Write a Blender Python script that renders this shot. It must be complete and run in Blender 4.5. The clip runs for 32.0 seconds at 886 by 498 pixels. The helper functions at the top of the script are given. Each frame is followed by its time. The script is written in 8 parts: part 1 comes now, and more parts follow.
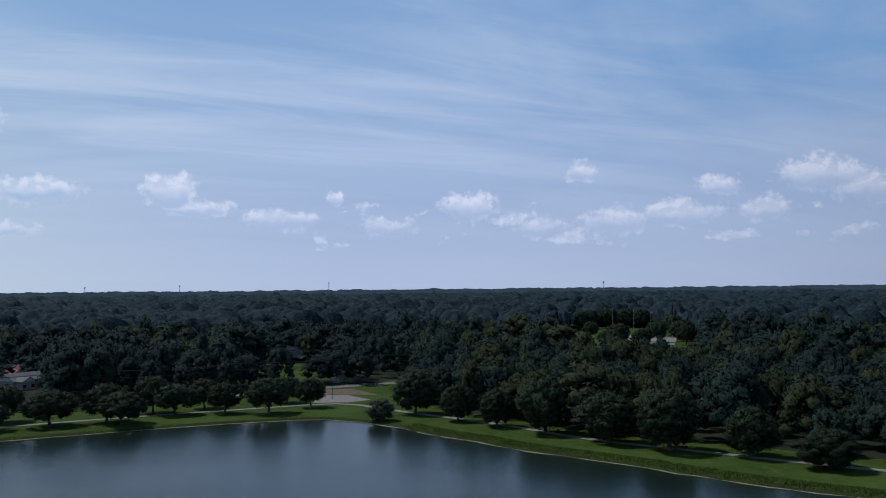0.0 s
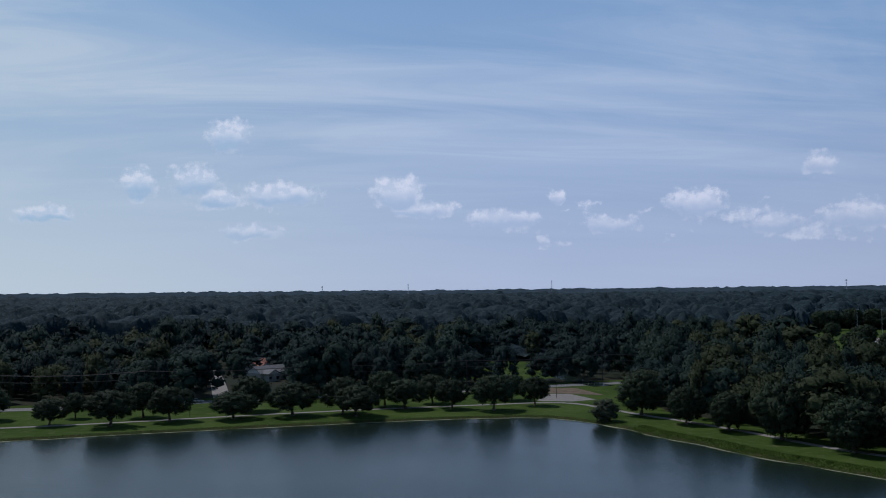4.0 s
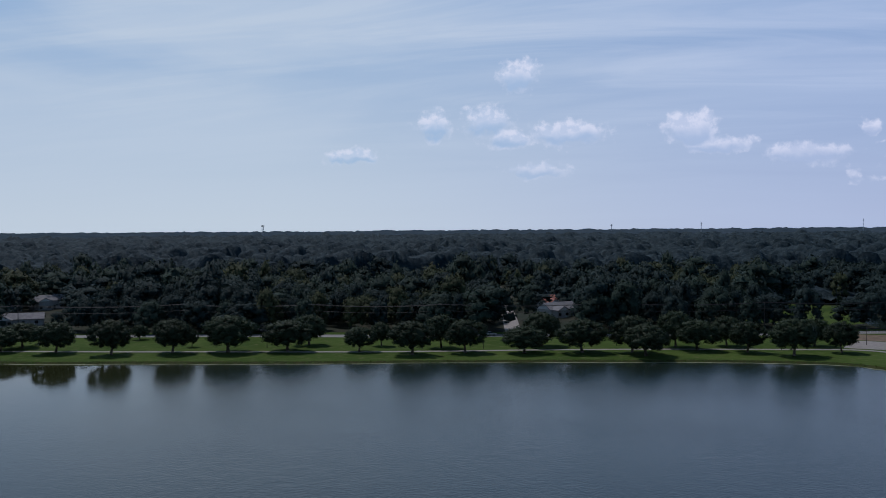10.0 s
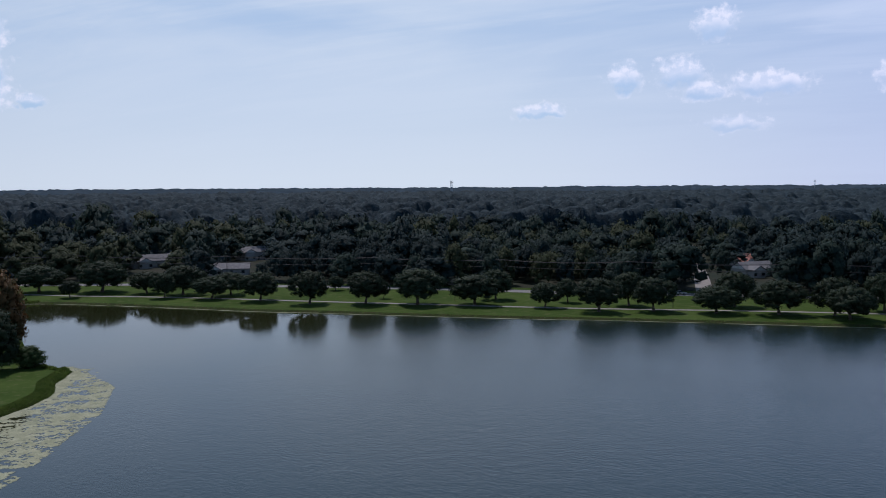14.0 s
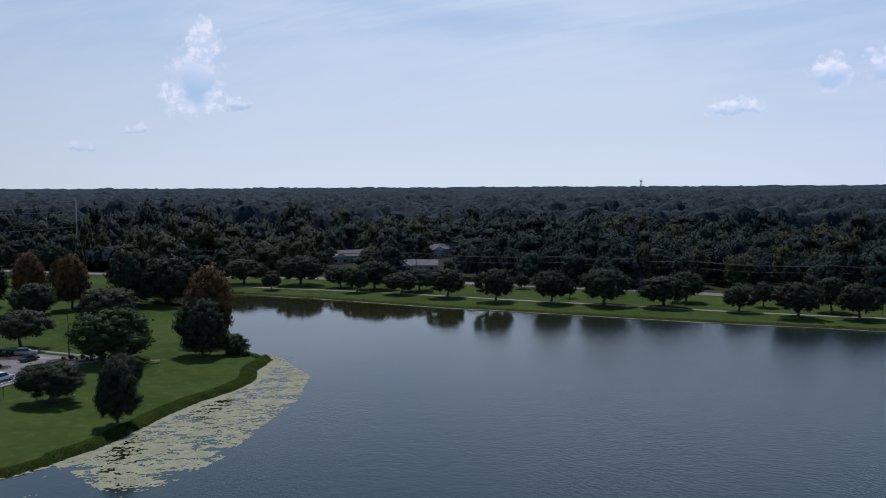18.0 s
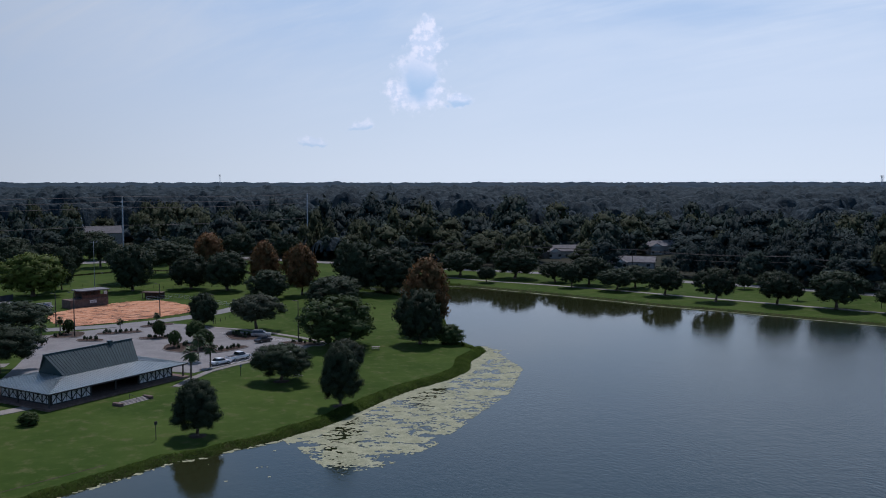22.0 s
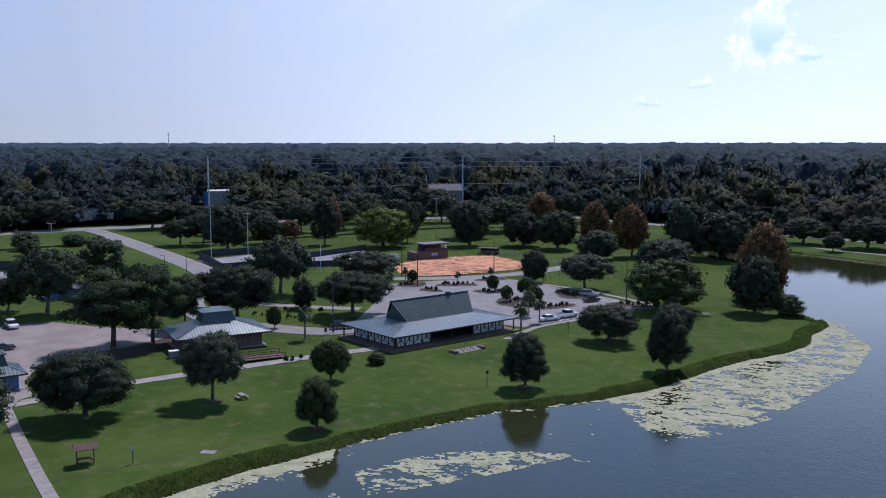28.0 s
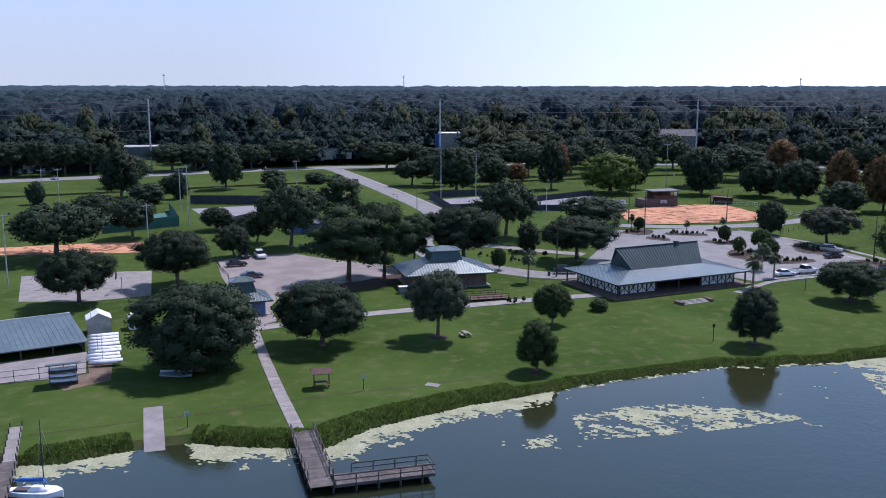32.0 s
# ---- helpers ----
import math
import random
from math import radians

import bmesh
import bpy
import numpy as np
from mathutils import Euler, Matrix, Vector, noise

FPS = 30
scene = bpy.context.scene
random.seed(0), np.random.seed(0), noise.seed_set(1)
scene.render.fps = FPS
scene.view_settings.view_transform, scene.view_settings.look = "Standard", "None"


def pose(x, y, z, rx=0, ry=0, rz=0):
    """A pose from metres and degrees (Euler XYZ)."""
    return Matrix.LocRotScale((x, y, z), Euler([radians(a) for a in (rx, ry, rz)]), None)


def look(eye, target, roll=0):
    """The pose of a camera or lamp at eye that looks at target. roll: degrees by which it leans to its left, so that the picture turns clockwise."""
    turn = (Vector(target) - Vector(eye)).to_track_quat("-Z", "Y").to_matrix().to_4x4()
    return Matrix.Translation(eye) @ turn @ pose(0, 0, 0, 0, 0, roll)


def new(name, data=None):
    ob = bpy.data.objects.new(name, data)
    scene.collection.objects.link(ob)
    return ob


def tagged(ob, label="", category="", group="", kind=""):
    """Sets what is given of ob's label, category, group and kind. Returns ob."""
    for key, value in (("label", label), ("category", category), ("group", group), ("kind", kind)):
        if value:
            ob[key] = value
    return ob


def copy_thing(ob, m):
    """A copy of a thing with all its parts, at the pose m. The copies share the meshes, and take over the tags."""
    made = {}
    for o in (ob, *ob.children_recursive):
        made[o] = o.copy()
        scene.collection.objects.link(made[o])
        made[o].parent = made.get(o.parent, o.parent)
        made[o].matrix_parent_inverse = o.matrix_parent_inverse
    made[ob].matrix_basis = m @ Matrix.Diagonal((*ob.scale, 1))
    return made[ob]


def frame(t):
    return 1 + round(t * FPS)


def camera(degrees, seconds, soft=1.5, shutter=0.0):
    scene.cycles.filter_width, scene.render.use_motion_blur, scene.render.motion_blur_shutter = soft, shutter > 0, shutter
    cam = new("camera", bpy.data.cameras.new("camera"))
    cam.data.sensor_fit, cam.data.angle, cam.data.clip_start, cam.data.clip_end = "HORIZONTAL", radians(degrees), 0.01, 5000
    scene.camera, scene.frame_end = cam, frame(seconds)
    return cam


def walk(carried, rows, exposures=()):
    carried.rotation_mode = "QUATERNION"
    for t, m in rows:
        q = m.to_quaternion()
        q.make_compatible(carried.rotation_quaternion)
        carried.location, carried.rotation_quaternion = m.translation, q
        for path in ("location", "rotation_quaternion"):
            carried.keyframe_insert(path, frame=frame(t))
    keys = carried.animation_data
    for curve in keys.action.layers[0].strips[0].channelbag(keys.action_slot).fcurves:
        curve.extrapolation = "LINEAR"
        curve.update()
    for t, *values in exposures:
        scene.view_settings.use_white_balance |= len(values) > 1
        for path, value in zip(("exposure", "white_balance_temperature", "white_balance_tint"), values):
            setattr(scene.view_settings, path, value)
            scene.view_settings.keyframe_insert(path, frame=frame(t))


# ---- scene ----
EYE = (0.0, 0.0, 40.0)
cam = camera(50.78, 32.0, soft=1.0)
# seconds, turn to the left, tilt up, lean, in degrees; the drone hovers over the lake and turns
ROWS = [
    (0.0, 0.00, 2.26, -0.53), (0.5, 1.66, 2.27, -0.55), (1.0, 3.40, 2.28, -0.55),
    (1.5, 5.15, 2.30, -0.55), (2.0, 6.88, 2.31, -0.56), (2.5, 8.61, 2.32, -0.57),
    (3.0, 10.31, 2.31, -0.58), (3.5, 11.99, 2.31, -0.58), (5.5, 18.21, 2.36, -0.55),
    (6.0, 19.71, 2.39, -0.55), (6.5, 21.16, 2.40, -0.55), (7.0, 22.61, 2.43, -0.54),
    (7.5, 24.04, 2.45, -0.53), (8.0, 25.50, 2.46, -0.51), (8.5, 26.92, 2.12, -0.49),
    (9.0, 28.37, 1.13, -0.47), (9.5, 29.79, -0.12, -0.45), (10.0, 31.24, -1.34, -0.43),
    (10.5, 32.66, -2.39, -0.42), (11.0, 34.09, -3.25, -0.41), (11.5, 35.53, -3.79, -0.40),
    (12.0, 36.96, -4.00, -0.39), (12.5, 38.40, -4.01, -0.39), (13.0, 39.84, -4.01, -0.38),
    (13.5, 41.27, -3.99, -0.38), (14.0, 42.70, -3.97, -0.38), (14.5, 44.12, -3.95, -0.38),
    (16.5, 49.84, -3.93, -0.32), (17.0, 51.26, -3.95, -0.32), (17.5, 52.69, -3.97, -0.31),
    (18.0, 54.13, -3.98, -0.29), (18.5, 55.60, -4.00, -0.26), (19.0, 57.19, -4.00, -0.23),
    (19.5, 58.86, -4.02, -0.20), (20.0, 60.54, -4.04, -0.17), (20.5, 62.25, -4.05, -0.15),
    (21.0, 63.91, -4.06, -0.11), (21.5, 65.61, -4.06, -0.07), (22.0, 67.30, -4.27, -0.04),
    (22.5, 68.97, -4.83, -0.01), (23.0, 70.67, -5.54, 0.00), (23.5, 72.34, -6.10, 0.00),
    (24.0, 74.03, -6.43, -0.00), (24.5, 75.72, -6.65, 0.00), (25.0, 77.42, -6.72, 0.02),
    (25.5, 79.11, -6.74, 0.05), (27.5, 85.84, -6.62, -0.02), (28.0, 87.45, -6.67, -0.02),
    (28.5, 89.32, -7.33, -0.01), (29.0, 90.98, -8.28, -0.00), (29.5, 92.73, -9.25, 0.01),
    (30.0, 94.46, -9.84, 0.02), (30.5, 96.18, -10.07, 0.03), (31.0, 97.91, -10.08, 0.04),
    (31.5, 99.65, -10.09, 0.05), (32.0, 101.35, -10.09, 0.06),
]
walk(cam, [(t, pose(*EYE, 90 + tilt, 0, turn) @ pose(0, 0, 0, 0, 0, lean)) for t, turn, tilt, lean in ROWS],
     exposures=[(0.0, -1.08, 5800, 15), (8.0, -1.34, 5750, 16), (12.0, -0.90, 5900, 21), (17.0, -0.88, 5880, 22), (21.0, -0.86, 5850, 22), (25.0, -0.58, 5720, 25), (28.0, -0.28, 5640, 28), (30.5, 0.08, 5640, 28), (32.0, 0.08, 5640, 28)])

# ---- sky and sun ----
SUN_AZ, SUN_EL = 62.0, 57.0
sun_way = Vector((-math.sin(radians(SUN_AZ)) * math.cos(radians(SUN_EL)), math.cos(radians(SUN_AZ)) * math.cos(radians(SUN_EL)), math.sin(radians(SUN_EL))))
sun = new("sun", bpy.data.lights.new("sun", "SUN"))
sun.data.energy, sun.data.angle, sun.data.color = 5.0, radians(0.53), (1.0, 0.95, 0.88)
sun.matrix_world = look(sun_way * 100, (0, 0, 0))

world = bpy.data.worlds.new("world")
scene.world = world
world.use_nodes = True


class Tree:
    """Small writer for node trees."""

    def __init__(self, tree):
        self.t = tree
        tree.nodes.clear()

    def n(self, kind, **kw):
        node = self.t.nodes.new(kind)
        for k, v in kw.items():
            if k == "op":
                node.operation = v
            elif k == "blend":
                node.blend_type = v
            elif k == "dtype":
                node.data_type = v
            elif k == "interp":
                node.interpolation_type = v
        return node

    def link(self, a, b):
        self.t.links.new(a, b)

    def put(self, sock, v):
        if isinstance(v, (int, float, tuple, list)):
            sock.default_value = v
        else:
            self.link(v, sock)

    def math(self, op, a, b=0.0, c=0.0, clamp=False):
        m = self.n("ShaderNodeMath", op=op)
        m.use_clamp = clamp
        for s, v in zip(m.inputs, (a, b, c)):
            self.put(s, v)
        return m.outputs[0]

    def vec(self, op, a, b=(0, 0, 0)):
        m = self.n("ShaderNodeVectorMath", op=op)
        self.put(m.inputs[0], a)
        if op == "SCALE":
            self.put(m.inputs[3], b)
        else:
            self.put(m.inputs[1], b)
        return m.outputs[1] if op in ("LENGTH", "DOT_PRODUCT", "DISTANCE") else m.outputs[0]

    def ramp(self, v, a, b, lo=0.0, hi=1.0, smooth=True):
        m = self.n("ShaderNodeMapRange", interp="SMOOTHSTEP" if smooth else "LINEAR")
        for s, x in zip(m.inputs[:5], (v, a, b, lo, hi)):
            self.put(s, x)
        return m.outputs[0]

    def mix(self, f, a, b, blend="MIX"):
        m = self.n("ShaderNodeMix", dtype="RGBA", blend=blend)
        self.put(m.inputs[0], f)
        self.put(m.inputs[6], a)
        self.put(m.inputs[7], b)
        return m.outputs[2]

    def noise(self, v, scale, detail=4.0, rough=0.55, distortion=0.0):
        m = self.n("ShaderNodeTexNoise")
        if v is not None:
            self.put(m.inputs["Vector"], v)
        m.inputs["Scale"].default_value, m.inputs["Detail"].default_value = scale, detail
        m.inputs["Roughness"].default_value, m.inputs["Distortion"].default_value = rough, distortion
        return m.outputs["Fac"]

    def xyz(self, x, y, z=0.0):
        m = self.n("ShaderNodeCombineXYZ")
        for s, v in zip(m.inputs, (x, y, z)):
            self.put(s, v)
        return m.outputs[0]

    def split(self, v):
        m = self.n("ShaderNodeSeparateXYZ")
        self.put(m.inputs[0], v)
        return m.outputs


def make_sky():
    w = Tree(world.node_tree)
    way = w.n("ShaderNodeTexCoord").outputs["Generated"]
    sky = w.n("ShaderNodeTexSky")
    sky.sky_type, sky.sun_disc = "NISHITA", False
    sky.sun_elevation, sky.sun_rotation = radians(SUN_EL), radians(-SUN_AZ)
    sky.altitude, sky.air_density, sky.dust_density, sky.ozone_density = 0.0, 1.0, 0.6, 2.0
    w.link(way, sky.inputs[0])
    s = w.split(way)
    deg = 180 / math.pi
    az = w.math("MULTIPLY", w.math("ARCTAN2", w.math("MULTIPLY", s[0], -1.0), s[1]), deg)
    el = w.math("MULTIPLY", w.math("ARCSINE", s[2]), deg)
    at = w.xyz(az, el)
    # sky gain by bearing, brightest round the north-west, balanced against the exposure keys
    north = w.ramp(w.vec("DOT_PRODUCT", way, (-0.5, 0.866, 0.0)), 0.05, 0.95, 0.61, 1.26)
    west = w.ramp(az, 4.0, 44.0)
    # blue vault, fading to the physical sky overhead
    vault = w.mix(west, (0.50, 0.98, 1.62, 1), (0.62, 1.16, 1.80, 1))
    haze = w.vec("SCALE", w.mix(west, (1.10, 1.27, 1.56, 1), (1.40, 1.60, 1.61, 1)), north)
    low = w.ramp(el, 0.5, w.ramp(west, 0, 1, 13.0, 15.5, smooth=False), 1.0, 0.0, smooth=False)
    base = w.mix(w.math("POWER", low, 0.75), vault, haze)
    base = w.mix(w.ramp(el, 27.0, 50.0), base, w.vec("SCALE", sky.outputs[0], 0.048))
    # high thin cloud: broad soft sheets, drawn out into streaks
    high = w.math("ADD", w.math("MAXIMUM", s[2], 0.0), 0.16)
    flat = w.xyz(w.math("DIVIDE", s[0], high), w.math("DIVIDE", s[1], high))
    turn = w.n("ShaderNodeVectorRotate")
    turn.rotation_type = "Z_AXIS"
    w.link(flat, turn.inputs["Vector"])
    turn.inputs["Angle"].default_value = radians(-20)
    sheet = w.ramp(w.noise(w.vec("MULTIPLY", turn.outputs[0], (0.45, 0.9, 1.0)), 0.95, 6.0, 0.52, 0.9), 0.31, 0.62)
    streak = w.ramp(w.noise(w.vec("MULTIPLY", turn.outputs[0], (0.55, 2.1, 1.0)), 1.25, 7.0, 0.60, 1.4), 0.38, 0.74)
    veil = w.math("ADD", w.math("MULTIPLY", sheet, 0.72), w.math("MULTIPLY", streak, 0.45), clamp=True)
    veil = w.math("MULTIPLY", veil, w.ramp(el, 2.0, 10.0, 0.25, 1.0))
    veil = w.math("MULTIPLY", veil, w.ramp(el, 12.0, 22.0, 1.0, 0.22))
    white = w.mix(west, (1.24, 1.46, 1.74, 1), (1.41, 1.61, 1.66, 1))
    base = w.mix(w.math("MULTIPLY", veil, 0.85), base, w.vec("SCALE", white, north))
    # fair-weather cumulus: bearing, height, half width, half height in degrees
    CUMULUS = [(23.57, 5.65, 2.2, 0.85), (16.4, 5.75, 1.5, 1.15), (14.9, 4.75, 1.9, 0.6), (-1.62, 4.9, 1.9, 0.9), (-8.4, 6.9, 0.8, 0.75),
               (-16.6, 5.8, 1.4, 0.55), (-5.9, 3.6, 1.7, 0.65), (-10.5, 3.9, 2.0, 0.85), (-14.2, 4.2, 2.4, 0.75), (-19.1, 4.4, 1.5, 0.7),
               (-22.2, 6.2, 2.4, 1.1), (-24.6, 5.3, 1.9, 0.9), (9.8, 4.1, 2.7, 0.65)]
    CUMULUS2 = [(3.4, 3.7, 1.5, 0.6), (6.7, 5.4, 0.55, 0.5),
                (26.6, 9.05, 1.25, 1.05), (28.45, 6.4, 1.5, 1.0), (27.3, 5.3, 1.5, 0.6), (31.8, 6.2, 1.1, 0.95), (36.7, 4.3, 1.7, 0.5), (25.4, 3.4, 1.9, 0.5),
                (69.0, 5.3, 2.0, 1.2), (68.8, 6.2, 1.5, 1.9), (68.3, 7.9, 1.0, 1.3), (68.0, 9.1, 0.55, 0.8), (66.4, 4.8, 0.95, 0.5), (72.4, 3.3, 0.9, 0.4), (75.2, 2.2, 1.2, 0.35)]

    def billow(p):
        return w.math("ADD", w.math("MULTIPLY", w.noise(p, 0.75, 2.0, 0.5), 0.55), w.math("MULTIPLY", w.noise(p, 2.3, 6.0, 0.62), 0.45))

    wob = w.n("ShaderNodeTexNoise")
    w.link(at, wob.inputs["Vector"])
    wob.inputs["Scale"].default_value, wob.inputs["Detail"].default_value, wob.inputs["Roughness"].default_value = 0.9, 3.0, 0.55
    bent = w.vec("ADD", at, w.vec("MULTIPLY", w.vec("SUBTRACT", wob.outputs["Color"], (0.5, 0.5, 0.5)), (1.7, 1.0, 0.0)))
    body, under = -3.0, 0.0
    for a, e, rx, ry in CUMULUS + CUMULUS2:
        rel = w.vec("MULTIPLY", w.vec("SUBTRACT", bent, (a, e, 0)), (1 / rx, 1 / ry, 0))
        m = w.math("SUBTRACT", 1.22, w.vec("LENGTH", rel))
        body = w.math("MAXIMUM", body, m)
        if 67.5 < a < 69.5 and e != 6.2:
            continue
        # the tall heap by the sun is seen from its shaded side: one dim heart inside bright brows
        back = a == 68.8
        under = w.math("MAXIMUM", under, w.math("MULTIPLY", w.ramp(m, 0.0 if not back else 0.18, 0.5 if not back else 0.75), w.ramp(w.split(rel)[1], 0.45 + 0.7 * back, -0.55)))
    # a loose bank of small heaps low over the north
    bank = w.math("SUBTRACT", w.noise(w.vec("MULTIPLY", bent, (0.30, 0.62, 1.0)), 1.0, 3.0, 0.5), 0.50)
    where = w.math("MULTIPLY", w.ramp(el, 1.4, 3.0), w.math("MULTIPLY", w.ramp(el, 6.6, 4.0), w.ramp(az, 24.0, 4.0)))
    bank = w.math("ADD", w.math("MULTIPLY", bank, 5.0), w.math("MULTIPLY", where, 1.35))
    body = w.math("MAXIMUM", body, w.math("SUBTRACT", bank, 1.45))
    heap = w.math("ADD", body, w.math("MULTIPLY", w.math("SUBTRACT", billow(at), 0.5), 2.3))
    # the same heaps looked at a little nearer to the sun tell lit brows from shaded folds
    fold = w.math("SUBTRACT", billow(w.vec("ADD", at, (0.22, 0.30, 0.0))), billow(at))
    lit = w.ramp(fold, 0.07, -0.09)
    cover = w.math("MULTIPLY", w.ramp(heap, 0.04, 0.66), w.ramp(el, 3.0, 5.5, 0.55, 0.88))
    under = w.math("MULTIPLY", under, 0.8)
    shade = w.math("MAXIMUM", under, w.math("MULTIPLY", w.math("SUBTRACT", 1.0, lit), 0.42))
    puff = w.mix(shade, w.mix(west, (1.82, 1.87, 2.02, 1), (1.80, 1.88, 1.94, 1)), w.mix(west, (0.92, 1.16, 1.54, 1), (0.66, 1.13, 1.50, 1)))
    puff = w.vec("SCALE", puff, north)
    out = w.mix(cover, base, puff)
    bg = w.n("ShaderNodeBackground")
    w.link(out, bg.inputs[0])
    bg.inputs[1].default_value = 0.66
    o = w.n("ShaderNodeOutputWorld")
    w.link(bg.outputs[0], o.inputs[0])


make_sky()


# ---- materials ----
def material(name, colours, scale=1.0, rough=0.8, metal=0.0, bump=0.3, bump_scale=None, spec=0.5, per_object=0.0, per_island=0.0, detail=5.0, blend=(0.35, 0.65), fine=None, grain=0.22, deep=0.05, through_light=0.0):
    """colours: two or three base colours mixed by noise at two scales."""
    mat = bpy.data.materials.new(name)
    mat.use_nodes = True
    w = Tree(mat.node_tree)
    pos = w.n("ShaderNodeNewGeometry")
    p = pos.outputs["Position"]
    big = w.ramp(w.noise(p, scale, detail, 0.6), *blend)
    col = w.mix(big, (*colours[0], 1), (*colours[1], 1))
    small = w.noise(p, fine or scale * 9.0, 4.0, 0.65)
    if len(colours) > 2:
        col = w.mix(w.ramp(small, 0.5, 0.72), col, (*colours[2], 1))
    gain = w.ramp(small, 0.2, 0.8, 1 - grain, 1 + grain, smooth=False)
    if per_object:
        gain = w.math("MULTIPLY", gain, w.ramp(w.n("ShaderNodeObjectInfo").outputs["Random"], 0, 1, 1 - per_object, 1 + per_object, smooth=False))
    if per_island:
        gain = w.math("MULTIPLY", gain, w.ramp(pos.outputs["Random Per Island"], 0, 1, 1 - per_island, 1 + per_island, smooth=False))
    col = w.vec("SCALE", col, gain)
    b = w.n("ShaderNodeBsdfPrincipled")
    w.link(col, b.inputs["Base Color"])
    b.inputs["Roughness"].default_value, b.inputs["Metallic"].default_value = rough, metal
    b.inputs["Specular IOR Level"].default_value = spec
    if bump:
        bp = w.n("ShaderNodeBump")
        bp.inputs["Strength"].default_value, bp.inputs["Distance"].default_value = bump, deep
        w.link(w.noise(p, bump_scale or scale * 12, 4.0, 0.6), bp.inputs["Height"])
        w.link(bp.outputs[0], b.inputs["Normal"])
    out = b.outputs[0]
    if through_light:
        t = w.n("ShaderNodeBsdfTranslucent")
        w.link(col, t.inputs["Color"])
        m = w.n("ShaderNodeMixShader")
        m.inputs[0].default_value = through_light
        w.link(out, m.inputs[1])
        w.link(t.outputs[0], m.inputs[2])
        out = m.outputs[0]
    o = w.n("ShaderNodeOutputMaterial")
    w.link(out, o.inputs[0])
    return mat


def water_material():
    """Still, murky lake water: olive-brown depth under a mirror that light airs ruffle in patches."""
    mat = bpy.data.materials.new("lake_water")
    mat.use_nodes = True
    w = Tree(mat.node_tree)
    p = w.n("ShaderNodeNewGeometry").outputs["Position"]
    b = w.n("ShaderNodeBsdfPrincipled")
    tone = w.ramp(w.noise(p, 0.02, 3.0), 0.35, 0.65)
        # sheltered water off the park bank lies smoother than the open lake
    x = w.split(p)
    lee = w.ramp(w.math("ADD", w.math("MULTIPLY", x[0], -0.85), w.math("MULTIPLY", x[1], -0.5)), 40.0, 118.0)
    w.link(w.mix(lee, w.mix(tone, (0.010, 0.018, 0.013, 1), (0.013, 0.022, 0.016, 1)), w.mix(tone, (0.020, 0.024, 0.009, 1), (0.025, 0.028, 0.011, 1))), b.inputs["Base Color"])
    calm = w.ramp(w.noise(w.vec("MULTIPLY", p, (0.6, 1.0, 1.0)), 0.022, 4.0, 0.6), 0.36, 0.66)
    ruffle = w.math("MULTIPLY", w.ramp(calm, 0, 1, 0.55, 1.0, smooth=False), w.ramp(lee, 0, 1, 1.0, 0.14, smooth=False))
    w.link(w.ramp(lee, 0, 1, 0.20, 0.05, smooth=False), b.inputs["Roughness"])
    b.inputs["IOR"].default_value = 1.33
    b.inputs["Specular IOR Level"].default_value = 0.5
    waves = w.math("ADD", w.noise(w.vec("MULTIPLY", p, (0.7, 1.0, 1.0)), 1.5, 4.0, 0.58), w.math("MULTIPLY", w.noise(p, 0.40, 2.0, 0.5), 0.7))
    bp = w.n("ShaderNodeBump")
    bp.inputs["Distance"].default_value = 0.060
    w.link(ruffle, bp.inputs["Strength"])
    w.link(waves, bp.inputs["Height"])
    w.link(bp.outputs[0], b.inputs["Normal"])
    o = w.n("ShaderNodeOutputMaterial")
    w.link(b.outputs[0], o.inputs[0])
    return mat


M_WATER = water_material()
M_GRASS = material("lawn_grass", [(0.037, 0.066, 0.013), (0.058, 0.091, 0.020), (0.078, 0.088, 0.033)], scale=0.040, rough=0.9, bump=0.35, bump_scale=3.0, spec=0.02, fine=0.35, grain=0.16)
M_BANK = material("bank_grass", [(0.0306, 0.0467, 0.0119), (0.0553, 0.0553, 0.0195)], scale=0.4, rough=0.95, spec=0.1)
M_REED = material("reed_leaves", [(0.060, 0.110, 0.020), (0.095, 0.155, 0.030), (0.125, 0.150, 0.042)], scale=0.30, rough=0.8, per_island=0.22, spec=0.1, bump=0, through_light=0.45)
M_ALGAE = material("floating_algae", [(0.300, 0.305, 0.190), (0.215, 0.225, 0.130), (0.365, 0.370, 0.255)], scale=0.5, rough=0.85, spec=0.2, bump=0.4)
M_ASPHALT = material("weathered_asphalt", [(0.172, 0.167, 0.160), (0.212, 0.205, 0.196)], scale=0.25, rough=0.9, spec=0.3)
M_LOT = material("gravel_lot", [(0.1950, 0.1656, 0.1509), (0.2594, 0.2300, 0.2079), (0.1582, 0.1371, 0.1224)], scale=0.12, rough=0.95, spec=0.2, fine=1.6)
M_CONC = material("pale_concrete", [(0.200, 0.184, 0.166), (0.258, 0.238, 0.214)], scale=0.5, rough=0.9, spec=0.3, per_object=0.06)


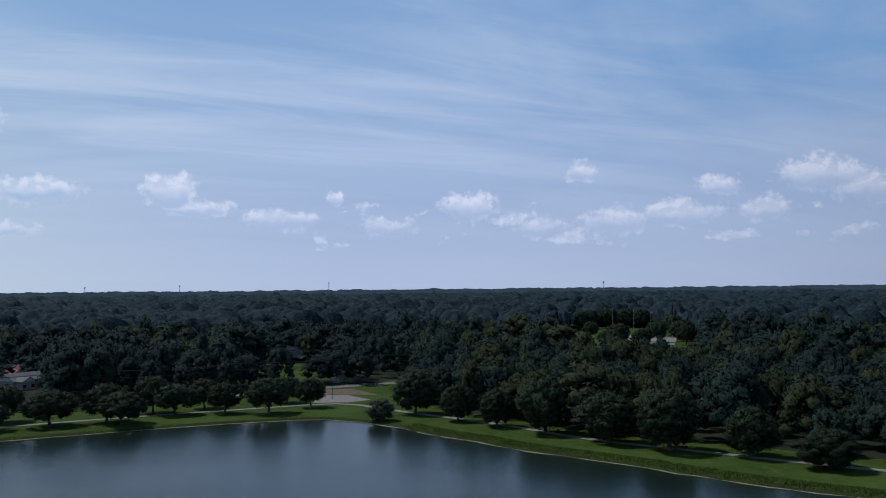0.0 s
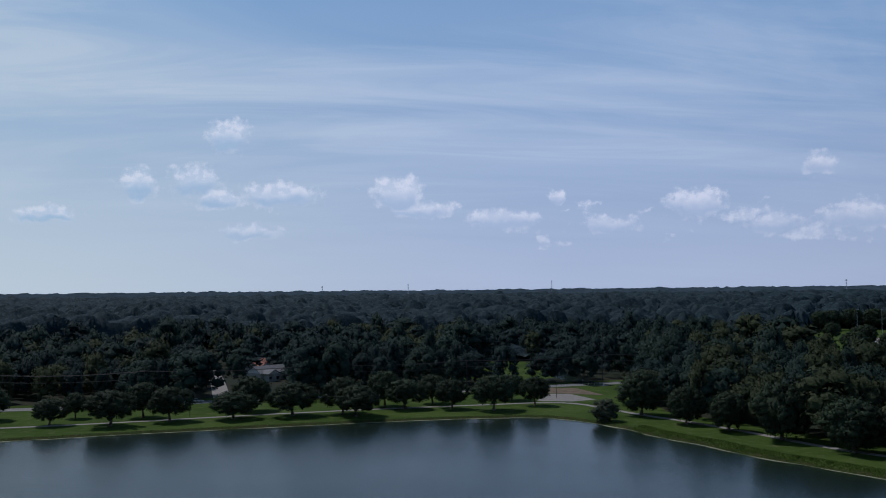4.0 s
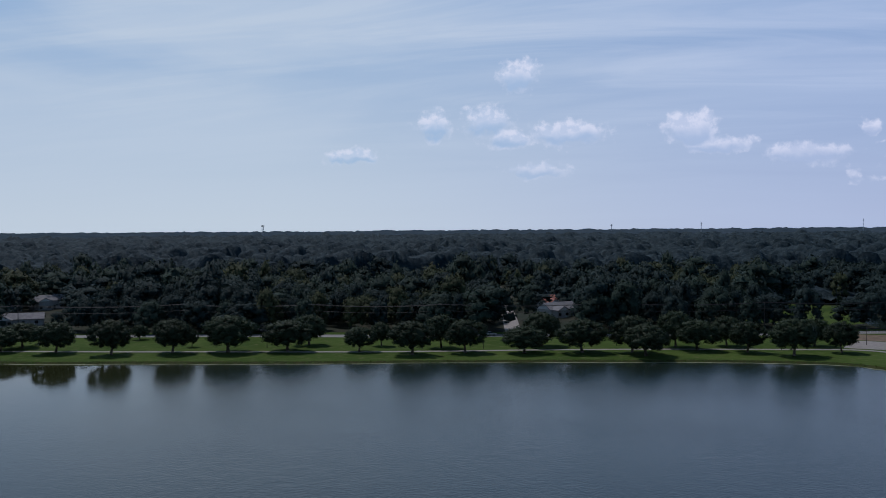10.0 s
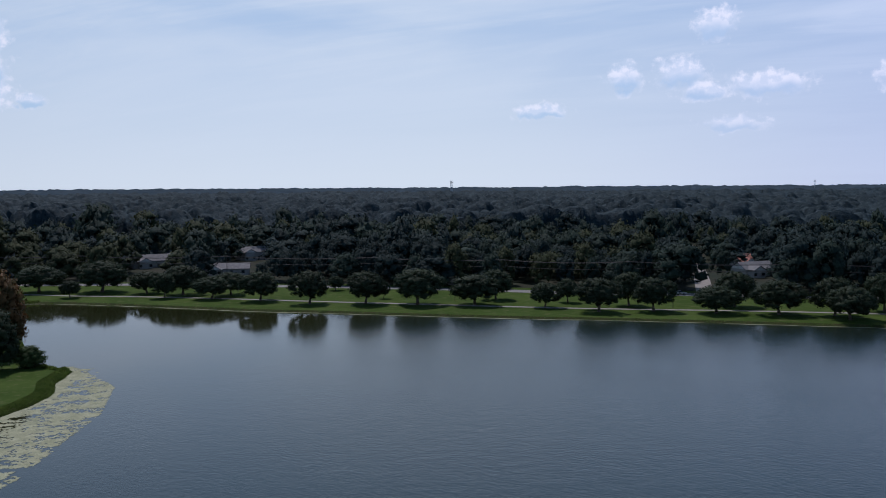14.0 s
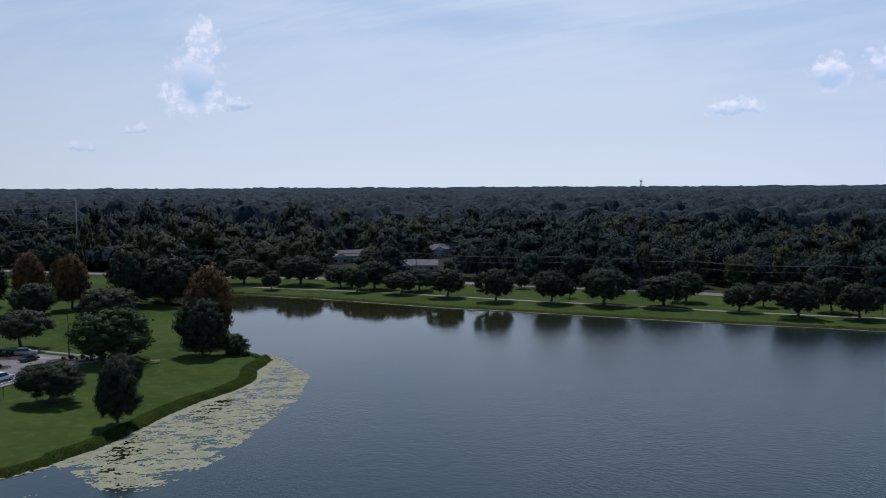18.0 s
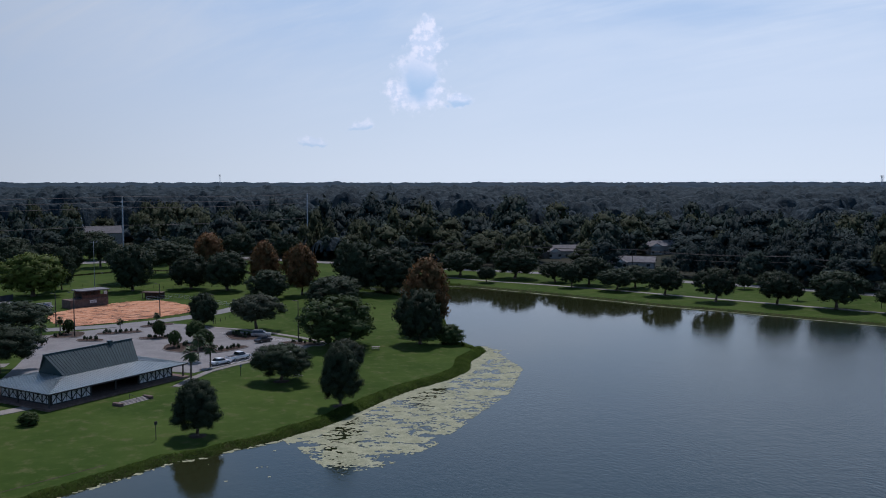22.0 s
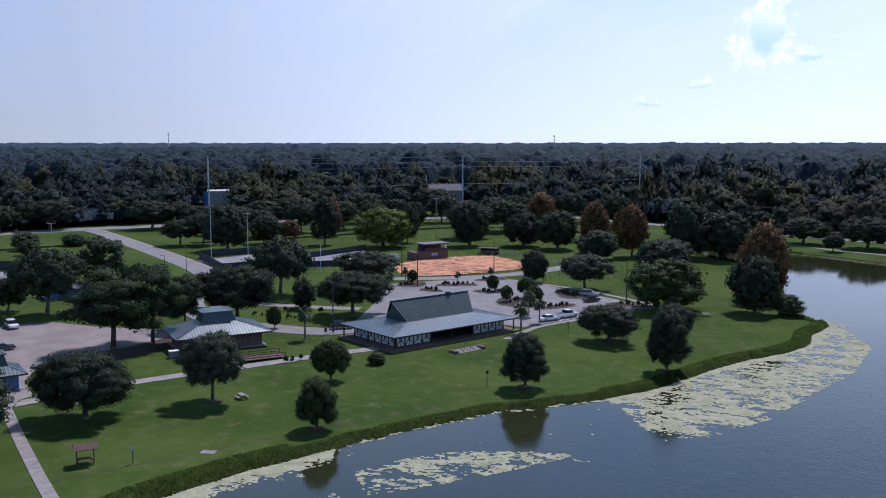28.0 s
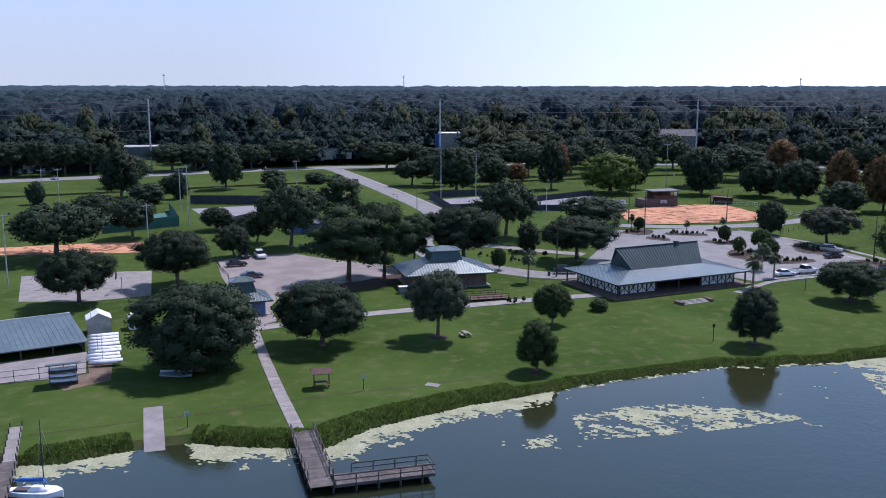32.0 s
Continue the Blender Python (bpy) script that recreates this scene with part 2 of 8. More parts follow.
def clay_material():
    """Orange clay with dark brown lines between raked swathes."""
    mat = bpy.data.materials.new("ball_field_clay")
    mat.use_nodes = True
    w = Tree(mat.node_tree)
    p = w.n("ShaderNodeNewGeometry").outputs["Position"]
    flow = w.noise(w.vec("MULTIPLY", p, (1.0, 0.45, 1.0)), 0.11, 4.0, 0.5, 1.2)
    line = w.math("ABSOLUTE", w.math("SINE", w.math("MULTIPLY", flow, 17.0)))
    line = w.math("MULTIPLY", w.ramp(line, 0.50, 0.14), w.ramp(w.noise(p, 0.25, 2.0), 0.26, 0.38))
    tone = w.mix(w.ramp(w.noise(p, 0.3, 4.0), 0.35, 0.65), (0.42, 0.180, 0.085, 1), (0.52, 0.270, 0.150, 1))
    tone = w.mix(w.ramp(w.noise(p, 1.6, 4.0), 0.5, 0.75), tone, (0.58, 0.37, 0.25, 1))
    b = w.n("ShaderNodeBsdfPrincipled")
    w.link(w.mix(w.math("MULTIPLY", line, 0.9), tone, (0.10, 0.050, 0.030, 1)), b.inputs["Base Color"])
    b.inputs["Roughness"].default_value, b.inputs["Specular IOR Level"].default_value = 0.95, 0.15
    o = w.n("ShaderNodeOutputMaterial")
    w.link(b.outputs[0], o.inputs[0])
    return mat


M_CLAY = clay_material()
M_STAIN = material("stained_concrete", [(0.200, 0.184, 0.176), (0.264, 0.240, 0.228), (0.160, 0.140, 0.132)], scale=0.4, rough=0.9, spec=0.3)
M_DIRT = material("bare_dirt", [(0.120, 0.088, 0.060), (0.165, 0.125, 0.088)], scale=0.3, rough=0.95, spec=0.15)
M_BARK = material("tree_bark", [(0.10, 0.075, 0.055), (0.16, 0.125, 0.095)], scale=1.5, rough=0.95, spec=0.15)
LEAF = dict(rough=0.6, per_island=0.16, spec=0.07, bump=0.8, deep=0.20, bump_scale=2.6, fine=1.4, grain=0.30, through_light=0.14)
M_OAK = material("live_oak_leaves", [(0.022, 0.036, 0.019), (0.036, 0.054, 0.029), (0.046, 0.060, 0.034)], scale=0.30, per_object=0.16, **LEAF)
M_OAK2 = material("fresh_green_leaves", [(0.032, 0.056, 0.018), (0.050, 0.080, 0.026), (0.060, 0.086, 0.030)], scale=0.30, per_object=0.16, **LEAF)
M_LIME = material("yellow_green_leaves", [(0.070, 0.106, 0.020), (0.100, 0.132, 0.030)], scale=0.35, per_object=0.1, **LEAF)
M_RUST = material("rust_brown_leaves", [(0.140, 0.070, 0.028), (0.078, 0.062, 0.026), (0.165, 0.078, 0.030)], scale=0.30, per_object=0.1, **LEAF)
M_GREYLEAF = material("grey_green_leaves", [(0.046, 0.058, 0.036), (0.064, 0.078, 0.048)], scale=0.35, **LEAF)
M_PINE = material("pine_needles", [(0.026, 0.044, 0.020), (0.042, 0.064, 0.028)], scale=0.4, per_object=0.15, **LEAF)
WOODLEAF = dict(rough=0.7, per_island=0.18, spec=0.06, bump=1.0, deep=0.5, bump_scale=1.3, fine=0.6, grain=0.38, through_light=0.12)
# blue raised in A to C, putting some air haze into the leaf colour
M_WOOD_A = material("woodland_leaves", [(0.016, 0.031, 0.025), (0.027, 0.046, 0.034), (0.037, 0.052, 0.036)], scale=0.05, **WOODLEAF)
M_WOOD_B = material("dark_woodland_leaves", [(0.012, 0.025, 0.024), (0.020, 0.036, 0.033), (0.026, 0.041, 0.037)], scale=0.05, **WOODLEAF)
M_WOOD_C = material("olive_woodland_leaves", [(0.028, 0.040, 0.020), (0.042, 0.054, 0.025), (0.052, 0.052, 0.027)], scale=0.05, **WOODLEAF)
# distance haze is painted as blue into these two far leaf colours
M_CANOPY_HAZE = material("haze_tinted_canopy_leaves", [(0.011, 0.023, 0.029), (0.022, 0.037, 0.043), (0.030, 0.043, 0.046)], scale=0.035, rough=0.8, spec=0.06, bump=0.9, bump_scale=0.5, fine=0.30, grain=0.55, deep=1.2)
M_WOOD_HAZE = material("haze_tinted_distant_woods", [(0.040, 0.058, 0.072), (0.050, 0.069, 0.084)], scale=0.004, rough=0.9, spec=0.0, bump=0, fine=0.02)
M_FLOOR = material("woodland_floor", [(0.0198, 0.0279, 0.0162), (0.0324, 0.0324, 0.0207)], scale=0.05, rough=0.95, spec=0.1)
# M_ROOF and M_ROOFD: lit and shaded tones of one green roof, set by colour
M_ROOF = material("green_metal_roof", [(0.1425, 0.1852, 0.1852), (0.1757, 0.2137, 0.2137)], scale=0.3, rough=0.28, metal=0.55, bump=0.05, spec=0.6, fine=0.9)
M_ROOFG = material("faded_teal_roof", [(0.072, 0.106, 0.115), (0.098, 0.132, 0.140)], scale=0.3, rough=0.5, bump=0.05, spec=0.4, fine=0.9)
# seams coloured paler than the slopes, in place of the glare on them
M_SEAM = material("glare_toned_roof_seam", [(0.33, 0.37, 0.37), (0.40, 0.43, 0.43)], scale=1.0, rough=0.4, metal=0.3, bump=0)
M_ROOFD = material("shade_toned_green_metal_roof", [(0.024, 0.051, 0.053), (0.034, 0.064, 0.064)], scale=0.3, rough=0.42, metal=0.0, bump=0.05, spec=0.5, fine=0.9)
M_WHITE = material("white_board", [(0.62, 0.62, 0.59), (0.72, 0.71, 0.68)], scale=0.8, rough=0.7, bump=0.1)
M_TIMBER = material("dark_timber", [(0.030, 0.028, 0.026), (0.055, 0.048, 0.042)], scale=1.5, rough=0.75, bump=0.2)
M_BRICK = material("dark_brick", [(0.10, 0.065, 0.050), (0.15, 0.10, 0.08)], scale=1.2, rough=0.9, bump=0.3)
M_GREYWOOD = material("weathered_wood", [(0.0729, 0.0612, 0.0549), (0.1188, 0.1008, 0.0900)], scale=0.9, rough=0.9, bump=0.3, per_object=0.2)
M_BROWNWOOD = material("brown_stained_wood", [(0.066, 0.032, 0.022), (0.094, 0.048, 0.034)], scale=1.2, rough=0.8, bump=0.2)
M_STEEL = material("galvanised_steel", [(0.38, 0.39, 0.40), (0.48, 0.49, 0.50)], scale=1.0, rough=0.5, metal=0.6, bump=0)
M_DARKMETAL = material("black_metal", [(0.018, 0.018, 0.020), (0.035, 0.035, 0.037)], scale=1.0, rough=0.55, bump=0)
M_BLUE = material("blue_paint", [(0.06, 0.12, 0.25), (0.09, 0.16, 0.30)], scale=0.8, rough=0.6, bump=0.05)
M_BLUETARP = material("bright_blue_canvas", [(0.03, 0.12, 0.42), (0.05, 0.17, 0.50)], scale=0.9, rough=0.7, bump=0.3)
M_COURT = material("worn_sport_court", [(0.180, 0.174, 0.186), (0.222, 0.216, 0.222)], scale=0.15, rough=0.9, bump=0.1)
M_GREENCOURT = material("green_sport_court", [(0.035, 0.112, 0.091), (0.049, 0.140, 0.112)], scale=0.2, rough=0.9, bump=0.1)
M_SHINGLE = material("grey_shingle_roof", [(0.100, 0.100, 0.106), (0.150, 0.146, 0.146)], scale=0.6, rough=0.85, bump=0.3, per_object=0.25)
M_REDROOF = material("red_tile_roof", [(0.25, 0.085, 0.06), (0.33, 0.13, 0.09)], scale=0.6, rough=0.85, bump=0.3)
M_WALL = material("painted_house_wall", [(0.290, 0.274, 0.252), (0.350, 0.338, 0.316)], scale=0.5, rough=0.85, bump=0.1, per_object=0.2)
M_PLASTIC = material("white_gelcoat", [(0.72, 0.73, 0.74), (0.80, 0.80, 0.80)], scale=1.0, rough=0.3, bump=0)
M_YELLOW = material("yellow_gelcoat", [(0.50, 0.33, 0.05), (0.60, 0.40, 0.08)], scale=1.0, rough=0.35, bump=0)
M_RUBBER = material("tyre_rubber", [(0.018, 0.018, 0.018), (0.03, 0.03, 0.03)], scale=3.0, rough=0.85, bump=0)
M_MULCH = material("brown_mulch", [(0.048, 0.034, 0.026), (0.076, 0.054, 0.042)], scale=1.5, rough=0.95, spec=0.1)
M_PAINT = material("white_line_paint", [(0.66, 0.66, 0.64), (0.74, 0.74, 0.72)], scale=2.0, rough=0.8, bump=0)


def glass_material():
    mat = bpy.data.materials.new("dark_glass")
    mat.use_nodes = True
    b = mat.node_tree.nodes["Principled BSDF"]
    b.inputs["Base Color"].default_value = (0.012, 0.015, 0.018, 1)
    b.inputs["Roughness"].default_value = 0.06
    return mat


def paint_material(name, c, metal=0.3):
    mat = bpy.data.materials.new(name)
    mat.use_nodes = True
    b = mat.node_tree.nodes["Principled BSDF"]
    b.inputs["Base Color"].default_value = (*c, 1)
    b.inputs["Roughness"].default_value, b.inputs["Metallic"].default_value = 0.3, metal
    b.inputs["Coat Weight"].default_value = 0.6
    return mat


M_GLASS = glass_material()


# ---- building helpers ----
def part(name, bm, mat, parent=None, label="", smooth=False):
    me = bpy.data.meshes.new(name)
    bm.to_mesh(me)
    bm.free()
    me.materials.append(mat)
    if smooth:
        me.polygons.foreach_set("use_smooth", [True] * len(me.polygons))
    ob = new(name, me)
    if parent:
        ob.parent = parent
    if label:
        ob["label"] = label
    return ob


def thing(name, m, label, category, group="", kind=""):
    e = new(name)
    e.empty_display_size = 0.3
    e.matrix_world = m
    return tagged(e, label, category, group, kind)


def box(bm, x, y, z, sx, sy, sz, rz=0.0, m=None, bevel=0.0):
    """A box whose bottom centre is (x, y, z)."""
    r = bmesh.ops.create_cube(bm, size=1.0, matrix=Matrix.Translation((x, y, z + sz / 2)) @ Matrix.Rotation(radians(rz), 4, "Z") @ Matrix.Diagonal((sx, sy, sz, 1)))
    if m is not None:
        bmesh.ops.transform(bm, matrix=m, verts=r["verts"])
    if bevel:
        es = list({e for v in r["verts"] for e in v.link_edges})
        bmesh.ops.bevel(bm, geom=es, offset=bevel, segments=1, affect="EDGES")
    return bm


def rod(bm, a, b, r0, r1=None, seg=8):
    """A tapered round bar from a to b."""
    a, b = Vector(a), Vector(b)
    d = b - a
    q = d.to_track_quat("Z", "Y").to_matrix().to_4x4()
    bmesh.ops.create_cone(bm, cap_ends=True, segments=seg, radius1=r0, radius2=r0 if r1 is None else r1, depth=d.length,
                          matrix=Matrix.Translation((a + b) / 2) @ q)
    return bm


def bar(bm, a, b, w, h):
    """A square bar from a to b."""
    a, b = Vector(a), Vector(b)
    d = b - a
    q = d.to_track_quat("X", "Z").to_matrix().to_4x4()
    bmesh.ops.create_cube(bm, size=1.0, matrix=Matrix.Translation((a + b) / 2) @ q @ Matrix.Diagonal((d.length, w, h, 1)))
    return bm


def faces(bm, pts, polys):
    vs = [bm.verts.new(p) for p in pts]
    for f in polys:
        bm.faces.new([vs[i] for i in f])
    return bm


def fresh():
    return bmesh.new()


def smooth_line(pts, n=4, closed=False):
    """Points along a smooth curve through pts."""
    out, k = [], len(pts)
    for i in range(k if closed else k - 1):
        p = [Vector(pts[(i + j) % k] if closed else pts[min(max(i + j, 0), k - 1)]) for j in (-1, 0, 1, 2)]
        for s in range(n):
            t = s / n
            out.append(0.5 * (2 * p[1] + (p[2] - p[0]) * t + (2 * p[0] - 5 * p[1] + 4 * p[2] - p[3]) * t * t + (3 * p[1] - p[0] - 3 * p[2] + p[3]) * t ** 3))
    if not closed:
        out.append(Vector(pts[-1]))
    return out


def ribbon(name, pts, width, z, mat, label, category, kind="structure", n=5, thick=0.3):
    """A paved strip of even width along a smooth line."""
    line = smooth_line(pts, n)
    bm = fresh()
    rows = []
    for i, p in enumerate(line):
        d = (line[min(i + 1, len(line) - 1)] - line[max(i - 1, 0)]).normalized()
        s = Vector((-d.y, d.x)) * width / 2
        rows.append([bm.verts.new((q.x, q.y, h)) for q, h in ((p + s, z - thick), (p + s, z), (p - s, z), (p - s, z - thick))])
    for a, b in zip(rows, rows[1:]):
        for i in range(3):
            bm.faces.new((a[i], a[i + 1], b[i + 1], b[i]))
    bm.faces.new(rows[0][::-1])
    bm.faces.new(rows[-1])
    bmesh.ops.recalc_face_normals(bm, faces=bm.faces)
    return tagged(part(name, bm, mat), label, category, kind=kind)


def slab(name, pts, z, mat, label, category, thick=0.3, kind="structure"):
    """A flat paved area with an edge."""
    bm = fresh()
    top = bm.faces.new([bm.verts.new((x, y, z)) for x, y in pts])
    r = bmesh.ops.extrude_face_region(bm, geom=[top])
    bmesh.ops.translate(bm, vec=(0, 0, -thick), verts=[v for v in r["geom"] if isinstance(v, bmesh.types.BMVert)])
    bmesh.ops.triangulate(bm, faces=bm.faces[:])
    bmesh.ops.recalc_face_normals(bm, faces=bm.faces)
    return tagged(part(name, bm, mat), label, category, kind=kind)


def mesh_np(name, verts, quads, mat, parent=None, tris=None, label="", normals=None):
    """A mesh from numpy arrays of corners, quads and triangles."""
    me = bpy.data.meshes.new(name)
    verts = np.asarray(verts, np.float32)
    quads = np.zeros((0, 4), np.int32) if quads is None else np.asarray(quads, np.int32)
    tris = np.zeros((0, 3), np.int32) if tris is None else np.asarray(tris, np.int32)
    me.vertices.add(len(verts))
    me.vertices.foreach_set("co", verts.ravel())
    loops = np.concatenate([quads.ravel(), tris.ravel()]).astype(np.int32)
    me.loops.add(len(loops))
    me.loops.foreach_set("vertex_index", loops)
    starts = np.concatenate([np.arange(len(quads)) * 4, len(quads) * 4 + np.arange(len(tris)) * 3]).astype(np.int32)
    me.polygons.add(len(starts))
    me.polygons.foreach_set("loop_start", starts)
    me.update(calc_edges=True)
    me.validate()
    me.materials.append(mat)
    if normals is not None:
        me.polygons.foreach_set("use_smooth", np.ones(len(me.polygons), bool))
        me.normals_split_custom_set_from_vertices(np.asarray(normals, np.float32))
    ob = new(name, me)
    if parent:
        ob.parent = parent
    if label:
        ob["label"] = label
    return ob


def inside(poly, x, y):
    """Which of the points x, y lie inside the closed line poly."""
    x, y = np.asarray(x, float), np.asarray(y, float)
    r = np.zeros(x.shape, bool)
    px, py = np.array([p[0] for p in poly]), np.array([p[1] for p in poly])
    j = len(poly) - 1
    for i in range(len(poly)):
        c = ((py[i] > y) != (py[j] > y)) & (x < (px[j] - px[i]) * (y - py[i]) / (py[j] - py[i] + 1e-12) + px[i])
        r ^= c
        j = i
    return r


def near_line(pts, x, y, d):
    """Which of the points x, y lie within d of the line pts."""
    r = np.zeros(np.shape(x), bool)
    for (ax, ay), (bx, by) in zip(pts, pts[1:]):
        l2 = (bx - ax) ** 2 + (by - ay) ** 2 + 1e-9
        t = np.clip(((x - ax) * (bx - ax) + (y - ay) * (by - ay)) / l2, 0, 1)
        r |= np.hypot(x - ax - t * (bx - ax), y - ay - t * (by - ay)) < d
    return r


# ---- the lake and the ground ----
WATER_Z = -0.6
PARK_SHORE = [(-84, -64), (-85.1, -59.6), (-88.3, -56.2), (-91.4, -52.3), (-92.2, -50.3), (-93.6, -46.7), (-93.9, -42.0), (-94.5, -37.1), (-94.8, -33.4), (-98.0, -31.6),
              (-102.5, -28.8), (-106.2, -25.5), (-111.1, -20.8), (-114.9, -15.8), (-118.2, -11.6), (-120.9, -8.6), (-123.6, -5.4), (-128.1, 0.6), (-131.8, 7.2), (-136.3, 14.2),
              (-138.4, 21.4), (-141.7, 29.9), (-144.1, 35.0), (-147.9, 41.5), (-156.0, 50.6), (-163.8, 59.4), (-169.2, 67.7), (-173.6, 75.0), (-180.3, 81.5), (-188.0, 85.5)]
POINT_SHORE = [(-193.4, 90.2), (-197.2, 93.2), (-202.1, 92.8), (-208.9, 91.6), (-219.8, 94.4), (-240.4, 101.2), (-259.9, 107.8), (-285.4, 112.3), (-307.5, 110.1), (-330, 100), (-352, 88),
               (-358, 96), (-340.1, 113.2), (-330.5, 130.7)]
FAR_SHORE = [(-322.5, 141.3), (-304.3, 152.1), (-285.0, 161.8), (-268.0, 169.5), (-247.1, 178.8), (-230.6, 188.6), (-213.9, 197.8), (-197.1, 206.4), (-182.0, 215.0), (-167.0, 223.6),
             (-154.0, 232.5), (-137.1, 242.4), (-115.5, 254.4), (-93.2, 266.7), (-69.9, 278.3), (-55.4, 283.7), (-45.8, 287.0), (-37.3, 287.5), (-28.7, 283.9), (-20.2, 277.2)]
EAST_SHORE = [(-12.1, 268.8), (-4.6, 257.8), (2.1, 250.4), (8.5, 244.6), (16.3, 234.0), (28.4, 222.8), (39.9, 212.4), (49.9, 201.8), (57.4, 194.5), (64.4, 187.7), (72.1, 181.8), (90, 170),
              (130, 150), (190, 110), (230, 20), (200, -110), (90, -210), (-20, -190), (-70, -120), (-82, -85)]
SHORE = smooth_line(PARK_SHORE + POINT_SHORE + FAR_SHORE + EAST_SHORE, 3, closed=True)
SHORE = [p + Vector((noise.noise(Vector((p.x * 0.3, p.y * 0.3, 0))), noise.noise(Vector((p.x * 0.3, p.y * 0.3, 9))))) * 0.7 for p in SHORE]
N = len(SHORE)
OUT = []
for i, p in enumerate(SHORE):
    d = (SHORE[(i + 1) % N] - SHORE[i - 1]).normalized()
    OUT.append(Vector((d.y, -d.x)))
# make the side vectors point away from the water
if inside(SHORE, [SHORE[40].x + OUT[40].x * 0.5], [SHORE[40].y + OUT[40].y * 0.5])[0]:
    OUT = [-o for o in OUT]
RIM = [p + o * 1.5 for p, o in zip(SHORE, OUT)]


def ground():
    from mathutils.geometry import delaunay_2d_cdt
    far = [Vector((4900 * math.cos(a * math.pi / 36), 4900 * math.sin(a * math.pi / 36))) for a in range(72)]
    mid = [Vector((r * math.cos(a * math.pi / 24 + r), r * math.sin(a * math.pi / 24 + r))) for r in (450, 800, 1500, 2800) for a in range(48)]
    pts = RIM + far + mid
    edges = [(i, (i + 1) % N) for i in range(N)] + [(N + i, N + (i + 1) % 72) for i in range(72)]
    v, _, f, *_ = delaunay_2d_cdt(pts, edges, [], 0, 1e-4)
    c = np.array([[sum(v[i].x for i in t) / 3, sum(v[i].y for i in t) / 3] for t in f])
    wet = inside(RIM, c[:, 0], c[:, 1])
    tris = [t for t, q in zip(f, wet) if not q]
    ob = mesh_np("ground", [(p.x, p.y, 0.0) for p in v], None, M_GRASS, tris=[t if (v[t[1]] - v[t[0]]).cross(v[t[2]] - v[t[0]]) > 0 else t[::-1] for t in tris])
    tagged(ob, "mown green grass ground around the lake", "ground", kind="structure")
    bm = fresh()
    rows = [[bm.verts.new((q.x, q.y, z)) for q, z in ((p + o * 1.5, 0.0), (p + o * 0.6, -0.35), (p - o * 0.3, -0.75), (p - o * 3, -1.6))] for p, o in zip(SHORE, OUT)]
    for a, b in zip(rows, rows[1:] + rows[:1]):
        for i in range(3):
            bm.faces.new((a[i], a[i + 1], b[i + 1], b[i]))
    bmesh.ops.recalc_face_normals(bm, faces=bm.faces)
    tagged(part("lake_bank", bm, M_BANK), "rough grassy earth bank sloping into the lake", "bank", kind="structure")
    bm = fresh()
    faces(bm, [(-380, -260, WATER_Z), (260, -260, WATER_Z), (260, 320, WATER_Z), (-380, 320, WATER_Z)], [(0, 1, 2, 3)])
    tagged(part("water", bm, M_WATER), "calm blue-grey lake water with faint ripples", "lake", kind="structure")


ground()

# ---- paths and roads ----
SHORE_PATH = [(-380, 132), (-354.6, 145.5), (-330.3, 158.0), (-310.6, 171.6), (-280.4, 189.0), (-260.0, 199.3), (-240.8, 209.2), (-214.3, 223.6), (-179.5, 242.0), (-155.6, 256.6), (-126.1, 276.0),
              (-93.4, 295.0), (-58.9, 312.4), (-41.7, 320.3), (-30, 318), (-20, 307), (-8, 294), (2.3, 284.6), (18.9, 266.5), (38.1, 242.8), (56.5, 227.8), (77.3, 211.1), (92.6, 199.8), (130, 178), (180, 150)]
LAKE_ROAD = [(-520, 60), (-430, 125), (-376.6, 168.2), (-345.0, 195.6), (-292, 231), (-238.3, 262.0), (-194.6, 282.5), (-164.1, 301.4), (-125.5, 321.8), (-76.8, 350.9), (-47.5, 372.2), (-19.3, 390.0), (40, 420), (120, 450)]
SIDE_STREET = [(-155, 306), (-167.5, 328.3), (-185.8, 362.0), (-213.6, 411.3), (-246.4, 468.9), (-301.6, 566.5)]
HIGHWAY = [(-280, -330), (-337.5, -254.6), (-373.8, -209.0), (-401.9, -177.2), (-423.3, -146.4), (-441.0, -111.1), (-458.0, -73.1), (-474.1, -29.6), (-486, 40), (-520, 60)]
ENTRY = [(-423.3, -140.4), (-406.6, -128.5), (-376.7, -111.7), (-327.1, -83.2), (-285.9, -61.0), (-258.1, -52.5), (-232.0, -52.9), (-214, -46), (-203.7, -38.2), (-198.9, -29.3), (-194.9, -21.2), (-194.1, -13.6), (-200.3, -8.3), (-213.9, -5.3), (-229.8, -2.8), (-250, 2)]
ribbon("pavement", SHORE_PATH, 2.4, 0.06, M_CONC, "pale concrete walking path along the lake shore", "path")
ribbon("road", LAKE_ROAD, 8.0, 0.07, M_ASPHALT, "sun-bleached asphalt road behind the lakeside oaks", "road")
ribbon("road", SIDE_STREET, 6.2, 0.05, M_CONC, "straight pale residential street running into the woods", "road")
ribbon("road", HIGHWAY, 14.0, 0.09, M_ASPHALT, "wide pale main road beyond the park", "road")
ribbon("road", ENTRY, 7.0, 0.055, M_ASPHALT, "curving park entrance road of pale asphalt", "road")
LOT = [(-194.1, -91.5), (-202.9, -87.4), (-206.5, -77.5), (-200.4, -64.4), (-197.8, -52.5), (-190.4, -47.0), (-181.0, -52.8), (-173.6, -60.6), (-166.0, -64.8), (-154.7, -62.9), (-146.2, -58.1), (-139.9, -60.7), (-145, -66), (-164.2, -74.4), (-178.7, -83.2)]
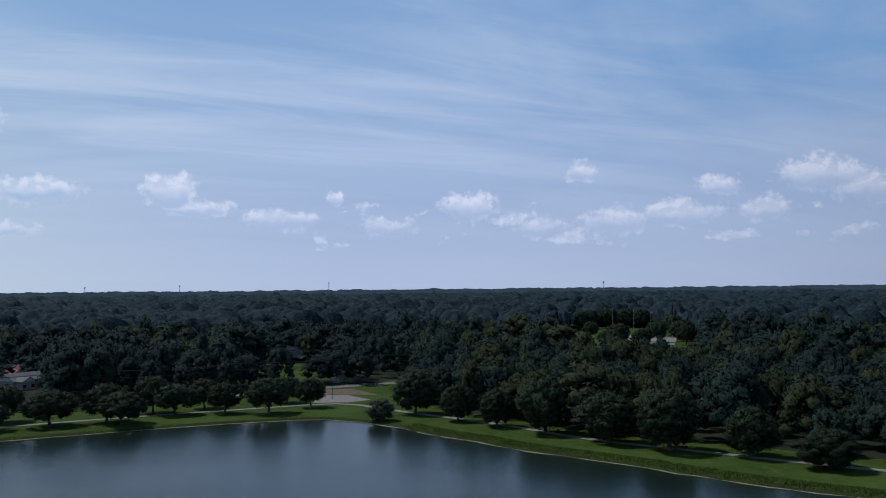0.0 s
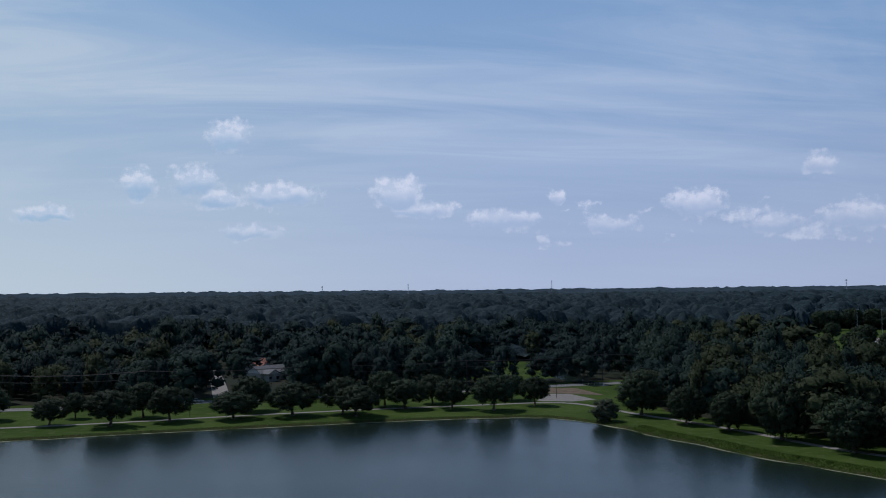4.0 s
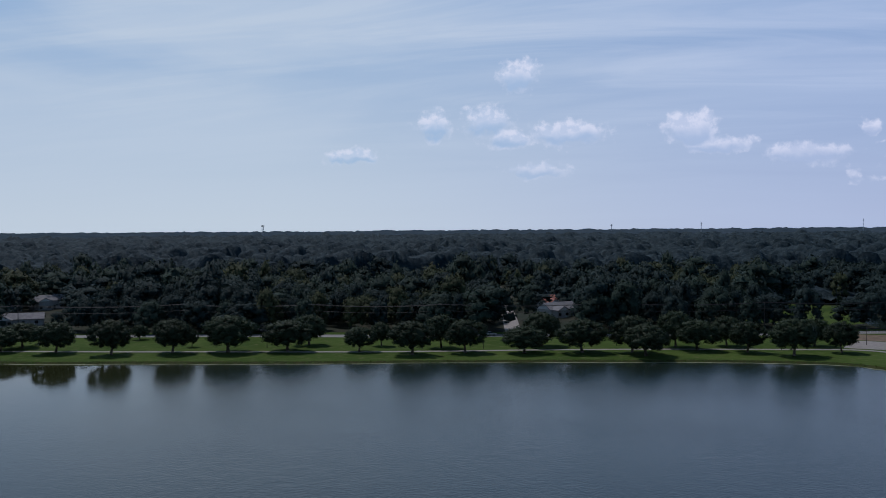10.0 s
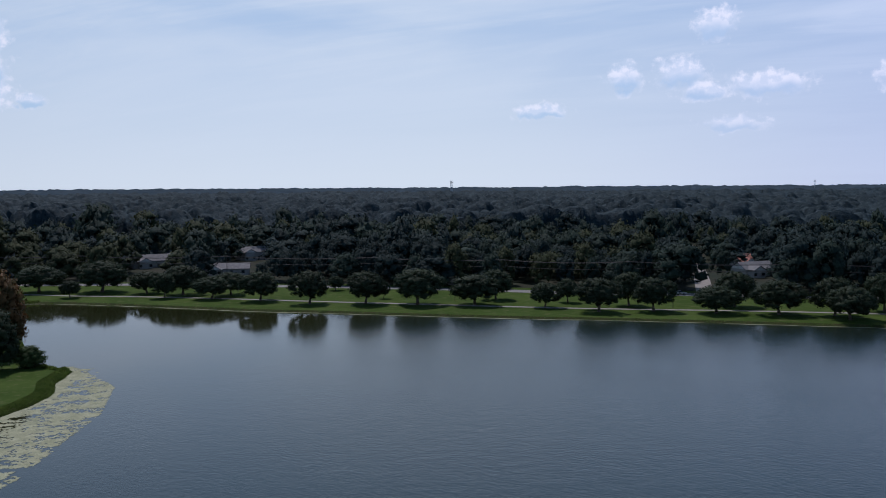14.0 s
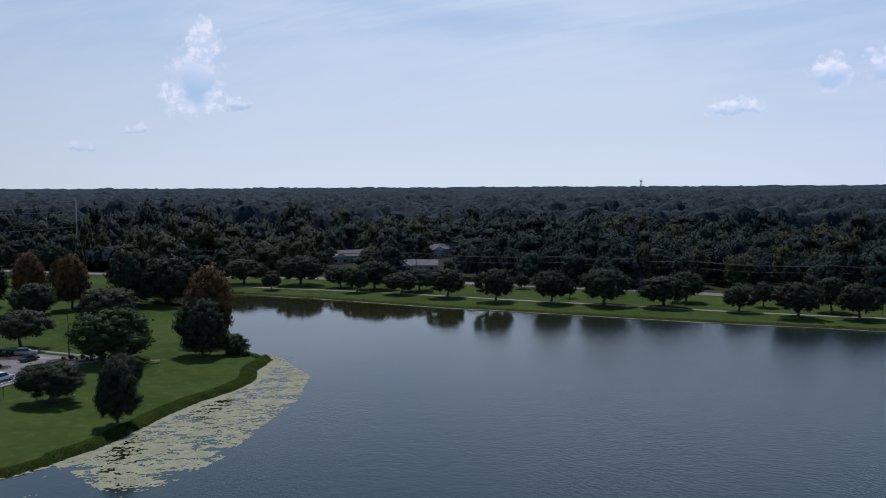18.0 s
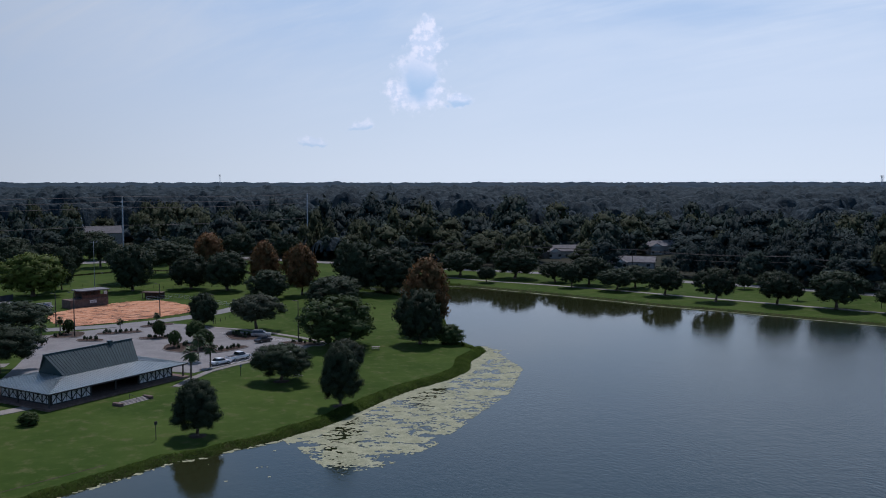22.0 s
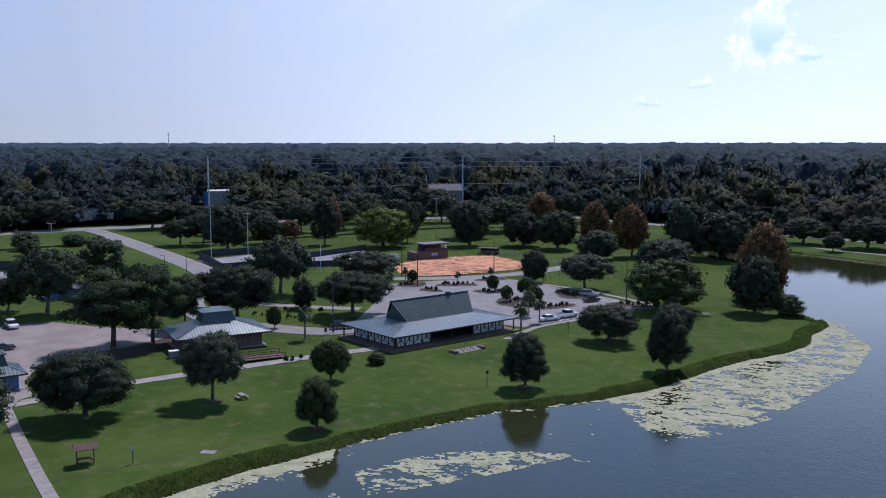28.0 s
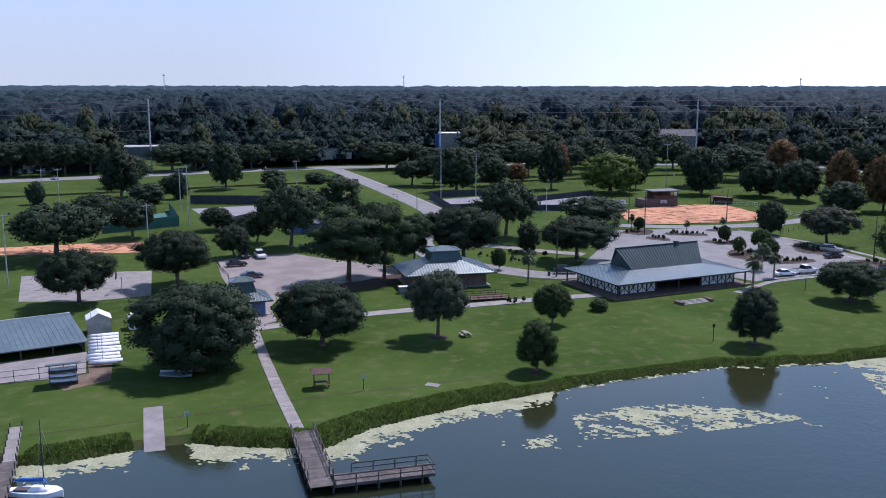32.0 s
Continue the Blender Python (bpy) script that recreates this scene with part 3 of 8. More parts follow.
PARKING = [(-265.0, 31.5), (-259.4, 37.3), (-247.0, 43.9), (-230.3, 53.9), (-219.1, 58.3), (-212.1, 52.1), (-206.8, 41.4), (-199.9, 31.2), (-196, 26), (-204, 15), (-216, 4), (-232.4, -7.2), (-256.2, -8.9), (-262.8, 8.1), (-268.7, 24.5)]
CLAY = [(-286.2, -2.1), (-279.0, -1.0), (-271.1, 4.4), (-272.6, 12.5), (-277.0, 22.1), (-284.0, 34.5), (-290.8, 43.7), (-298.5, 42.5), (-306.2, 38.0), (-313.5, 35.5), (-320.3, 31.6), (-320.5, 24.0), (-317.3, 16.9), (-310.5, 7.0), (-302.2, -0.5), (-294.0, -2.6)]
COURT = [(-170.1, -124.1), (-178.3, -107.9), (-181.1, -100.4), (-159.1, -88.6), (-152.0, -98.1), (-149.5, -110.1)]
slab("parking_lot", LOT, 0.04, M_LOT, "dusty gravel parking lot with tyre marks", "parking lot")
slab("parking_lot", PARKING, 0.06, M_ASPHALT, "pale asphalt parking lot with planted islands", "parking lot")
slab("sports_court", COURT, 0.08, M_CONC, "pale concrete basketball court slab on the grass", "court")


def slab_walk(pts, width, z, step, label):
    """A concrete walk of separate slabs with open joints."""
    e = thing("pavement", Matrix(), label, "path", kind="structure")
    shared, rng = None, np.random.default_rng(3)
    for a, b in zip(pts, pts[1:]):
        a, b = Vector(a), Vector(b)
        n = max(round((b - a).length / step), 1)
        rz = math.degrees(math.atan2(b.y - a.y, b.x - a.x))
        for k in range(n):
            c = a.lerp(b, (k + 0.5) / n)
            if shared is None:
                bm = fresh()
                box(bm, 0, 0, -0.28, 1.0, width, 0.28, bevel=0.015)
                ob = part("slab", bm, M_CONC, e)
                shared = ob.data
            else:
                ob = new("slab", shared)
                ob.parent = e
            ob.matrix_basis = pose(c.x, c.y, z + rng.uniform(-0.012, 0.012), rng.uniform(-0.3, 0.3), rng.uniform(-0.3, 0.3), rz) @ Matrix.Diagonal(((b - a).length / n - 0.035, 1, 1, 1))


slab_walk([(-139.1, -59.5), (-123.4, -51.1), (-109.7, -43.5), (-98.7, -37.2)], 1.6, 0.10, 1.5, "straight concrete walk of pale slabs leading to the dock")
ribbon("drain", [(-90.6, -66.8), (-97.4, -56.6), (-102.7, -48.0), (-108.2, -40.9), (-113.1, -33.7), (-117.1, -26.7), (-124.6, -15.7), (-129.4, -8.1), (-137, 6)], 0.22, 0.012, M_MULCH, "shallow dark drain groove across the lawn", "drain", n=3)
ribbon("pavement", [(-136.6, -64), (-139.6, -60.6), (-144.9, -54.7), (-150.5, -48.5), (-156.4, -40.0), (-164.4, -26.5), (-171.3, -15.3), (-177, -5)], 3.0, 0.09, M_CONC, "pale concrete promenade between lawn and buildings", "path")
ribbon("pavement", [(-230, -42), (-226.3, -31.7), (-222.2, -20.1), (-219.8, -10)], 4.0, 0.075, M_CONC, "pale concrete walk beside the park drive", "path")
# pine straw whose dark colour also stands in for the pines' shade
slab("bare_ground", [(-166.5, -65.3), (-173, -62), (-179, -54), (-190, -47.5), (-186, -43.5), (-176, -47), (-168.5, -54), (-161, -61)], 0.045, M_MULCH, "brown pine straw and bare earth under the pines, their shade in its tone", "pine straw")
ribbon("road", [(-268, -3), (-268.8, 16.4), (-274.2, 30.9), (-282.4, 43.2), (-292.4, 53.1), (-306, 62)], 6.0, 0.065, M_ASPHALT, "grey service lane beside the clay infield", "road")
ribbon("pavement", [(-260, 34), (-247.5, 46.5), (-230.3, 56.9), (-218, 62)], 1.6, 0.1, M_CONC, "narrow pale kerbside walk along the parking lot", "path", n=2)
ribbon("pavement", [(-184, 21), (-196, 29), (-204, 40), (-210, 51)], 1.6, 0.12, M_CONC, "narrow pale walk between lawn and parking lot", "path", n=2)
ribbon("pavement", [(-420, -133), (-376.7, -107), (-327.1, -78.2), (-290, -58)], 1.5, 0.1, M_CONC, "pale footpath beside the entrance road", "path", n=2)
slab("sports_court", [(-276, -138), (-291, -117), (-268, -105), (-239, -110)], 0.05, M_COURT, "worn grey tennis court slab inside a fence", "court")
slab("sports_court", [(-244, -153), (-268, -141), (-243, -126), (-226, -139)], 0.05, M_GREENCOURT, "green and grey tennis court slab inside a fence", "court")
slab("sports_court", [(-313, -68), (-334, -46), (-297, -38), (-288, -55)], 0.05, M_COURT, "worn grey hockey rink slab inside dark boards", "court")
slab("sports_court", [(-316.2, -33), (-338, -14.5), (-318.5, 0), (-298.9, -14.5), (-293, -28)], 0.05, M_COURT, "worn grey sports slab beside the ball field", "court")
slab("sand_pit", [(-191.1, -144.6), (-199.2, -152.5), (-212, -129.8), (-216.2, -118.4), (-202.4, -110.0), (-194, -132.5)], 0.05, M_CLAY, "long orange clay running strip on the grass", "clay strip")
slab("pavement", [(-45.1, 346.8), (-35.9, 346.6), (-25.8, 331.5), (-33.3, 324.8), (-45.6, 324)], 0.05, M_CONC, "pale bare parking pad at the end of the lake", "parking pad")
slab("bare_ground", [(-47.0, 366), (-36.7, 368.5), (-23.7, 345.2), (-33.9, 347.6), (-46, 349)], 0.04, M_DIRT, "patch of bare orange dirt near the bridge", "dirt")


def clay_field():
    """Infield clay heaped in long uneven swathes."""
    xs, ys = np.meshgrid(np.arange(-324, -268, 0.7), np.arange(-5, 48, 0.7), indexing="ij")
    ok = inside(CLAY, xs, ys)
    h = np.zeros(xs.shape)
    for i in np.ndindex(xs.shape):
        if ok[i]:
            v = Vector((xs[i] * 0.10, ys[i] * 0.25, 3.0))
            q = noise.noise(v + Vector((noise.noise(v * 1.7), noise.noise(v * 1.3 + Vector((5, 5, 5))), 0)) * 1.2)
            h[i] = 0.08 + 0.14 * (1 - abs(q) * 2.2) + 0.12 * noise.noise(Vector((xs[i] * 0.7, ys[i] * 0.7, 1)))
    idx = -np.ones(xs.shape, int)
    idx[ok] = np.arange(ok.sum())
    vs = np.stack([xs[ok], ys[ok], np.maximum(h[ok], 0.05)], 1)
    q = np.stack([idx[:-1, :-1], idx[1:, :-1], idx[1:, 1:], idx[:-1, 1:]], -1).reshape(-1, 4)
    ob = mesh_np("clay_infield", vs, q[(q >= 0).all(1)], M_CLAY)
    tagged(ob, "ball field infield of orange clay raked into ridges", "ball field", kind="structure")


clay_field()

# ---- trees ----
RNG = np.random.default_rng(7)


def leaf_tris(c, nrm, size, rng):
    """Leaf sprays as small three-cornered faces at the points c, facing roughly nrm."""
    k = len(c)
    d = nrm + rng.normal(0, 0.45, (k, 3))
    d /= np.linalg.norm(d, axis=1)[:, None] + 1e-9
    a = np.cross(d, rng.normal(0, 1, (k, 3)))
    a /= np.linalg.norm(a, axis=1)[:, None] + 1e-9
    b = np.cross(d, a)
    s = size * rng.uniform(0.55, 1.35, (k, 1)) * 0.62
    v = np.stack([c + a * s, c - a * s * 0.6 + b * s * 0.8, c - a * s * 0.6 - b * s * 0.8], 1).reshape(-1, 3)
    return v, np.arange(3 * k).reshape(k, 3)


def ico(sub):
    bm = fresh()
    bmesh.ops.create_icosphere(bm, subdivisions=sub, radius=1.0)
    v = np.array([p.co[:] for p in bm.verts])
    f = np.array([[q.index for q in t.verts] for t in bm.faces])
    bm.free()
    return v, f


ICO1, ICO2 = ico(1), ico(2)


def octa():
    v = np.array([(1, 0, 0), (0.3, 0.95, 0), (-0.8, 0.6, 0), (-0.8, -0.6, 0), (0.3, -0.95, 0), (0, 0, 1), (0, 0, -1)], float)
    f = np.array([(i, (i + 1) % 5, 5) for i in range(5)] + [((i + 1) % 5, i, 6) for i in range(5)])
    return v, f


ICO0 = octa()


def crown_arrays(clumps, leaves, leaf, rng, core=0.80, sub=ICO1, heart=None, mid=5.0):
    """Corners, quads, triangles and normals of a crown made of leafy clumps (x, y, z, rx, rz); heart: a dense inner body (z, r, rz)."""
    V, Q, T, NN, n = [], [], [], [], 0
    clumps = np.asarray(clumps, float)
    area = clumps[:, 3] * (clumps[:, 3] + clumps[:, 4])
    share = np.maximum((leaves * area / area.sum()).astype(int), 3)
    centre = np.array([0, 0, mid])

    def lean(c, d):
        o = c - centre
        o = o / (np.linalg.norm(o, axis=1)[:, None] + 1e-6)
        k = 0.62 * d + 0.38 * o + np.array([0, 0, 0.08])
        return k / (np.linalg.norm(k, axis=1)[:, None] + 1e-6)

    if heart:
        hv, hf = ICO2
        v = hv * np.array([heart[1], heart[1], heart[2]]) * 0.86 * rng.uniform(0.92, 1.05, (len(hv), 1)) + (0, 0, heart[0])
        V.append(v), T.append(hf + n), NN.append(lean(v, hv))
        n += len(v)
    for (x, y, z, rx, rz), k in zip(clumps, share):
        v = sub[0] * rng.uniform(0.84, 1.10, (len(sub[0]), 1)) * np.array([rx, rx, rz]) * core + (x, y, z)
        V.append(v), T.append(sub[1] + n), NN.append(lean(v, sub[0]))
        n += len(v)
        d = rng.normal(0, 1, (k, 3))
        d[:, 2] += 0.20
        d /= np.linalg.norm(d, axis=1)[:, None]
        c = d * np.array([rx, rx, rz]) * rng.uniform(0.62, 1.24, (k, 1)) + (x, y, z)
        lv, lt = leaf_tris(c, d, leaf, rng)
        V.append(lv), T.append(lt + n)
        NN.append(np.repeat(lean(c, d + rng.normal(0, 0.15, (k, 3))), 3, axis=0))
        n += len(lv)
    Q = [np.zeros((0, 4), int)]
    return np.concatenate(V), np.concatenate(Q), np.concatenate(T), np.concatenate(NN)


def limbs(rng, h, spread, trunk_r, fork, count=6, lean=0.3):
    bm = fresh()
    top = Vector((rng.uniform(-lean, lean), rng.uniform(-lean, lean), fork))
    rod(bm, (0, 0, -0.3), (0, 0, 0.5), trunk_r * 1.5, trunk_r * 1.05, 9)
    rod(bm, (0, 0, 0.4), top, trunk_r * 1.08, trunk_r * 0.8, 9)
    for i in range(count):
        a = i * 2 * math.pi / count + rng.uniform(-0.4, 0.4)
        r = spread * rng.uniform(0.45, 0.8)
        mid = top + Vector((math.cos(a) * r * 0.5, math.sin(a) * r * 0.5, (h - fork) * rng.uniform(0.18, 0.35)))
        end = top + Vector((math.cos(a) * r, math.sin(a) * r, (h - fork) * rng.uniform(0.35, 0.7)))
        rod(bm, top - Vector((0, 0, 0.15)), mid, trunk_r * 0.55, trunk_r * 0.38, 6)
        rod(bm, mid, end, trunk_r * 0.38, trunk_r * 0.12, 6)
    rod(bm, top, top + Vector((0, 0, (h - fork) * 0.7)), trunk_r * 0.6, trunk_r * 0.15, 6)
    return bm


def tree_model(name, mat, label, category, kind, seed, close):
    """Trees 10 m high and about 10 m wide, to be scaled: round, spreading, tall, pine, bush."""
    rng = np.random.default_rng(seed)
    e = thing(name, Matrix(), label, category)
    C, heart, mid = [], None, 5.2

    waves = [(rng.uniform(0, 6.3), rng.uniform(0, 6.3), rng.uniform(0.05, 0.13)) for i in range(3)]

    def shell(k, zc, r, rz, size, low, dent=0.12):
        """Clumps set over a lobed, egg-shaped crown."""
        for i in range(k):
            u = 1 - 2 * (i + 0.5) / k
            a = i * 2.39996 + rng.uniform(-0.35, 0.35)
            z = zc + u * (rz - size * 0.55)
            if z < low:
                continue
            q = math.sqrt(max(1 - u * u, 0)) * (r - size * 0.75) * rng.uniform(1 - dent, 1 + dent * 0.6)
            q *= 1 + sum(g * math.cos((j + 1) * a + p + u * 2 * math.cos(s)) for j, (p, s, g) in enumerate(waves))
            C.append((math.cos(a) * q, math.sin(a) * q, z + rng.uniform(-0.2, 0.2), size * rng.uniform(0.6, 1.25), size * rng.uniform(0.5, 0.95)))

    if kind == "oak":
        shell(84, 5.5, 5.3, 4.3, 1.12, 2.5)
        heart, mid, leaves, leaf, fork, r0 = (5.6, 3.8, 3.1), 4.6, 3400, 0.40, 2.0, 0.32
    elif kind == "spread":
        shell(84, 6.1, 5.4, 3.7, 1.10, 3.5, 0.2)
        heart, mid, leaves, leaf, fork, r0 = (6.3, 3.9, 2.5), 4.8, 3400, 0.40, 2.8, 0.30
    elif kind == "low":
        shell(88, 5.1, 5.3, 4.8, 1.18, 1.5, 0.16)
        heart, mid, leaves, leaf, fork, r0 = (5.1, 3.8, 3.6), 4.2, 3600, 0.40, 1.4, 0.36
    elif kind == "tall":
        for i in range(54):
            t = (i + rng.uniform(0, 1)) / 54
            a = i * 2.39996 + rng.uniform(-0.4, 0.4)
            r = (4.3 * math.sqrt(max(1 - t ** 1.7, 0.02)) * min(1.0, 0.55 + t * 2.2)) * rng.uniform(0.72, 1.0)
            C.append((math.cos(a) * r, math.sin(a) * r, 1.9 + 7.4 * t, rng.uniform(0.85, 1.35), rng.uniform(0.65, 1.0)))
        heart, mid, leaves, leaf, fork, r0 = (4.9, 2.9, 3.5), 4.2, 3000, 0.42, 1.8, 0.28
    elif kind == "pine":
        for i in range(58):
            a, t = rng.uniform(0, 2 * math.pi), rng.uniform(0, 1)
            r = 4.4 * math.sqrt(rng.uniform(0.05, 1)) * (1.0 - 0.5 * t)
            C.append((math.cos(a) * r, math.sin(a) * r, 3.2 + 6.1 * t, rng.uniform(0.8, 1.45), rng.uniform(0.5, 0.85)))
        leaves, leaf, fork, r0 = 3400, 0.40, 3.6, 0.24
    else:  # bush
        shell(34, 4.6, 5.2, 5.2, 1.7, 0.2)
        heart, mid, leaves, leaf, fork, r0 = (4.4, 3.9, 4.0), 3.0, 1500, 0.6, 1.0, 0.2
    if close:
        leaves, leaf = int(leaves * 8.0), leaf * 0.50
    else:
        leaves, leaf = int(leaves * 1.6), leaf * 0.88
    v, q, t, nn = crown_arrays(C, leaves, leaf, rng, core=0.68, sub=ICO1 if not close else ICO2, heart=heart, mid=mid)
    part("trunk", limbs(rng, 9.0, 3.6, r0, fork, 7 if kind != "pine" else 9), M_BARK, e, smooth=True)
    mesh_np("crown", v, q, mat, e, tris=t, normals=nn)
    return e


MODELS = {}


def plant(kind, mat, name, label, category, x, y, h, w, group=""):
    """One tree h metres high and w wide at (x, y)."""
    close = math.hypot(x, y) < 222
    key = (kind, mat.name, name, label, close)
    lst = MODELS.setdefault(key, [])
    turn = RNG.uniform(0, 360)
    m = pose(x, y, 0, 0, 0, turn) @ Matrix.Diagonal((w / 10.4, w / 10.4, h / 9.7, 1))
    if len(lst) < (4 if not close else 3):
        e = tree_model(name, mat, label, category, kind, 11 + 7 * len(MODELS) + len(lst), close)
        e.matrix_basis = m
        lst.append(e)
    else:
        src = lst[int(RNG.integers(len(lst)))]
        e = copy_thing(src, Matrix())
        e.matrix_basis = m
    if group:
        e["group"] = group
    return e


# bearing rows: x, y, height, width
ROW_WEST = [(-351.8, 154.9, 10.0, 17.5), (-325.7, 154.6, 6.2, 7.7), (-334.3, 171.3, 11.9, 19.4), (-316.2, 179.6, 8.1, 12.2), (-298.9, 176.6, 8.8, 9.5), (-302.5, 186.4, 10.8, 15.2), (-283.4, 186.1, 7.8, 13.4),
            (-287.9, 197.2, 8.3, 12.8), (-265.3, 193.7, 10.0, 13.6), (-245.5, 199.5, 11.0, 13.1), (-230.8, 211.6, 10.9, 13.4), (-269.7, 231.8, 5.4, 6.1), (-216.1, 221.5, 11.8, 17.0), (-237.0, 225.9, 6.0, 4.4)]
ROW_NORTH = [(-200.8, 233.0, 10.0, 16.0), (-204.9, 248.9, 10.0, 11.8), (-179.3, 242.9, 7.8, 10.1), (-181.3, 258.3, 7.8, 7.7), (-160.5, 245.4, 10.4, 14.3), (-161.1, 264.0, 10.9, 11.3), (-148.0, 257.2, 10.5, 12.7),
             (-131.2, 265.5, 8.4, 14.5), (-133.6, 283.2, 11.2, 13.4), (-115.5, 275.0, 10.1, 15.4), (-101.8, 282.8, 11.5, 12.7), (-95.2, 276.8, 9.5, 15.0), (-93.7, 301.8, 11.9, 11.6), (-85.0, 296.5, 9.7, 13.4),
             (-79.7, 311.9, 9.8, 10.8), (-70.1, 299.8, 9.5, 11.2), (-55.8, 297.8, 11.5, 13.7), (-54.6, 325.3, 9.1, 11.1), (-44.4, 312.4, 9.4, 9.8)]
for x, y, h, w in ROW_WEST + ROW_NORTH:
    plant("oak", M_OAK, "oak_tree", "dark-leaved young live oak with a round crown on lakeside grass", "tree", x, y, h, w, "oaks along the far shore")
BANK_EAST = [(-9.1, 294.1, 13.2, 13.5), (3.9, 277.4, 10.6, 10.2), (14.9, 266.8, 10.4, 10.6), (27.2, 253.8, 14.4, 14.1), (41.4, 237.6, 12.6, 14.8), (54.1, 226.4, 14.5, 15.7), (70.8, 217.3, 11.2, 12.6), (82.8, 202.1, 8.4, 12.8), (104, 196, 11, 13), (124, 186, 12, 14)]
for x, y, h, w in BANK_EAST:
    plant("low", M_OAK, "oak_tree", "dull dark-green oak beside the bank path", "tree", x, y, h, w, "oaks along the wooded bank")
plant("bush", M_GREYLEAF, "shrub", "loose brownish shrub at the water's edge", "shrub", -19.2, 280.0, 6.5, 8.6)
# park lawn
A_OAK = "dark-green live oak with a broad crown on the park lawn"
plant("low", M_OAK, "oak_tree", "large spreading live oak shading stored boats", "tree", -117.5, -58.6, 12.2, 17.2)
plant("oak", M_OAK, "oak_tree", A_OAK, "tree", -133.0, -45.7, 9.7, 13.3)
plant("spread", M_GREYLEAF, "oak_tree", "grey-green open-crowned oak with a mulch ring", "tree", -141.4, -29.2, 10.6, 9.5)
plant("oak", M_OAK2, "maple_tree", "small round green lawn tree near the pavilion", "tree", -153.3, -12.0, 6.7, 6.0)
plant("tall", M_OAK2, "maple_tree", "compact dense green tree by the lake edge", "tree", -126.7, -11.9, 7.1, 6.8)
plant("tall", M_OAK, "maple_tree", "compact dense dark tree by the lake edge", "tree", -147.1, 19.9, 8.8, 9.1)
plant("oak", M_OAK, "oak_tree", A_OAK, "tree", -181.1, 40.9, 7.4, 11.5)
plant("tall", M_OAK, "cypress_tree", "dark irregular tree on the lake bank", "tree", -157.0, 46.0, 10.7, 8.7)
plant("spread", M_GREYLEAF, "oak_tree", "pale grey-green small tree on the lawn", "tree", -177.0, 53.1, 8.1, 7.1)
plant("low", M_OAK2, "oak_tree", "wide bright-green oak beside the parking lot", "tree", -214.2, 62.3, 12.1, 18.5)
plant("low", M_OAK, "cypress_tree", "dense nearly black tree on the grassy point", "tree", -209.7, 81.6, 13.2, 11.5)
plant("tall", M_RUST, "cypress_tree", "tall bald cypress turning rusty brown", "tree", -226.5, 90.2, 19.3, 15.8)
plant("bush", M_OAK2, "shrub", "rounded green shrub on the point", "shrub", -206.5, 88.3, 4.9, 7.0)
plant("bush", M_OAK2, "shrub", "clipped round dark green shrub before the pavilion", "shrub", -164.5, -4.5, 2.2, 3.6)
for x, y, h, w in [(-259.4, 37.3, 8.8, 8.0), (-274.2, 77.7, 10.2, 17.4), (-351.1, 25.8, 16.5, 14.2), (-339.5, 57.4, 14.0, 15.7), (-349.6, 46.1, 12.7, 15.0), (-314.3, 98.6, 18.2, 16.1), (-308.6, 108, 16.0, 20.0),
                   (-309.1, 65.8, 9.6, 13.5), (-304.4, 87.8, 7.2, 17.4), (-362.5, -52.2, 10.9, 12.2), (-342.0, -63.5, 16.2, 17.5), (-440.4, 6.9, 10.7, 10.7)]:
    plant("low", M_OAK, "oak_tree", "dark full-crowned park oak behind the parking lot", "tree", x, y, h, w, "oaks behind the parking lot")
plant("spread", M_GREYLEAF, "oak_tree", "grey-leaved spreading tree at the lot's edge", "tree", -245.8, 49.1, 9.6, 13.8)
for x, y, h, w in [(-315.8, 79.1, 17.6, 13.5), (-329.8, 69.1, 17.7, 12.3), (-441.9, 66.4, 14.9, 17.7), (-370.1, 77.5, 14.3, 14.2), (-389.5, -28.8, 15.2, 11.0), (-377, -45, 7.8, 10.4), (-385.8, 58.2, 17.5, 15.4), (-350.5, 85.5, 14.3, 13.6)]:
    plant("tall", M_RUST, "cypress_tree", "tall tree with brown-orange autumn foliage", "tree", x, y, h, w, "browning cypresses")
plant("low", M_LIME, "willow_tree", "yellow-green weeping willow on the open grass", "tree", -348.6, -7.0, 14.6, 21.2)
for x, y, h, w in [(-241.3, -31.6, 14.6, 16.4), (-202.8, -36.0, 12.7, 16.5), (-257.6, -9.4, 9.1, 17.4), (-211.4, -11.3, 10.0, 15.7), (-149.7, -97.8, 9.9, 13.3), (-191.2, -129.9, 12.4, 21.3), (-219.6, -126.6, 9.9, 12.4),
                   (-168.0, -87.6, 11.0, 14.1), (-200.2, -89.8, 7.3, 8.1), (-219.6, -92.2, 7.9, 8.8), (-215.1, -81.4, 15.1, 15.5), (-235.4, -146.0, 9.1, 15.3), (-236.5, -110.7, 6.3, 9.6)]:
    plant("spread" if h > 9 else "oak", M_OAK, "oak_tree", "mature dark live oak among the park buildings", "tree", x, y, h, w, "oaks among the park buildings")
plant("bush", M_OAK, "shrub", "tall dark rounded evergreen shrub", "shrub", -221.5, -23.4, 7.2, 6.2)
plant("oak", M_OAK2, "maple_tree", "slim young tree on a grass island", "tree", -197.4, -27.2, 4.7, 3.1)
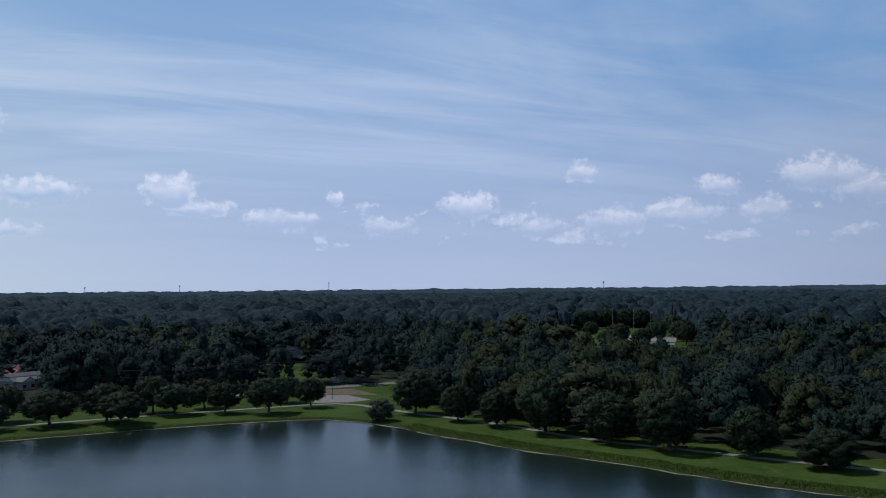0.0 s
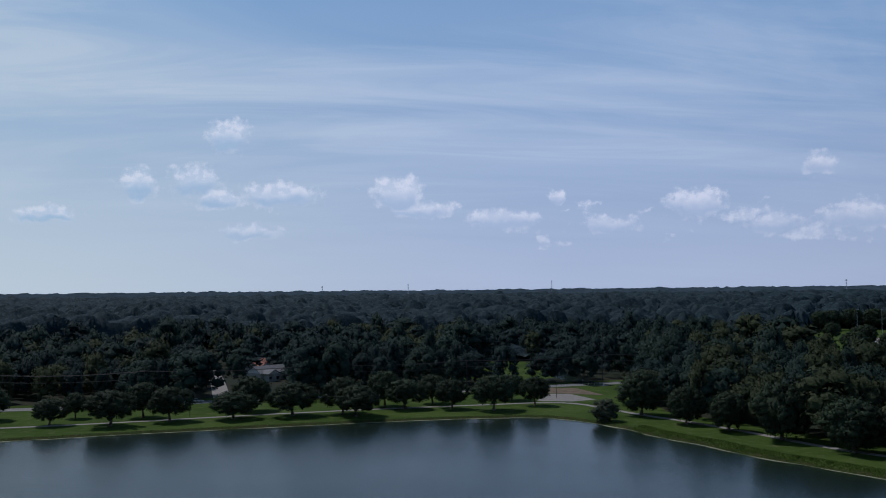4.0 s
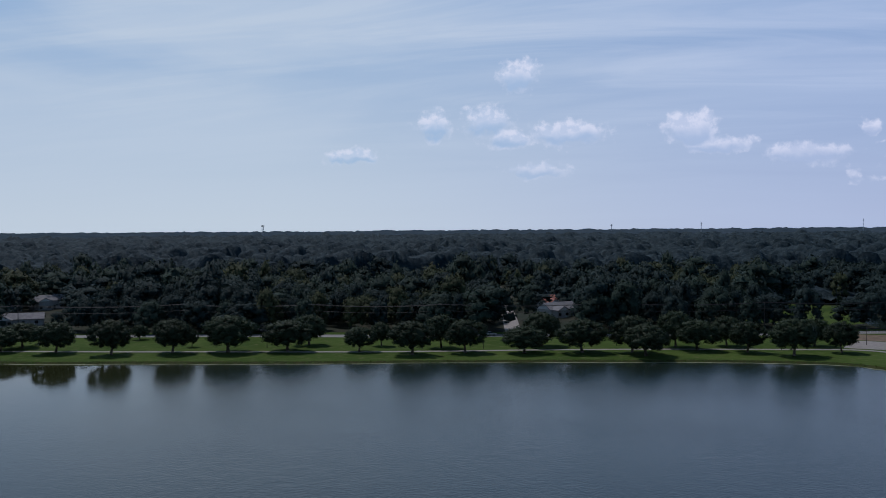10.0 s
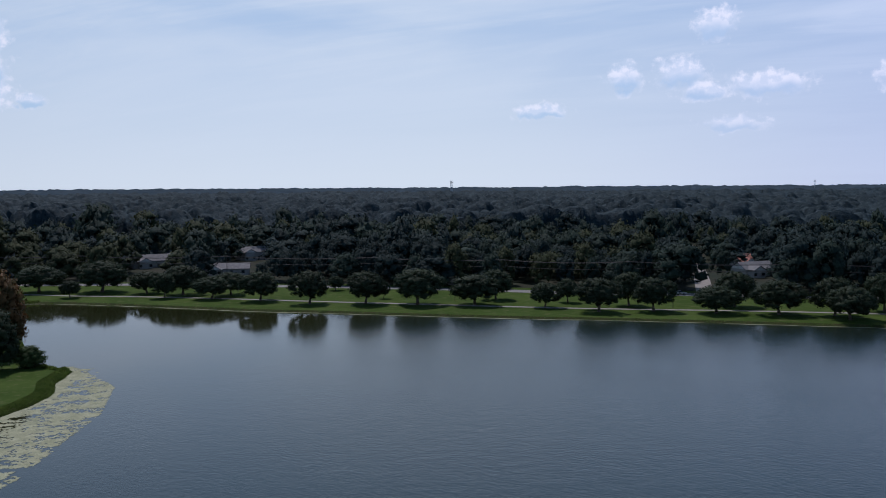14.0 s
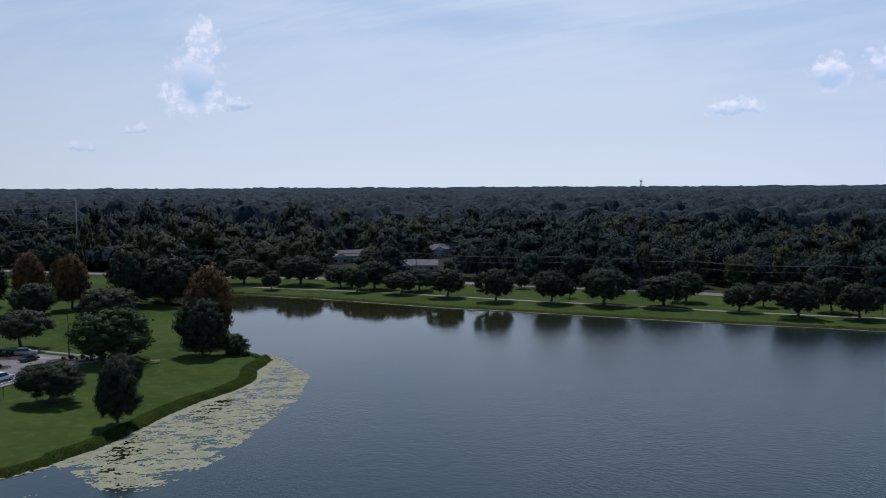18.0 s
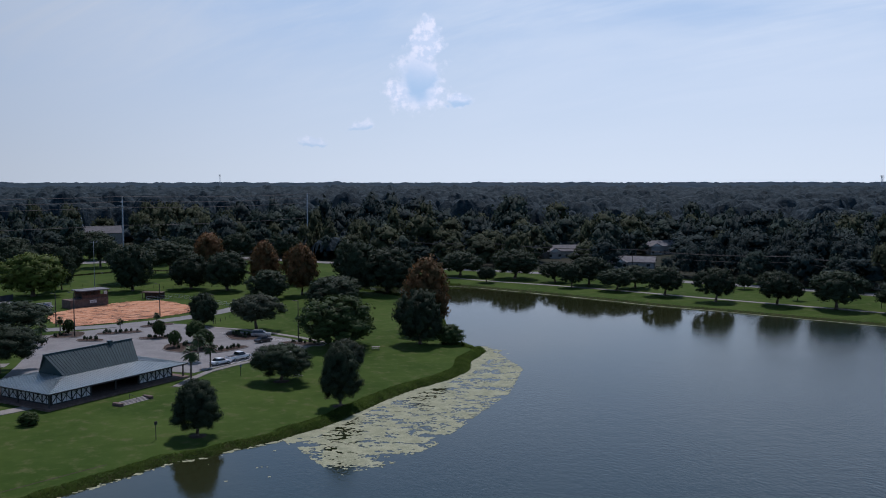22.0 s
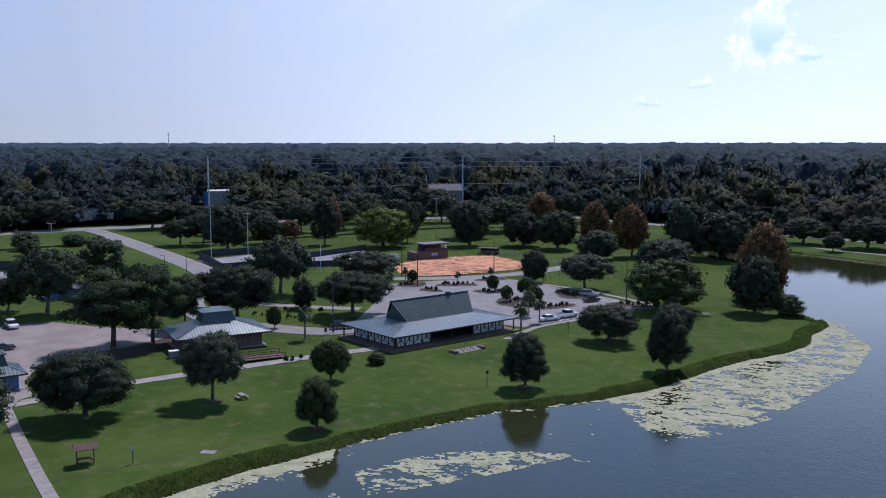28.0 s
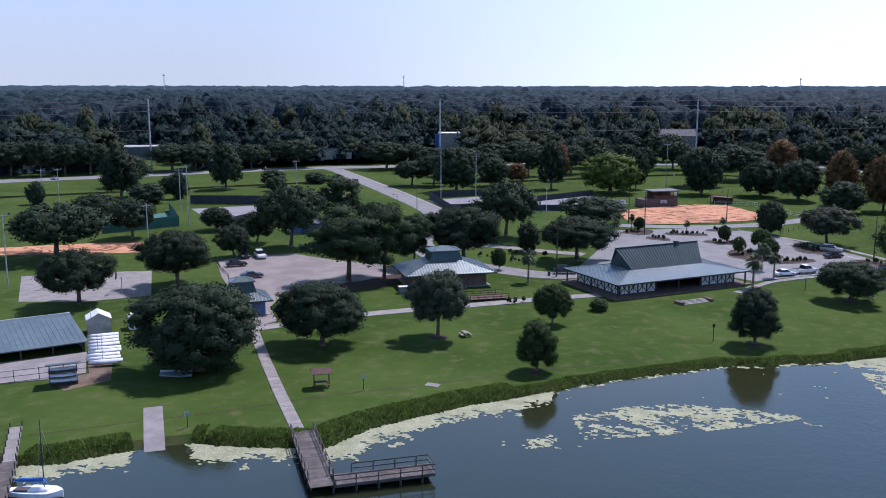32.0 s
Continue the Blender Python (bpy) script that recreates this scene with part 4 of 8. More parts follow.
for x, y, h, w in [(-299.0, -175.9, 16.9, 16.9), (-331.5, -151.0, 17.2, 15.5), (-357.2, -29.5, 18.3, 13.1), (-387.4, 4.4, 14.0, 8.3), (-363.9, 2.3, 15.1, 10.0)]:
    plant("tall", M_OAK, "cypress_tree", "tall dark tree by the canal", "tree", x, y, h, w, "trees by the canal")
for x, y, h, w in [(-178.5, -55.4, 15.1, 22.0), (-182.5, -49.0, 16.2, 16.0), (-249.4, -79.1, 14.4, 17.6), (-196.6, -46.0, 11.5, 10.5)]:
    plant("pine", M_PINE, "pine_tree", "tall pine with bare trunk and layered needles", "tree", x, y, h, w, "pines by the gravel lot")
for x, y, h, w in [(-358.1, -124.0, 4.6, 9.2), (-330.1, -130.4, 5.3, 7.6), (-300.1, -154.4, 9.6, 7.0), (-286.5, -158.8, 6.7, 13.3), (-276.1, -193.7, 7.9, 6.5), (-318, -166, 6.0, 11.0), (-345, -137, 6.5, 10.0)]:
    plant("bush", M_OAK, "shrub", "dark overgrown shrub on the canal bank", "shrub", x, y, h, w, "shrubs on the canal bank")
STREET_OAKS = [(-359.3, -263.1, 14.6, 18.9), (-362.1, -250.0, 15.1, 16.0), (-368.7, -243.4, 13.6, 16.1), (-375.7, -235.4, 14.0, 16.2), (-395.3, -206.1, 12.2, 21.3), (-400.9, -197.4, 12.5, 18.7), (-414.4, -175.4, 11.5, 16.1),
               (-424.9, -157.7, 13.2, 21.5), (-425.5, -112.6, 12.7, 19.4), (-431.1, -101.6, 11.5, 16.2), (-427.9, -90.5, 10.1, 18.7), (-424.5, -78.6, 10.6, 22.5), (-438.3, -64.6, 11.9, 18.7), (-446.9, -52.3, 12.9, 21.7),
               (-452.5, -18.4, 14.6, 18.9), (-405.2, 45.1, 13.6, 22.3), (-497.0, 16.5, 14.2, 20.6), (-379.4, 27.4, 14.4, 18.5)]
STREET_OAKS += [(-527.0, -49.4, 15.2, 17.7), (-525.8, 3.2, 15.7, 19.8), (-481.2, -78.6, 10.5, 14.5), (-357.8, -84.4, 9.8, 13.9), (-359.5, -76.0, 12.0, 14.5), (-331.2, -191.1, 12.3, 15.1), (-399.1, -76.1, 12.3, 14.8), (-387.8, -59.4, 11.4, 14.3), (-406.0, -43.5, 12.3, 13.6), (-420.2, -26.1, 12.6, 15.2), (-428.3, -13.9, 11.2, 12.8), (-447.6, -4.0, 11.9, 14.7), (-452.6, 19.5, 13.3, 16.0), (-451.9, 43.8, 12.0, 15.9), (-460.4, 56.1, 12.7, 13.4), (-448.6, 81.8, 14.3, 15.5), (-436.6, 100.7, 14.0, 14.9)]
for x, y, h, w in STREET_OAKS:
    plant("spread", M_OAK, "oak_tree", "broad street oak beside the main road", "tree", x, y, h, w, "street oaks by the main road")

# ---- woods ----
NORTH_EDGE = [(-492, 30), (-425, 137), (-370, 182), (-338, 208), (-288, 241), (-234, 272), (-190, 293), (-160, 313), (-120, 333), (-72, 362), (-45, 382), (-15, 400), (-10, 330), (-3, 300), (14, 282), (45, 248), (62, 236), (84, 218), (100, 206), (135, 185), (185, 157), (240, 120), (420, 0), (300, -300), (0, -420), (-300, -420), (-355, -262), (-395, -205), (-440, -140)]
TALL_WOOD = [(-470, -330), (-520, -200), (-500, 60), (-420, 170), (-560, 330), (-760, 300), (-760, -330)]
CLEARINGS = [[(-95, 395), (-95, 490), (-60, 492), (-45, 415), (-60, 385)], [(62, 470), (118, 455), (160, 560), (206, 850), (130, 872), (84, 700)], [(-62, 905), (-20, 880), (4, 1010), (-46, 1020)]]


def hollow(x, y):
    """Where no wood grows."""
    r = inside(NORTH_EDGE, x, y)
    for c in CLEARINGS:
        r |= inside(c, x, y)
    r |= near_line(SIDE_STREET, x, y, 6.6) | near_line(LAKE_ROAD, x, y, 9.0) | near_line(HIGHWAY, x, y, 13.0)
    for hx, hy in HOUSES_AT:
        d = np.hypot(hx, hy)
        t = (x * hx + y * hy) / d
        s = np.abs(x * hy - y * hx) / d
        r |= (s < 11) & (t > d - 110) & (t < d + 9)
    return r


HOUSES_AT = [(-418, 240), (-356, 242), (-417, 300), (-176, 386), (-560, 300), (-568, -110), (-566, -122), (-616, 26), (-612, 40), (-455, -256), (-460, -244)]


def ring(r0, r1, cell, jitter):
    """Points spread over the part of a ring that the turning camera overlooks."""
    k = int(0.5 * radians(176) * (r1 * r1 - r0 * r0) / cell)
    r = np.sqrt(RNG.uniform(r0 * r0, r1 * r1, k))
    a = RNG.uniform(radians(-37), radians(139), k)
    x, y = -np.sin(a) * r, np.cos(a) * r
    ok = ~hollow(x, y)
    return x[ok], y[ok]


def wood(name, r0, r1, cell, models, label, hs=(12, 19), ws=(8, 13), gap=0.0, lift=None, mats=None):
    """Woodland as a few meshes, one for each leaf colour: many copies of small crown arrays, each turned and scaled."""
    mats = mats or ((M_WOOD_A, ""), (M_WOOD_B, ", darkest trees"), (M_WOOD_C, ", olive trees"))
    x, y = ring(r0, r1, cell, 0)
    if gap:
        keep, seen = [], {}
        for i in range(len(x)):
            k = (int(x[i] // gap), int(y[i] // gap))
            if all((x[i] - x[j]) ** 2 + (y[i] - y[j]) ** 2 > gap * gap for a in (-1, 0, 1) for b in (-1, 0, 1) for j in seen.get((k[0] + a, k[1] + b), ())):
                seen.setdefault(k, []).append(i)
                keep.append(i)
        x, y = x[keep], y[keep]
    patch = np.array([noise.noise(Vector((a * 0.014, b * 0.014, 0))) + 0.5 * noise.noise(Vector((a * 0.045, b * 0.045, 5))) for a, b in zip(x, y)])
    kind = np.array([noise.noise(Vector((a * 0.009, b * 0.009, 20))) for a, b in zip(x, y)]) + RNG.normal(0, 0.22, len(x))
    tone = np.where(kind > 0.22, 2, np.where(kind < -0.08, 1, 0))
    tone = np.minimum(tone, len(mats) - 1)
    pick = RNG.integers(len(models), size=len(x))
    for c, (mat, word) in enumerate(mats):
        V, Q, T, NN, n = [], [], [], [], 0
        for mi, (v, q, t, nn) in enumerate(models):
            s = np.nonzero((pick == mi) & (tone == c))[0]
            k = len(s)
            a = RNG.uniform(0, 2 * math.pi, k)
            h = RNG.uniform(*hs, k) * (1 + 0.32 * patch[s]) + (lift(np.hypot(x[s], y[s])) if lift else 0)
            w = np.clip(RNG.lognormal(0, 0.33, k) * (ws[0] + ws[1]) * 0.42, ws[0] * 0.7, ws[1] * 1.25)
            tall = RNG.uniform(0, 1, k)
            h = np.where(tall < 0.10, h * 1.22, np.where(tall > 0.75, h * 0.84, h)) * np.clip(0.62 + 0.38 * w / (0.42 * sum(ws)), 0.8, 1.25)
            w = np.where(tall < 0.10, w * 0.72, w)
            h = np.where(inside(TALL_WOOD, x[s], y[s]), h * 1.28, h)
            ca, sa = np.cos(a), np.sin(a)
            W, R = np.empty((k, len(v), 3), np.float32), np.empty((k, len(v), 3), np.float32)
            W[:, :, 0] = (ca * w / 10)[:, None] * v[None, :, 0] - (sa * w / 10)[:, None] * v[None, :, 1] + x[s][:, None]
            W[:, :, 1] = (sa * w / 10)[:, None] * v[None, :, 0] + (ca * w / 10)[:, None] * v[None, :, 1] + y[s][:, None]
            W[:, :, 2] = v[None, :, 2] * (h / 10)[:, None]
            R[:, :, 0] = ca[:, None] * nn[None, :, 0] - sa[:, None] * nn[None, :, 1]
            R[:, :, 1] = sa[:, None] * nn[None, :, 0] + ca[:, None] * nn[None, :, 1]
            R[:, :, 2] = nn[None, :, 2]
            off = n + np.arange(k)[:, None, None] * len(v)
            V.append(W.reshape(-1, 3)), NN.append(R.reshape(-1, 3))
            Q.append((q[None] + off).reshape(-1, 4)), T.append((t[None] + off).reshape(-1, 3))
            n += k * len(v)
        tagged(mesh_np(name, np.concatenate(V), np.concatenate(Q), mat, tris=np.concatenate(T), normals=np.concatenate(NN)), label + word, "woods", kind="stuff")


def wood_model(seed, clumps, leaves, leaf, tall, core=0.92, low=2.2, sub=ICO1):
    rng = np.random.default_rng(seed)
    C = []
    size = 5.4 / math.sqrt(clumps) + 0.6
    for i in range(clumps):
        t = (i + rng.uniform(0, 1)) / clumps
        a = i * 2.39996 + rng.uniform(-0.6, 0.6)
        u = math.sin(t * math.pi / 2)
        r = (4.8 - size * 0.6) * math.cos(t * math.pi / 2) ** (0.6 if not tall else 1.0) * rng.uniform(0.8, 1.08)
        C.append((math.cos(a) * r, math.sin(a) * r, low + (9.6 - low - size * 0.7) * u * rng.uniform(0.9, 1.03), size * rng.uniform(0.75, 1.25), size * rng.uniform(0.6, 0.9)))
    v, q, t, nn = crown_arrays(C, leaves, leaf, rng, core, sub=sub, mid=low + 0.5)
    nn = nn * 0.85 + np.array([0, 0, 0.16])
    return v, q, t, nn / np.linalg.norm(nn, axis=1)[:, None]


def canopy(name, r0, r1, dr, da, size, hs, mat, label, base, lift=None):
    """Closed canopy seen from afar: domed crowns grown out of one sheet, with dips between them."""
    rr = [r0]
    while rr[-1] < r1:
        rr.append(rr[-1] * (1 + dr))
    rr = np.array(rr)
    aa = np.arange(radians(-37), radians(139), da)
    R, A = np.meshgrid(rr, aa, indexing="ij")
    R = R * (1 + RNG.uniform(-0.35, 0.35, R.shape) * dr)
    A = A + RNG.uniform(-0.35, 0.35, R.shape) * da
    x, y = -np.sin(A) * R, np.cos(A) * R
    z = np.full(R.shape, base)
    if size:
        k = int(0.5 * radians(176) * (r1 * r1 - r0 * r0) / (size * size * 1.1))
        cr, ca = np.sqrt(RNG.uniform(r0 * r0, r1 * r1, k)), RNG.uniform(aa[0], aa[-1], k)
        cx, cy = -np.sin(ca) * cr, np.cos(ca) * cr
        rad = np.clip(RNG.lognormal(0, 0.35, k), 0.5, 1.9) * size * 0.62
        ch = RNG.uniform(*hs, k) * np.clip(0.72 + 0.28 * rad / (size * 0.62), 0.8, 1.25)
        ch *= np.array([1 + 0.22 * noise.noise(Vector((u * 0.006, v * 0.006, 2))) + 0.1 * noise.noise(Vector((u * 0.02, v * 0.02, 6))) for u, v in zip(cx, cy)])
        ch = np.where(inside(TALL_WOOD, cx, cy), ch * 1.2, ch)
        i0 = (np.log(np.maximum(cr - rad, r0) / r0) / math.log(1 + dr)).astype(int)
        i1 = (np.log((cr + rad) / r0) / math.log(1 + dr)).astype(int) + 2
        j0 = np.maximum(((ca - rad / cr - aa[0]) / da).astype(int), 0)
        j1 = ((ca + rad / cr - aa[0]) / da).astype(int) + 2
        for i in range(k):
            s = (slice(i0[i], i1[i]), slice(j0[i], j1[i]))
            d2 = ((x[s] - cx[i]) ** 2 + (y[s] - cy[i]) ** 2) / rad[i] ** 2
            np.maximum(z[s], ch[i] * (1 - 0.22 * d2 * d2 - 0.18 * d2) - 99 * (d2 > 1.05), out=z[s])
        z += RNG.normal(0, 0.35, z.shape)
    else:
        z += np.array([2.5 * noise.noise(Vector((u * 0.03, v * 0.03, 9))) for u, v in zip(x.ravel(), y.ravel())]).reshape(z.shape)
    if lift:
        z += lift(R)
    z[0], z[1] = 0.5, z[1] * 0.6
    ok = ~hollow(x, y)
    full = ok.copy()
    full[1:] &= ok[:-1]
    full[:-1] &= ok[1:]
    full[:, 1:] &= ok[:, :-1]
    full[:, :-1] &= ok[:, 1:]
    z = np.where(full, z, np.clip(z * 0.5, 1.5, 7.0))
    idx = np.arange(R.size).reshape(R.shape)
    q = np.stack([idx[:-1, :-1], idx[1:, :-1], idx[1:, 1:], idx[:-1, 1:]], -1).reshape(-1, 4)
    q = q[ok.ravel()[q].all(1)]
    gr, ga = np.gradient(z, axis=0) / (R * dr), np.gradient(z, axis=1) / (R * da)
    n = np.stack([np.sin(A) * gr + np.cos(A) * ga, -np.cos(A) * gr + np.sin(A) * ga, np.ones(z.shape)], -1)
    n += RNG.normal(0, 0.16, n.shape)
    n /= np.linalg.norm(n, axis=-1)[..., None]
    tagged(mesh_np(name, np.stack([x.ravel(), y.ravel(), z.ravel()], 1), q, mat, normals=n.reshape(-1, 3)), label, "woods", kind="stuff")


NEAR_WOOD = [wood_model(100 + i, 24, 1050, 0.54, i % 3 == 0, 0.74, sub=ICO1) for i in range(8)]
MID_WOOD = [wood_model(200 + i, 15, 320, 0.72, i % 3 == 0, 0.78, low=1.8, sub=ICO0) for i in range(8)]
wood("woods", 210, 420, 40, NEAR_WOOD, "dense mixed woodland behind the lake road", hs=(11, 18), ws=(8, 18), gap=6.6)
wood("woods", 416, 650, 60, MID_WOOD, "dense woodland canopy in the middle distance", hs=(12, 19), ws=(11, 20), gap=9.0)
canopy("woods", 450, 680, 0.0070, 0.0040, 10.0, (4.0, 7.0), M_CANOPY_HAZE, "closed woodland canopy behind the road", 3.5)
canopy("woods", 645, 1500, 0.0066, 0.0032, 10.5, (12, 20), M_CANOPY_HAZE, "far woodland canopy of rounded crowns", 8.0)
canopy("woods", 1480, 2750, 0.0115, 0.0034, 15.0, (13, 21), M_CANOPY_HAZE, "far woodland reaching towards the horizon", 9.0)
# the horizon ring carries its haze as blue in the base colour
canopy("backdrop", 2700, 5600, 0.016, 0.0034, 34.0, (12, 17), M_WOOD_HAZE, "distant woods along the horizon, tinted blue for haze", 10.0, lift=lambda d: np.clip((d - 2700) / 2400, 0, 1) * 8)
slab("clearing", [(-94, 396), (-94, 489), (-61, 491), (-46, 415), (-60, 386)], 0.06, M_GRASS, "narrow mown meadow running back between the woods", "meadow")
slab("clearing", [(62, 470), (118, 455), (160, 560), (206, 850), (130, 872), (84, 700)], 0.06, M_GRASS, "mown playing field in a gap of the woods", "meadow")
slab("bare_ground", [(118, 640), (150, 610), (172, 690), (140, 740)], 0.10, M_CONC, "pale gravel car park beside the far field", "car park")
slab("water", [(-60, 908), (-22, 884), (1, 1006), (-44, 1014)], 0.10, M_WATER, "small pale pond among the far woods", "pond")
ribbon("water", [(-26, 376), (-40, 398), (-51, 428), (-59, 462), (-66, 500)], 9.0, 0.10, M_WATER, "dark still creek running back from the bridge", "creek", n=4)
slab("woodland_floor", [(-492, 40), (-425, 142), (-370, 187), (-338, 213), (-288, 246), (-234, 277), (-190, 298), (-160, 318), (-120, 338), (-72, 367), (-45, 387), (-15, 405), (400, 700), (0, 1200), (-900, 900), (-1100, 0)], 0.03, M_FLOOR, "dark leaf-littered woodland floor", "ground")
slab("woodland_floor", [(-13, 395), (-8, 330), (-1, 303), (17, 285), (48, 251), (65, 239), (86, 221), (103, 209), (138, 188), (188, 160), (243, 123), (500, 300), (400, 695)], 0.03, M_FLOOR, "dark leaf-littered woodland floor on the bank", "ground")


# ---- park buildings ----
def hip_roof(e, lx, ly, z0, ux, uy, z1, mat, name="roof", seam=0.55, thick=0.14):
    """A hipped skirt roof from the eaves lx by ly at z0 up to ux by uy at z1, each slope a part with its standing seams."""
    lo = [(-lx, -ly), (lx, -ly), (lx, ly), (-lx, ly)]
    hi = [(-ux, -uy), (ux, -uy), (ux, uy), (-ux, uy)]
    for i in range(4):
        j = (i + 1) % 4
        a, b, c, d = Vector((*lo[i], z0)), Vector((*lo[j], z0)), Vector((*hi[j], z1)), Vector((*hi[i], z1))
        nrm = (b - a).cross(d - a).normalized()
        bm = fresh()
        t = Vector((0, 0, -thick))
        pts = [a, b, c, d, a + t, b + t, c + t, d + t]
        faces(bm, pts, [(0, 1, 2, 3), (7, 6, 5, 4), (0, 4, 5, 1), (1, 5, 6, 2), (2, 6, 7, 3), (3, 7, 4, 0)])
        slope = part(name, bm, mat, e)
        along, n = (b - a), max(int((b - a).length / seam), 2)
        bm = fresh()
        for k in range(1, n):
            p = a + along * (k / n)
            # where the line up the slope leaves it
            s = k / n * (b - a).length
            left, right = (d - a).dot(along.normalized()), (b - a).length - (c - a).dot(along.normalized())
            f = 1.0
            if left > 0.01 and s < left:
                f = s / left
            elif right > 0.01 and s > (b - a).length - right:
                f = ((b - a).length - s) / right
            up = (d - a) - along.normalized() * left
            bar(bm, p + nrm * 0.03, p + up * f + nrm * 0.03, 0.08, 0.08)
        part("standing_seam", bm, M_SEAM if mat is M_ROOF else mat, slope)
    bm = fresh()
    for i in range(4):
        bar(bm, Vector((*lo[i], z0 - 0.12)), Vector((*lo[(i + 1) % 4], z0 - 0.12)), 0.10, 0.24)
    part("fascia", bm, M_TIMBER, e)
    for i in range(4):
        bm = fresh()
        bar(bm, Vector((*lo[i], z0 + 0.05)), Vector((*hi[i], z1 + 0.05)), 0.22, 0.07)
        part("hip_cap", bm, mat, e)


def timber_panel(e, a, b, z0, h, bays, mat_fill=None):
    """A wall of white boards in a dark timber frame with crossed braces, from a to b."""
    a, b = Vector((*a, 0)), Vector((*b, 0))
    d = b - a
    u = d.normalized()
    side = Vector((-u.y, u.x, 0))
    rz = math.degrees(math.atan2(u.y, u.x))
    for k in range(bays):
        p, q = a + d * (k / bays), a + d * ((k + 1) / bays)
        m = (p + q) / 2
        bm = fresh()
        box(bm, m.x, m.y, z0 + 0.15, (q - p).length - 0.12, 0.10, h - 0.3, rz)
        panel = part("wall_panel", bm, mat_fill or M_WHITE, e)
        bm = fresh()
        for s in (-1, 1):
            o = side * 0.075 * s
            bar(bm, p + o + Vector((0, 0, z0 + 0.2)), q + o + Vector((0, 0, z0 + h - 0.2)), 0.05, 0.16)
            bar(bm, p + o + Vector((0, 0, z0 + h - 0.2)), q + o + Vector((0, 0, z0 + 0.2)), 0.045, 0.16)
            bar(bm, m + o + Vector((0, 0, z0 + 0.2)), m + o + Vector((0, 0, z0 + h - 0.2)), 0.04, 0.10)
        part("brace", bm, M_TIMBER, panel)
    for k in range(bays + 1):
        p = a + d * (k / bays)
        bm = fresh()
        box(bm, p.x, p.y, z0, 0.26, 0.26, h, rz)
        part("post", bm, M_TIMBER, e)
    for z in (z0 + 0.10, z0 + h - 0.12):
        bm = fresh()
        bar(bm, a + Vector((0, 0, z)), b + Vector((0, 0, z)), 0.20, 0.22)
        part("rail", bm, M_TIMBER, e)


def pavilion():
    e = thing("pavilion", pose(-190.0, 5.8, 0, 0, 0, 126.9), "long open park pavilion with green metal roof and half-timbered walls", "pavilion")
    bm = fresh()
    box(bm, 0, 0, -0.1, 33.0, 19.0, 0.42, bevel=0.04)
    part("floor_slab", bm, M_BRICK, e, "dark brick floor platform")
    hip_roof(e, 16.2, 9.3, 2.95, 8.8, 3.4, 4.15, M_ROOF, seam=0.62)
    # steep upper roof, its shade put into a darker tone; open gables leaning out
    for s in (-1, 1):
        bm = fresh()
        a, b, c, d = Vector((-8.6, -3.6 * s, 4.1)), Vector((8.6, -3.6 * s, 4.1)), Vector((10.2, 0, 8.0)), Vector((-10.2, 0, 8.0))
        n = (b - a).cross(d - a).normalized() * s
        t = n * -0.14
        faces(bm, [a, b, c, d, a + t, b + t, c + t, d + t], [(0, 1, 2, 3), (7, 6, 5, 4), (0, 4, 5, 1), (1, 5, 6, 2), (2, 6, 7, 3), (3, 7, 4, 0)])
        slope = part("upper_roof", bm, M_ROOFD, e)
        bm = fresh()
        for k in range(0, 30):
            f = k / 29
            bar(bm, a.lerp(b, f) + n * 0.03, d.lerp(c, f) + n * 0.03, 0.05, 0.08)
        part("standing_seam", bm, M_ROOFD, slope)
    for s in (-1, 1):
        bm = fresh()
        x0, x1 = s * 8.7, s * 9.6
        faces(bm, [(x0, -3.5, 4.1), (x0, 3.5, 4.1), (x1, 0, 7.8), (x0 - s * 0.3, -3.5, 4.1), (x0 - s * 0.3, 3.5, 4.1), (x1 - s * 0.3, 0, 7.8)], [(0, 1, 2), (5, 4, 3), (0, 3, 4, 1), (1, 4, 5, 2), (2, 5, 3, 0)])
        part("gable", bm, M_ROOFD, e, "dark green gable leaning out")
    bm = fresh()
    bar(bm, (-10.3, 0, 8.05), (10.3, 0, 8.05), 0.35, 0.12)
    part("ridge_cap", bm, M_ROOFD, e)
    bm = fresh()
    box(bm, 4.8, 0.0, 7.5, 0.8, 0.8, 0.95)
    part("chimney", bm, M_ROOFD, e, "square green roof vent")
    z0, h = 0.32, 2.75
    # local y = -7 faces the lake
    timber_panel(e, (-14, -7), (-5.6, -7), z0, h, 4)
    timber_panel(e, (5.6, -7), (14, -7), z0, h, 4)
    timber_panel(e, (-14, 7), (-14, -7), z0, h, 6)
    timber_panel(e, (14, -7), (14, 7), z0, h, 6)
    timber_panel(e, (14, 7), (-14, 7), z0, h, 12)
    bm = fresh()
    box(bm, 0, 5.6, z0, 20, 0.3, 2.9)
    part("back_wall", bm, M_BRICK, e, "dark brick inner wall in shade")
    for x in (-5.6, 0.0, 5.6):
        bm = fresh()
        box(bm, x, -7, z0, 0.3, 0.3, h + 0.3)
        part("post", bm, M_TIMBER, e)
    for x, y in ((-15.6, -8.6), (15.6, -8.6), (15.6, 8.6), (-15.6, 8.6), (15.6, 0), (-15.6, 0)):
        bm = fresh()
        box(bm, x, y, z0, 0.22, 0.22, 2.6)
        part("post", bm, M_TIMBER, e)
    # ceiling under the roof
    bm = fresh()
    box(bm, 0, 0, 3.12, 28.4, 14.4, 0.1)
    part("soffit", bm, M_TIMBER, e)
    # lakeside steps
    s = thing("steps", pose(-175.0, 12.0, 0, 0, 0, 126.9), "broad pale stone steps with a dark handrail below the pavilion", "steps")
